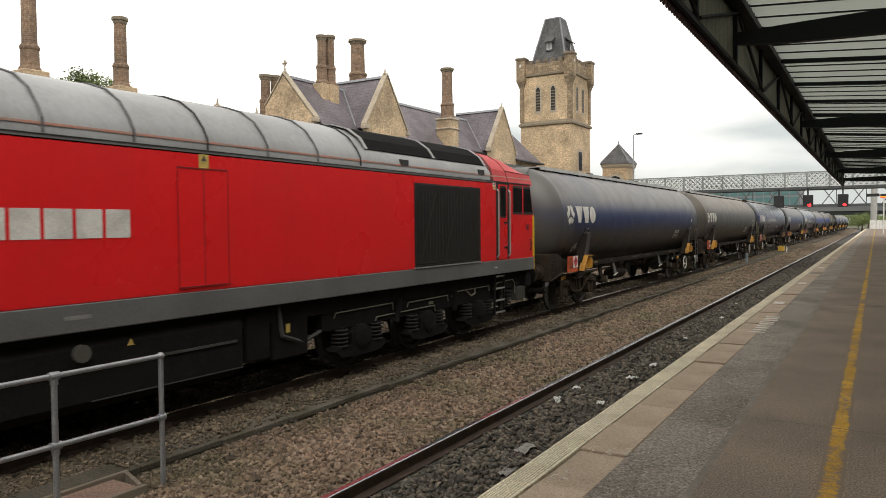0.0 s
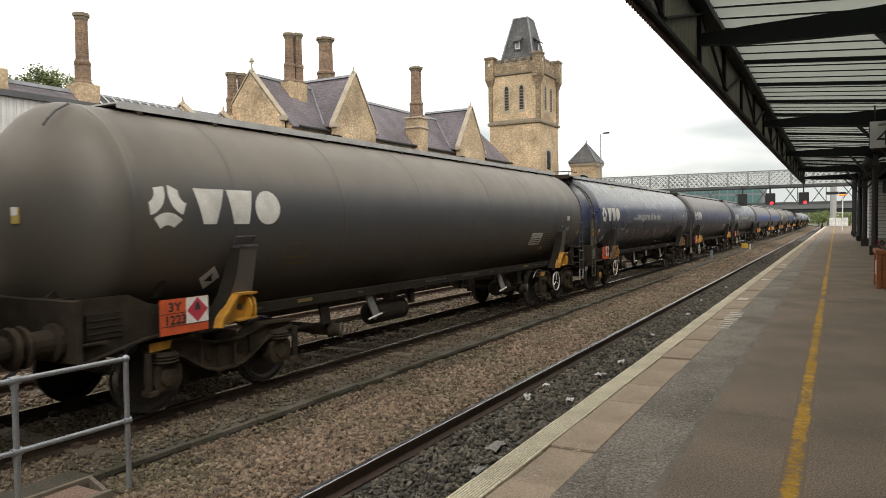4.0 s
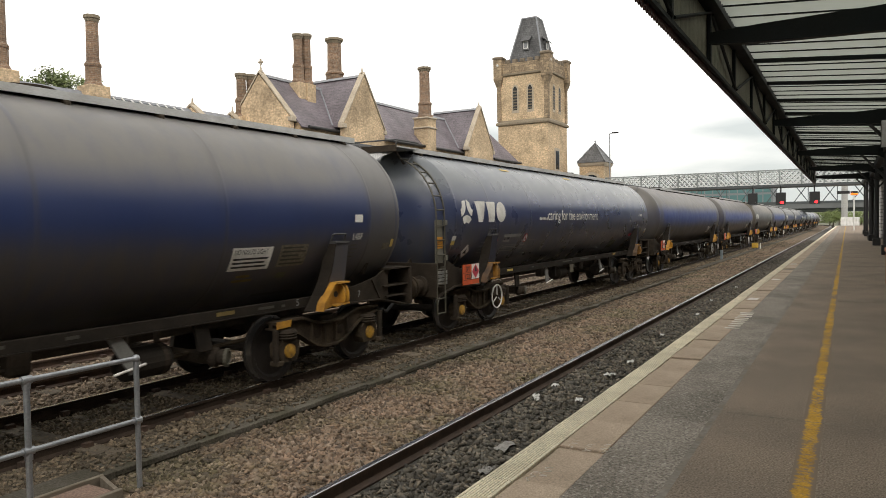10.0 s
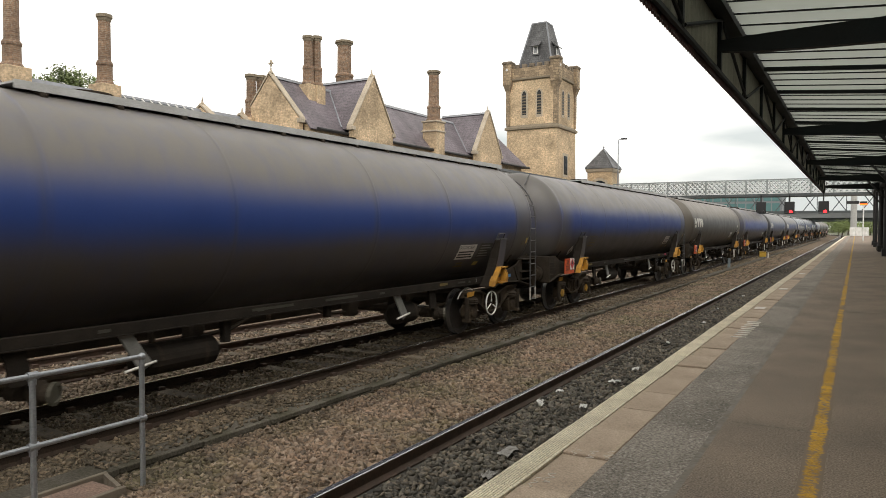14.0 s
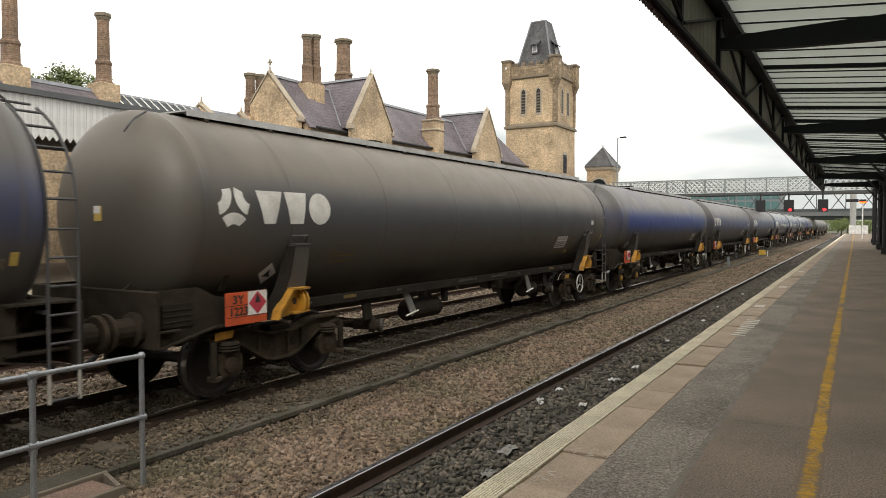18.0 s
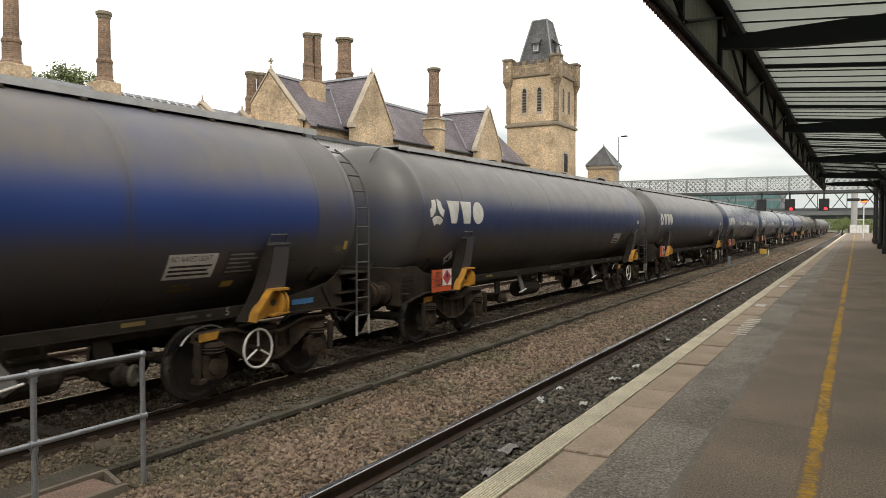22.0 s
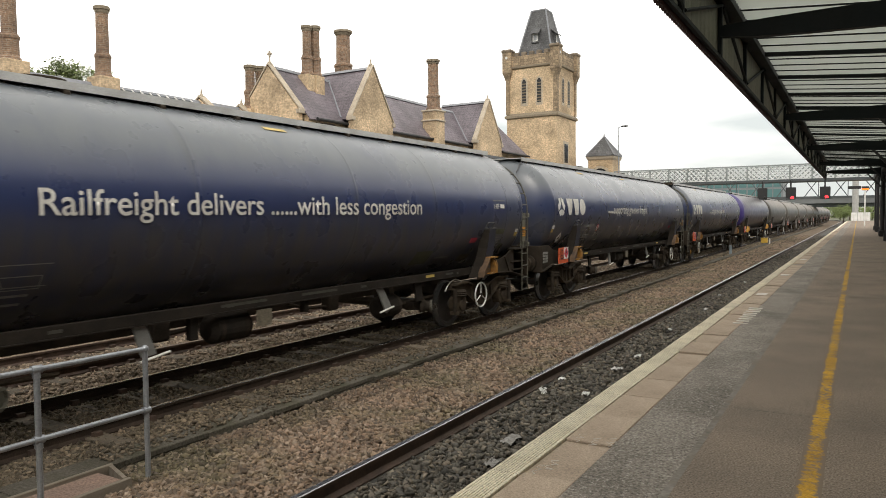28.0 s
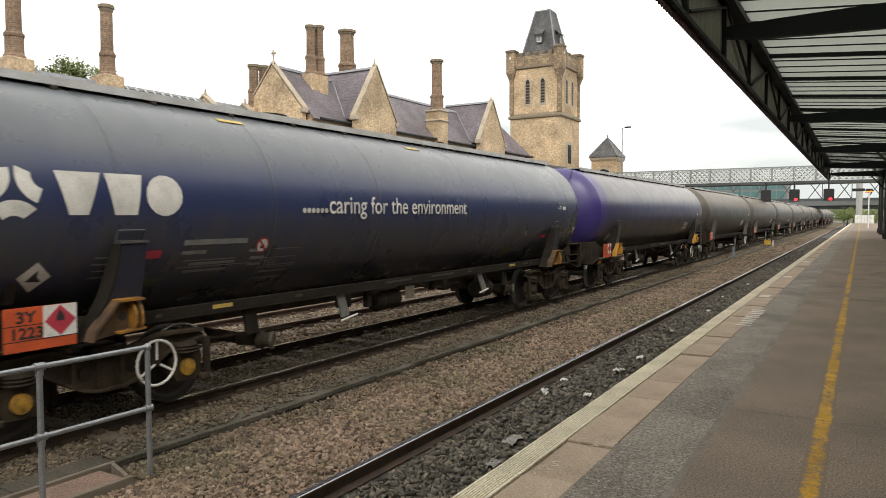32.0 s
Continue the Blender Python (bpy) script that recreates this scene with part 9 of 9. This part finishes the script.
def far_things():
    tree(-2.3, 146.5, 4.1, 1.6, 18, "bushy bright green shrub beside the platform end")
    tree(-52.0, 31.5, 14.3, 2.0, 1)
    tree(-52.3, 33.5, 14.5, 2.1, 2)
    tree(-52.0, 29.2, 13.8, 2.2, 3)
    for i, (x, y, h, r) in enumerate(((-5.6, 300, 7.2, 3.2), (-2.6, 302, 6.4, 2.6), (0.6, 306, 5.2, 2.6), (4.5, 300, 6.0, 3.5))):
        tree(x, y, h, r, 20 + i, "bushy green tree beside the far tracks")
    rnd = random.Random(31)
    for i in range(9):
        tree(-150 + 17 * i + rnd.uniform(-4, 4), 420 + rnd.uniform(-20, 40), rnd.uniform(10, 14), rnd.uniform(5, 7), 40 + i, "distant green tree on the skyline")
    for i in range(6):
        tree(8 + 14 * i, 330 + rnd.uniform(-10, 20), rnd.uniform(8, 11), rnd.uniform(4, 6), 60 + i, "distant green tree on the skyline")
    o = empty("glass_office", -30, 205, -0.3, "blue-green glass-fronted office building beyond the bridge", "building")
    part("frame", box(-13, 13, 0, 12, 0, 12.5), mat("office_grey", (0.2, 0.22, 0.23), 0.6), o)
    pane = bpy.data.meshes.new("pane")
    bm = box(-0.9, 0.9, -0.06, 0.02, 0, 2.3)
    bm.to_mesh(pane)
    bm.free()
    tint = glass("office_glass", (0.1, 0.2, 0.2), 0.1)
    for i in range(12):
        for k in range(4):
            ob = linked("pane", pane, tint, o)
            ob.matrix_basis = pose(-11.5 + 2.1 * i, 0, 1.0 + 2.9 * k)
    d = empty("brick_block", -52, 190, -0.3, "dull brick building beyond the bridge", "building")
    part("wall", box(-8, 8, 0, 10, 0, 9), mat("dull_brick", (0.16, 0.1, 0.075), 0.9, dark=(0.1, 0.07, 0.055), scale=0.5), d)
    part("roof", prism([(-8.3, 9), (8.3, 9), (0, 12)], "y", -0.2, 10.2), SLATES_DARK, d)


planter(0.66, 15.1)
platform_sign()
platform_back()
litter()
chalk_marks()
lineside()
far_things()


# ---- how the train runs: seconds, and the place along the line of the first wagon's middle
RUN = [(0, 24.13), (3, 2.66), (6.5, -23.29), (9.5, -45.87), (13, -71.56), (17, -100.51), (20.5, -126.25), (24.5, -156.59), (28, -183.24), (30, -198.76), (32, -214.35)]


def ran(t):
    """The place of the first wagon's middle, smooth between the rows of RUN."""
    k = max(i for i in range(len(RUN) - 1) if RUN[i][0] <= t or i == 0)
    k = min(k, len(RUN) - 2)

    def speed(i):
        a, b = RUN[max(i - 1, 0)], RUN[min(i + 1, len(RUN) - 1)]
        return (b[1] - a[1]) / (b[0] - a[0])
    (ta, a), (tb, b) = RUN[k], RUN[k + 1]
    h, u = tb - ta, (t - ta) / (tb - ta)
    return (2 * u ** 3 - 3 * u ** 2 + 1) * a + (u ** 3 - 2 * u ** 2 + u) * h * speed(k) + (3 * u ** 2 - 2 * u ** 3) * b + (u ** 3 - u ** 2) * h * speed(k + 1)


def motions():
    times = [i * 0.5 for i in range(65)]
    for n, w in enumerate(WAGONS):
        rows = []
        for t in times:
            p, a = along(ran(t) + PITCH * n, TRACK_X[2])
            rows.append((t, pose(p.x, p.y, 0, 0, 0, math.degrees(a))))
        walk(w, rows)
    walk(LOCO, [(t, pose(TRACK_X[2], ran(t) + LOCO_OFFSET, 0)) for t in times])
    # wheels roll on the rails
    steps = [i / 15 for i in range(481)]
    for thing in [LOCO] + WAGONS[:15]:
        for ob in thing.children_recursive:
            if ob.name.split(".")[0] == "wheelset":
                r = ob.location.z
                y = ob.location.y
                walk(ob, [(t, pose(0, y, r, math.degrees((ran(0) - ran(t)) / r), 0, 0)) for t in steps])


LOCO_OFFSET = 14.71 - 24.13
motions()
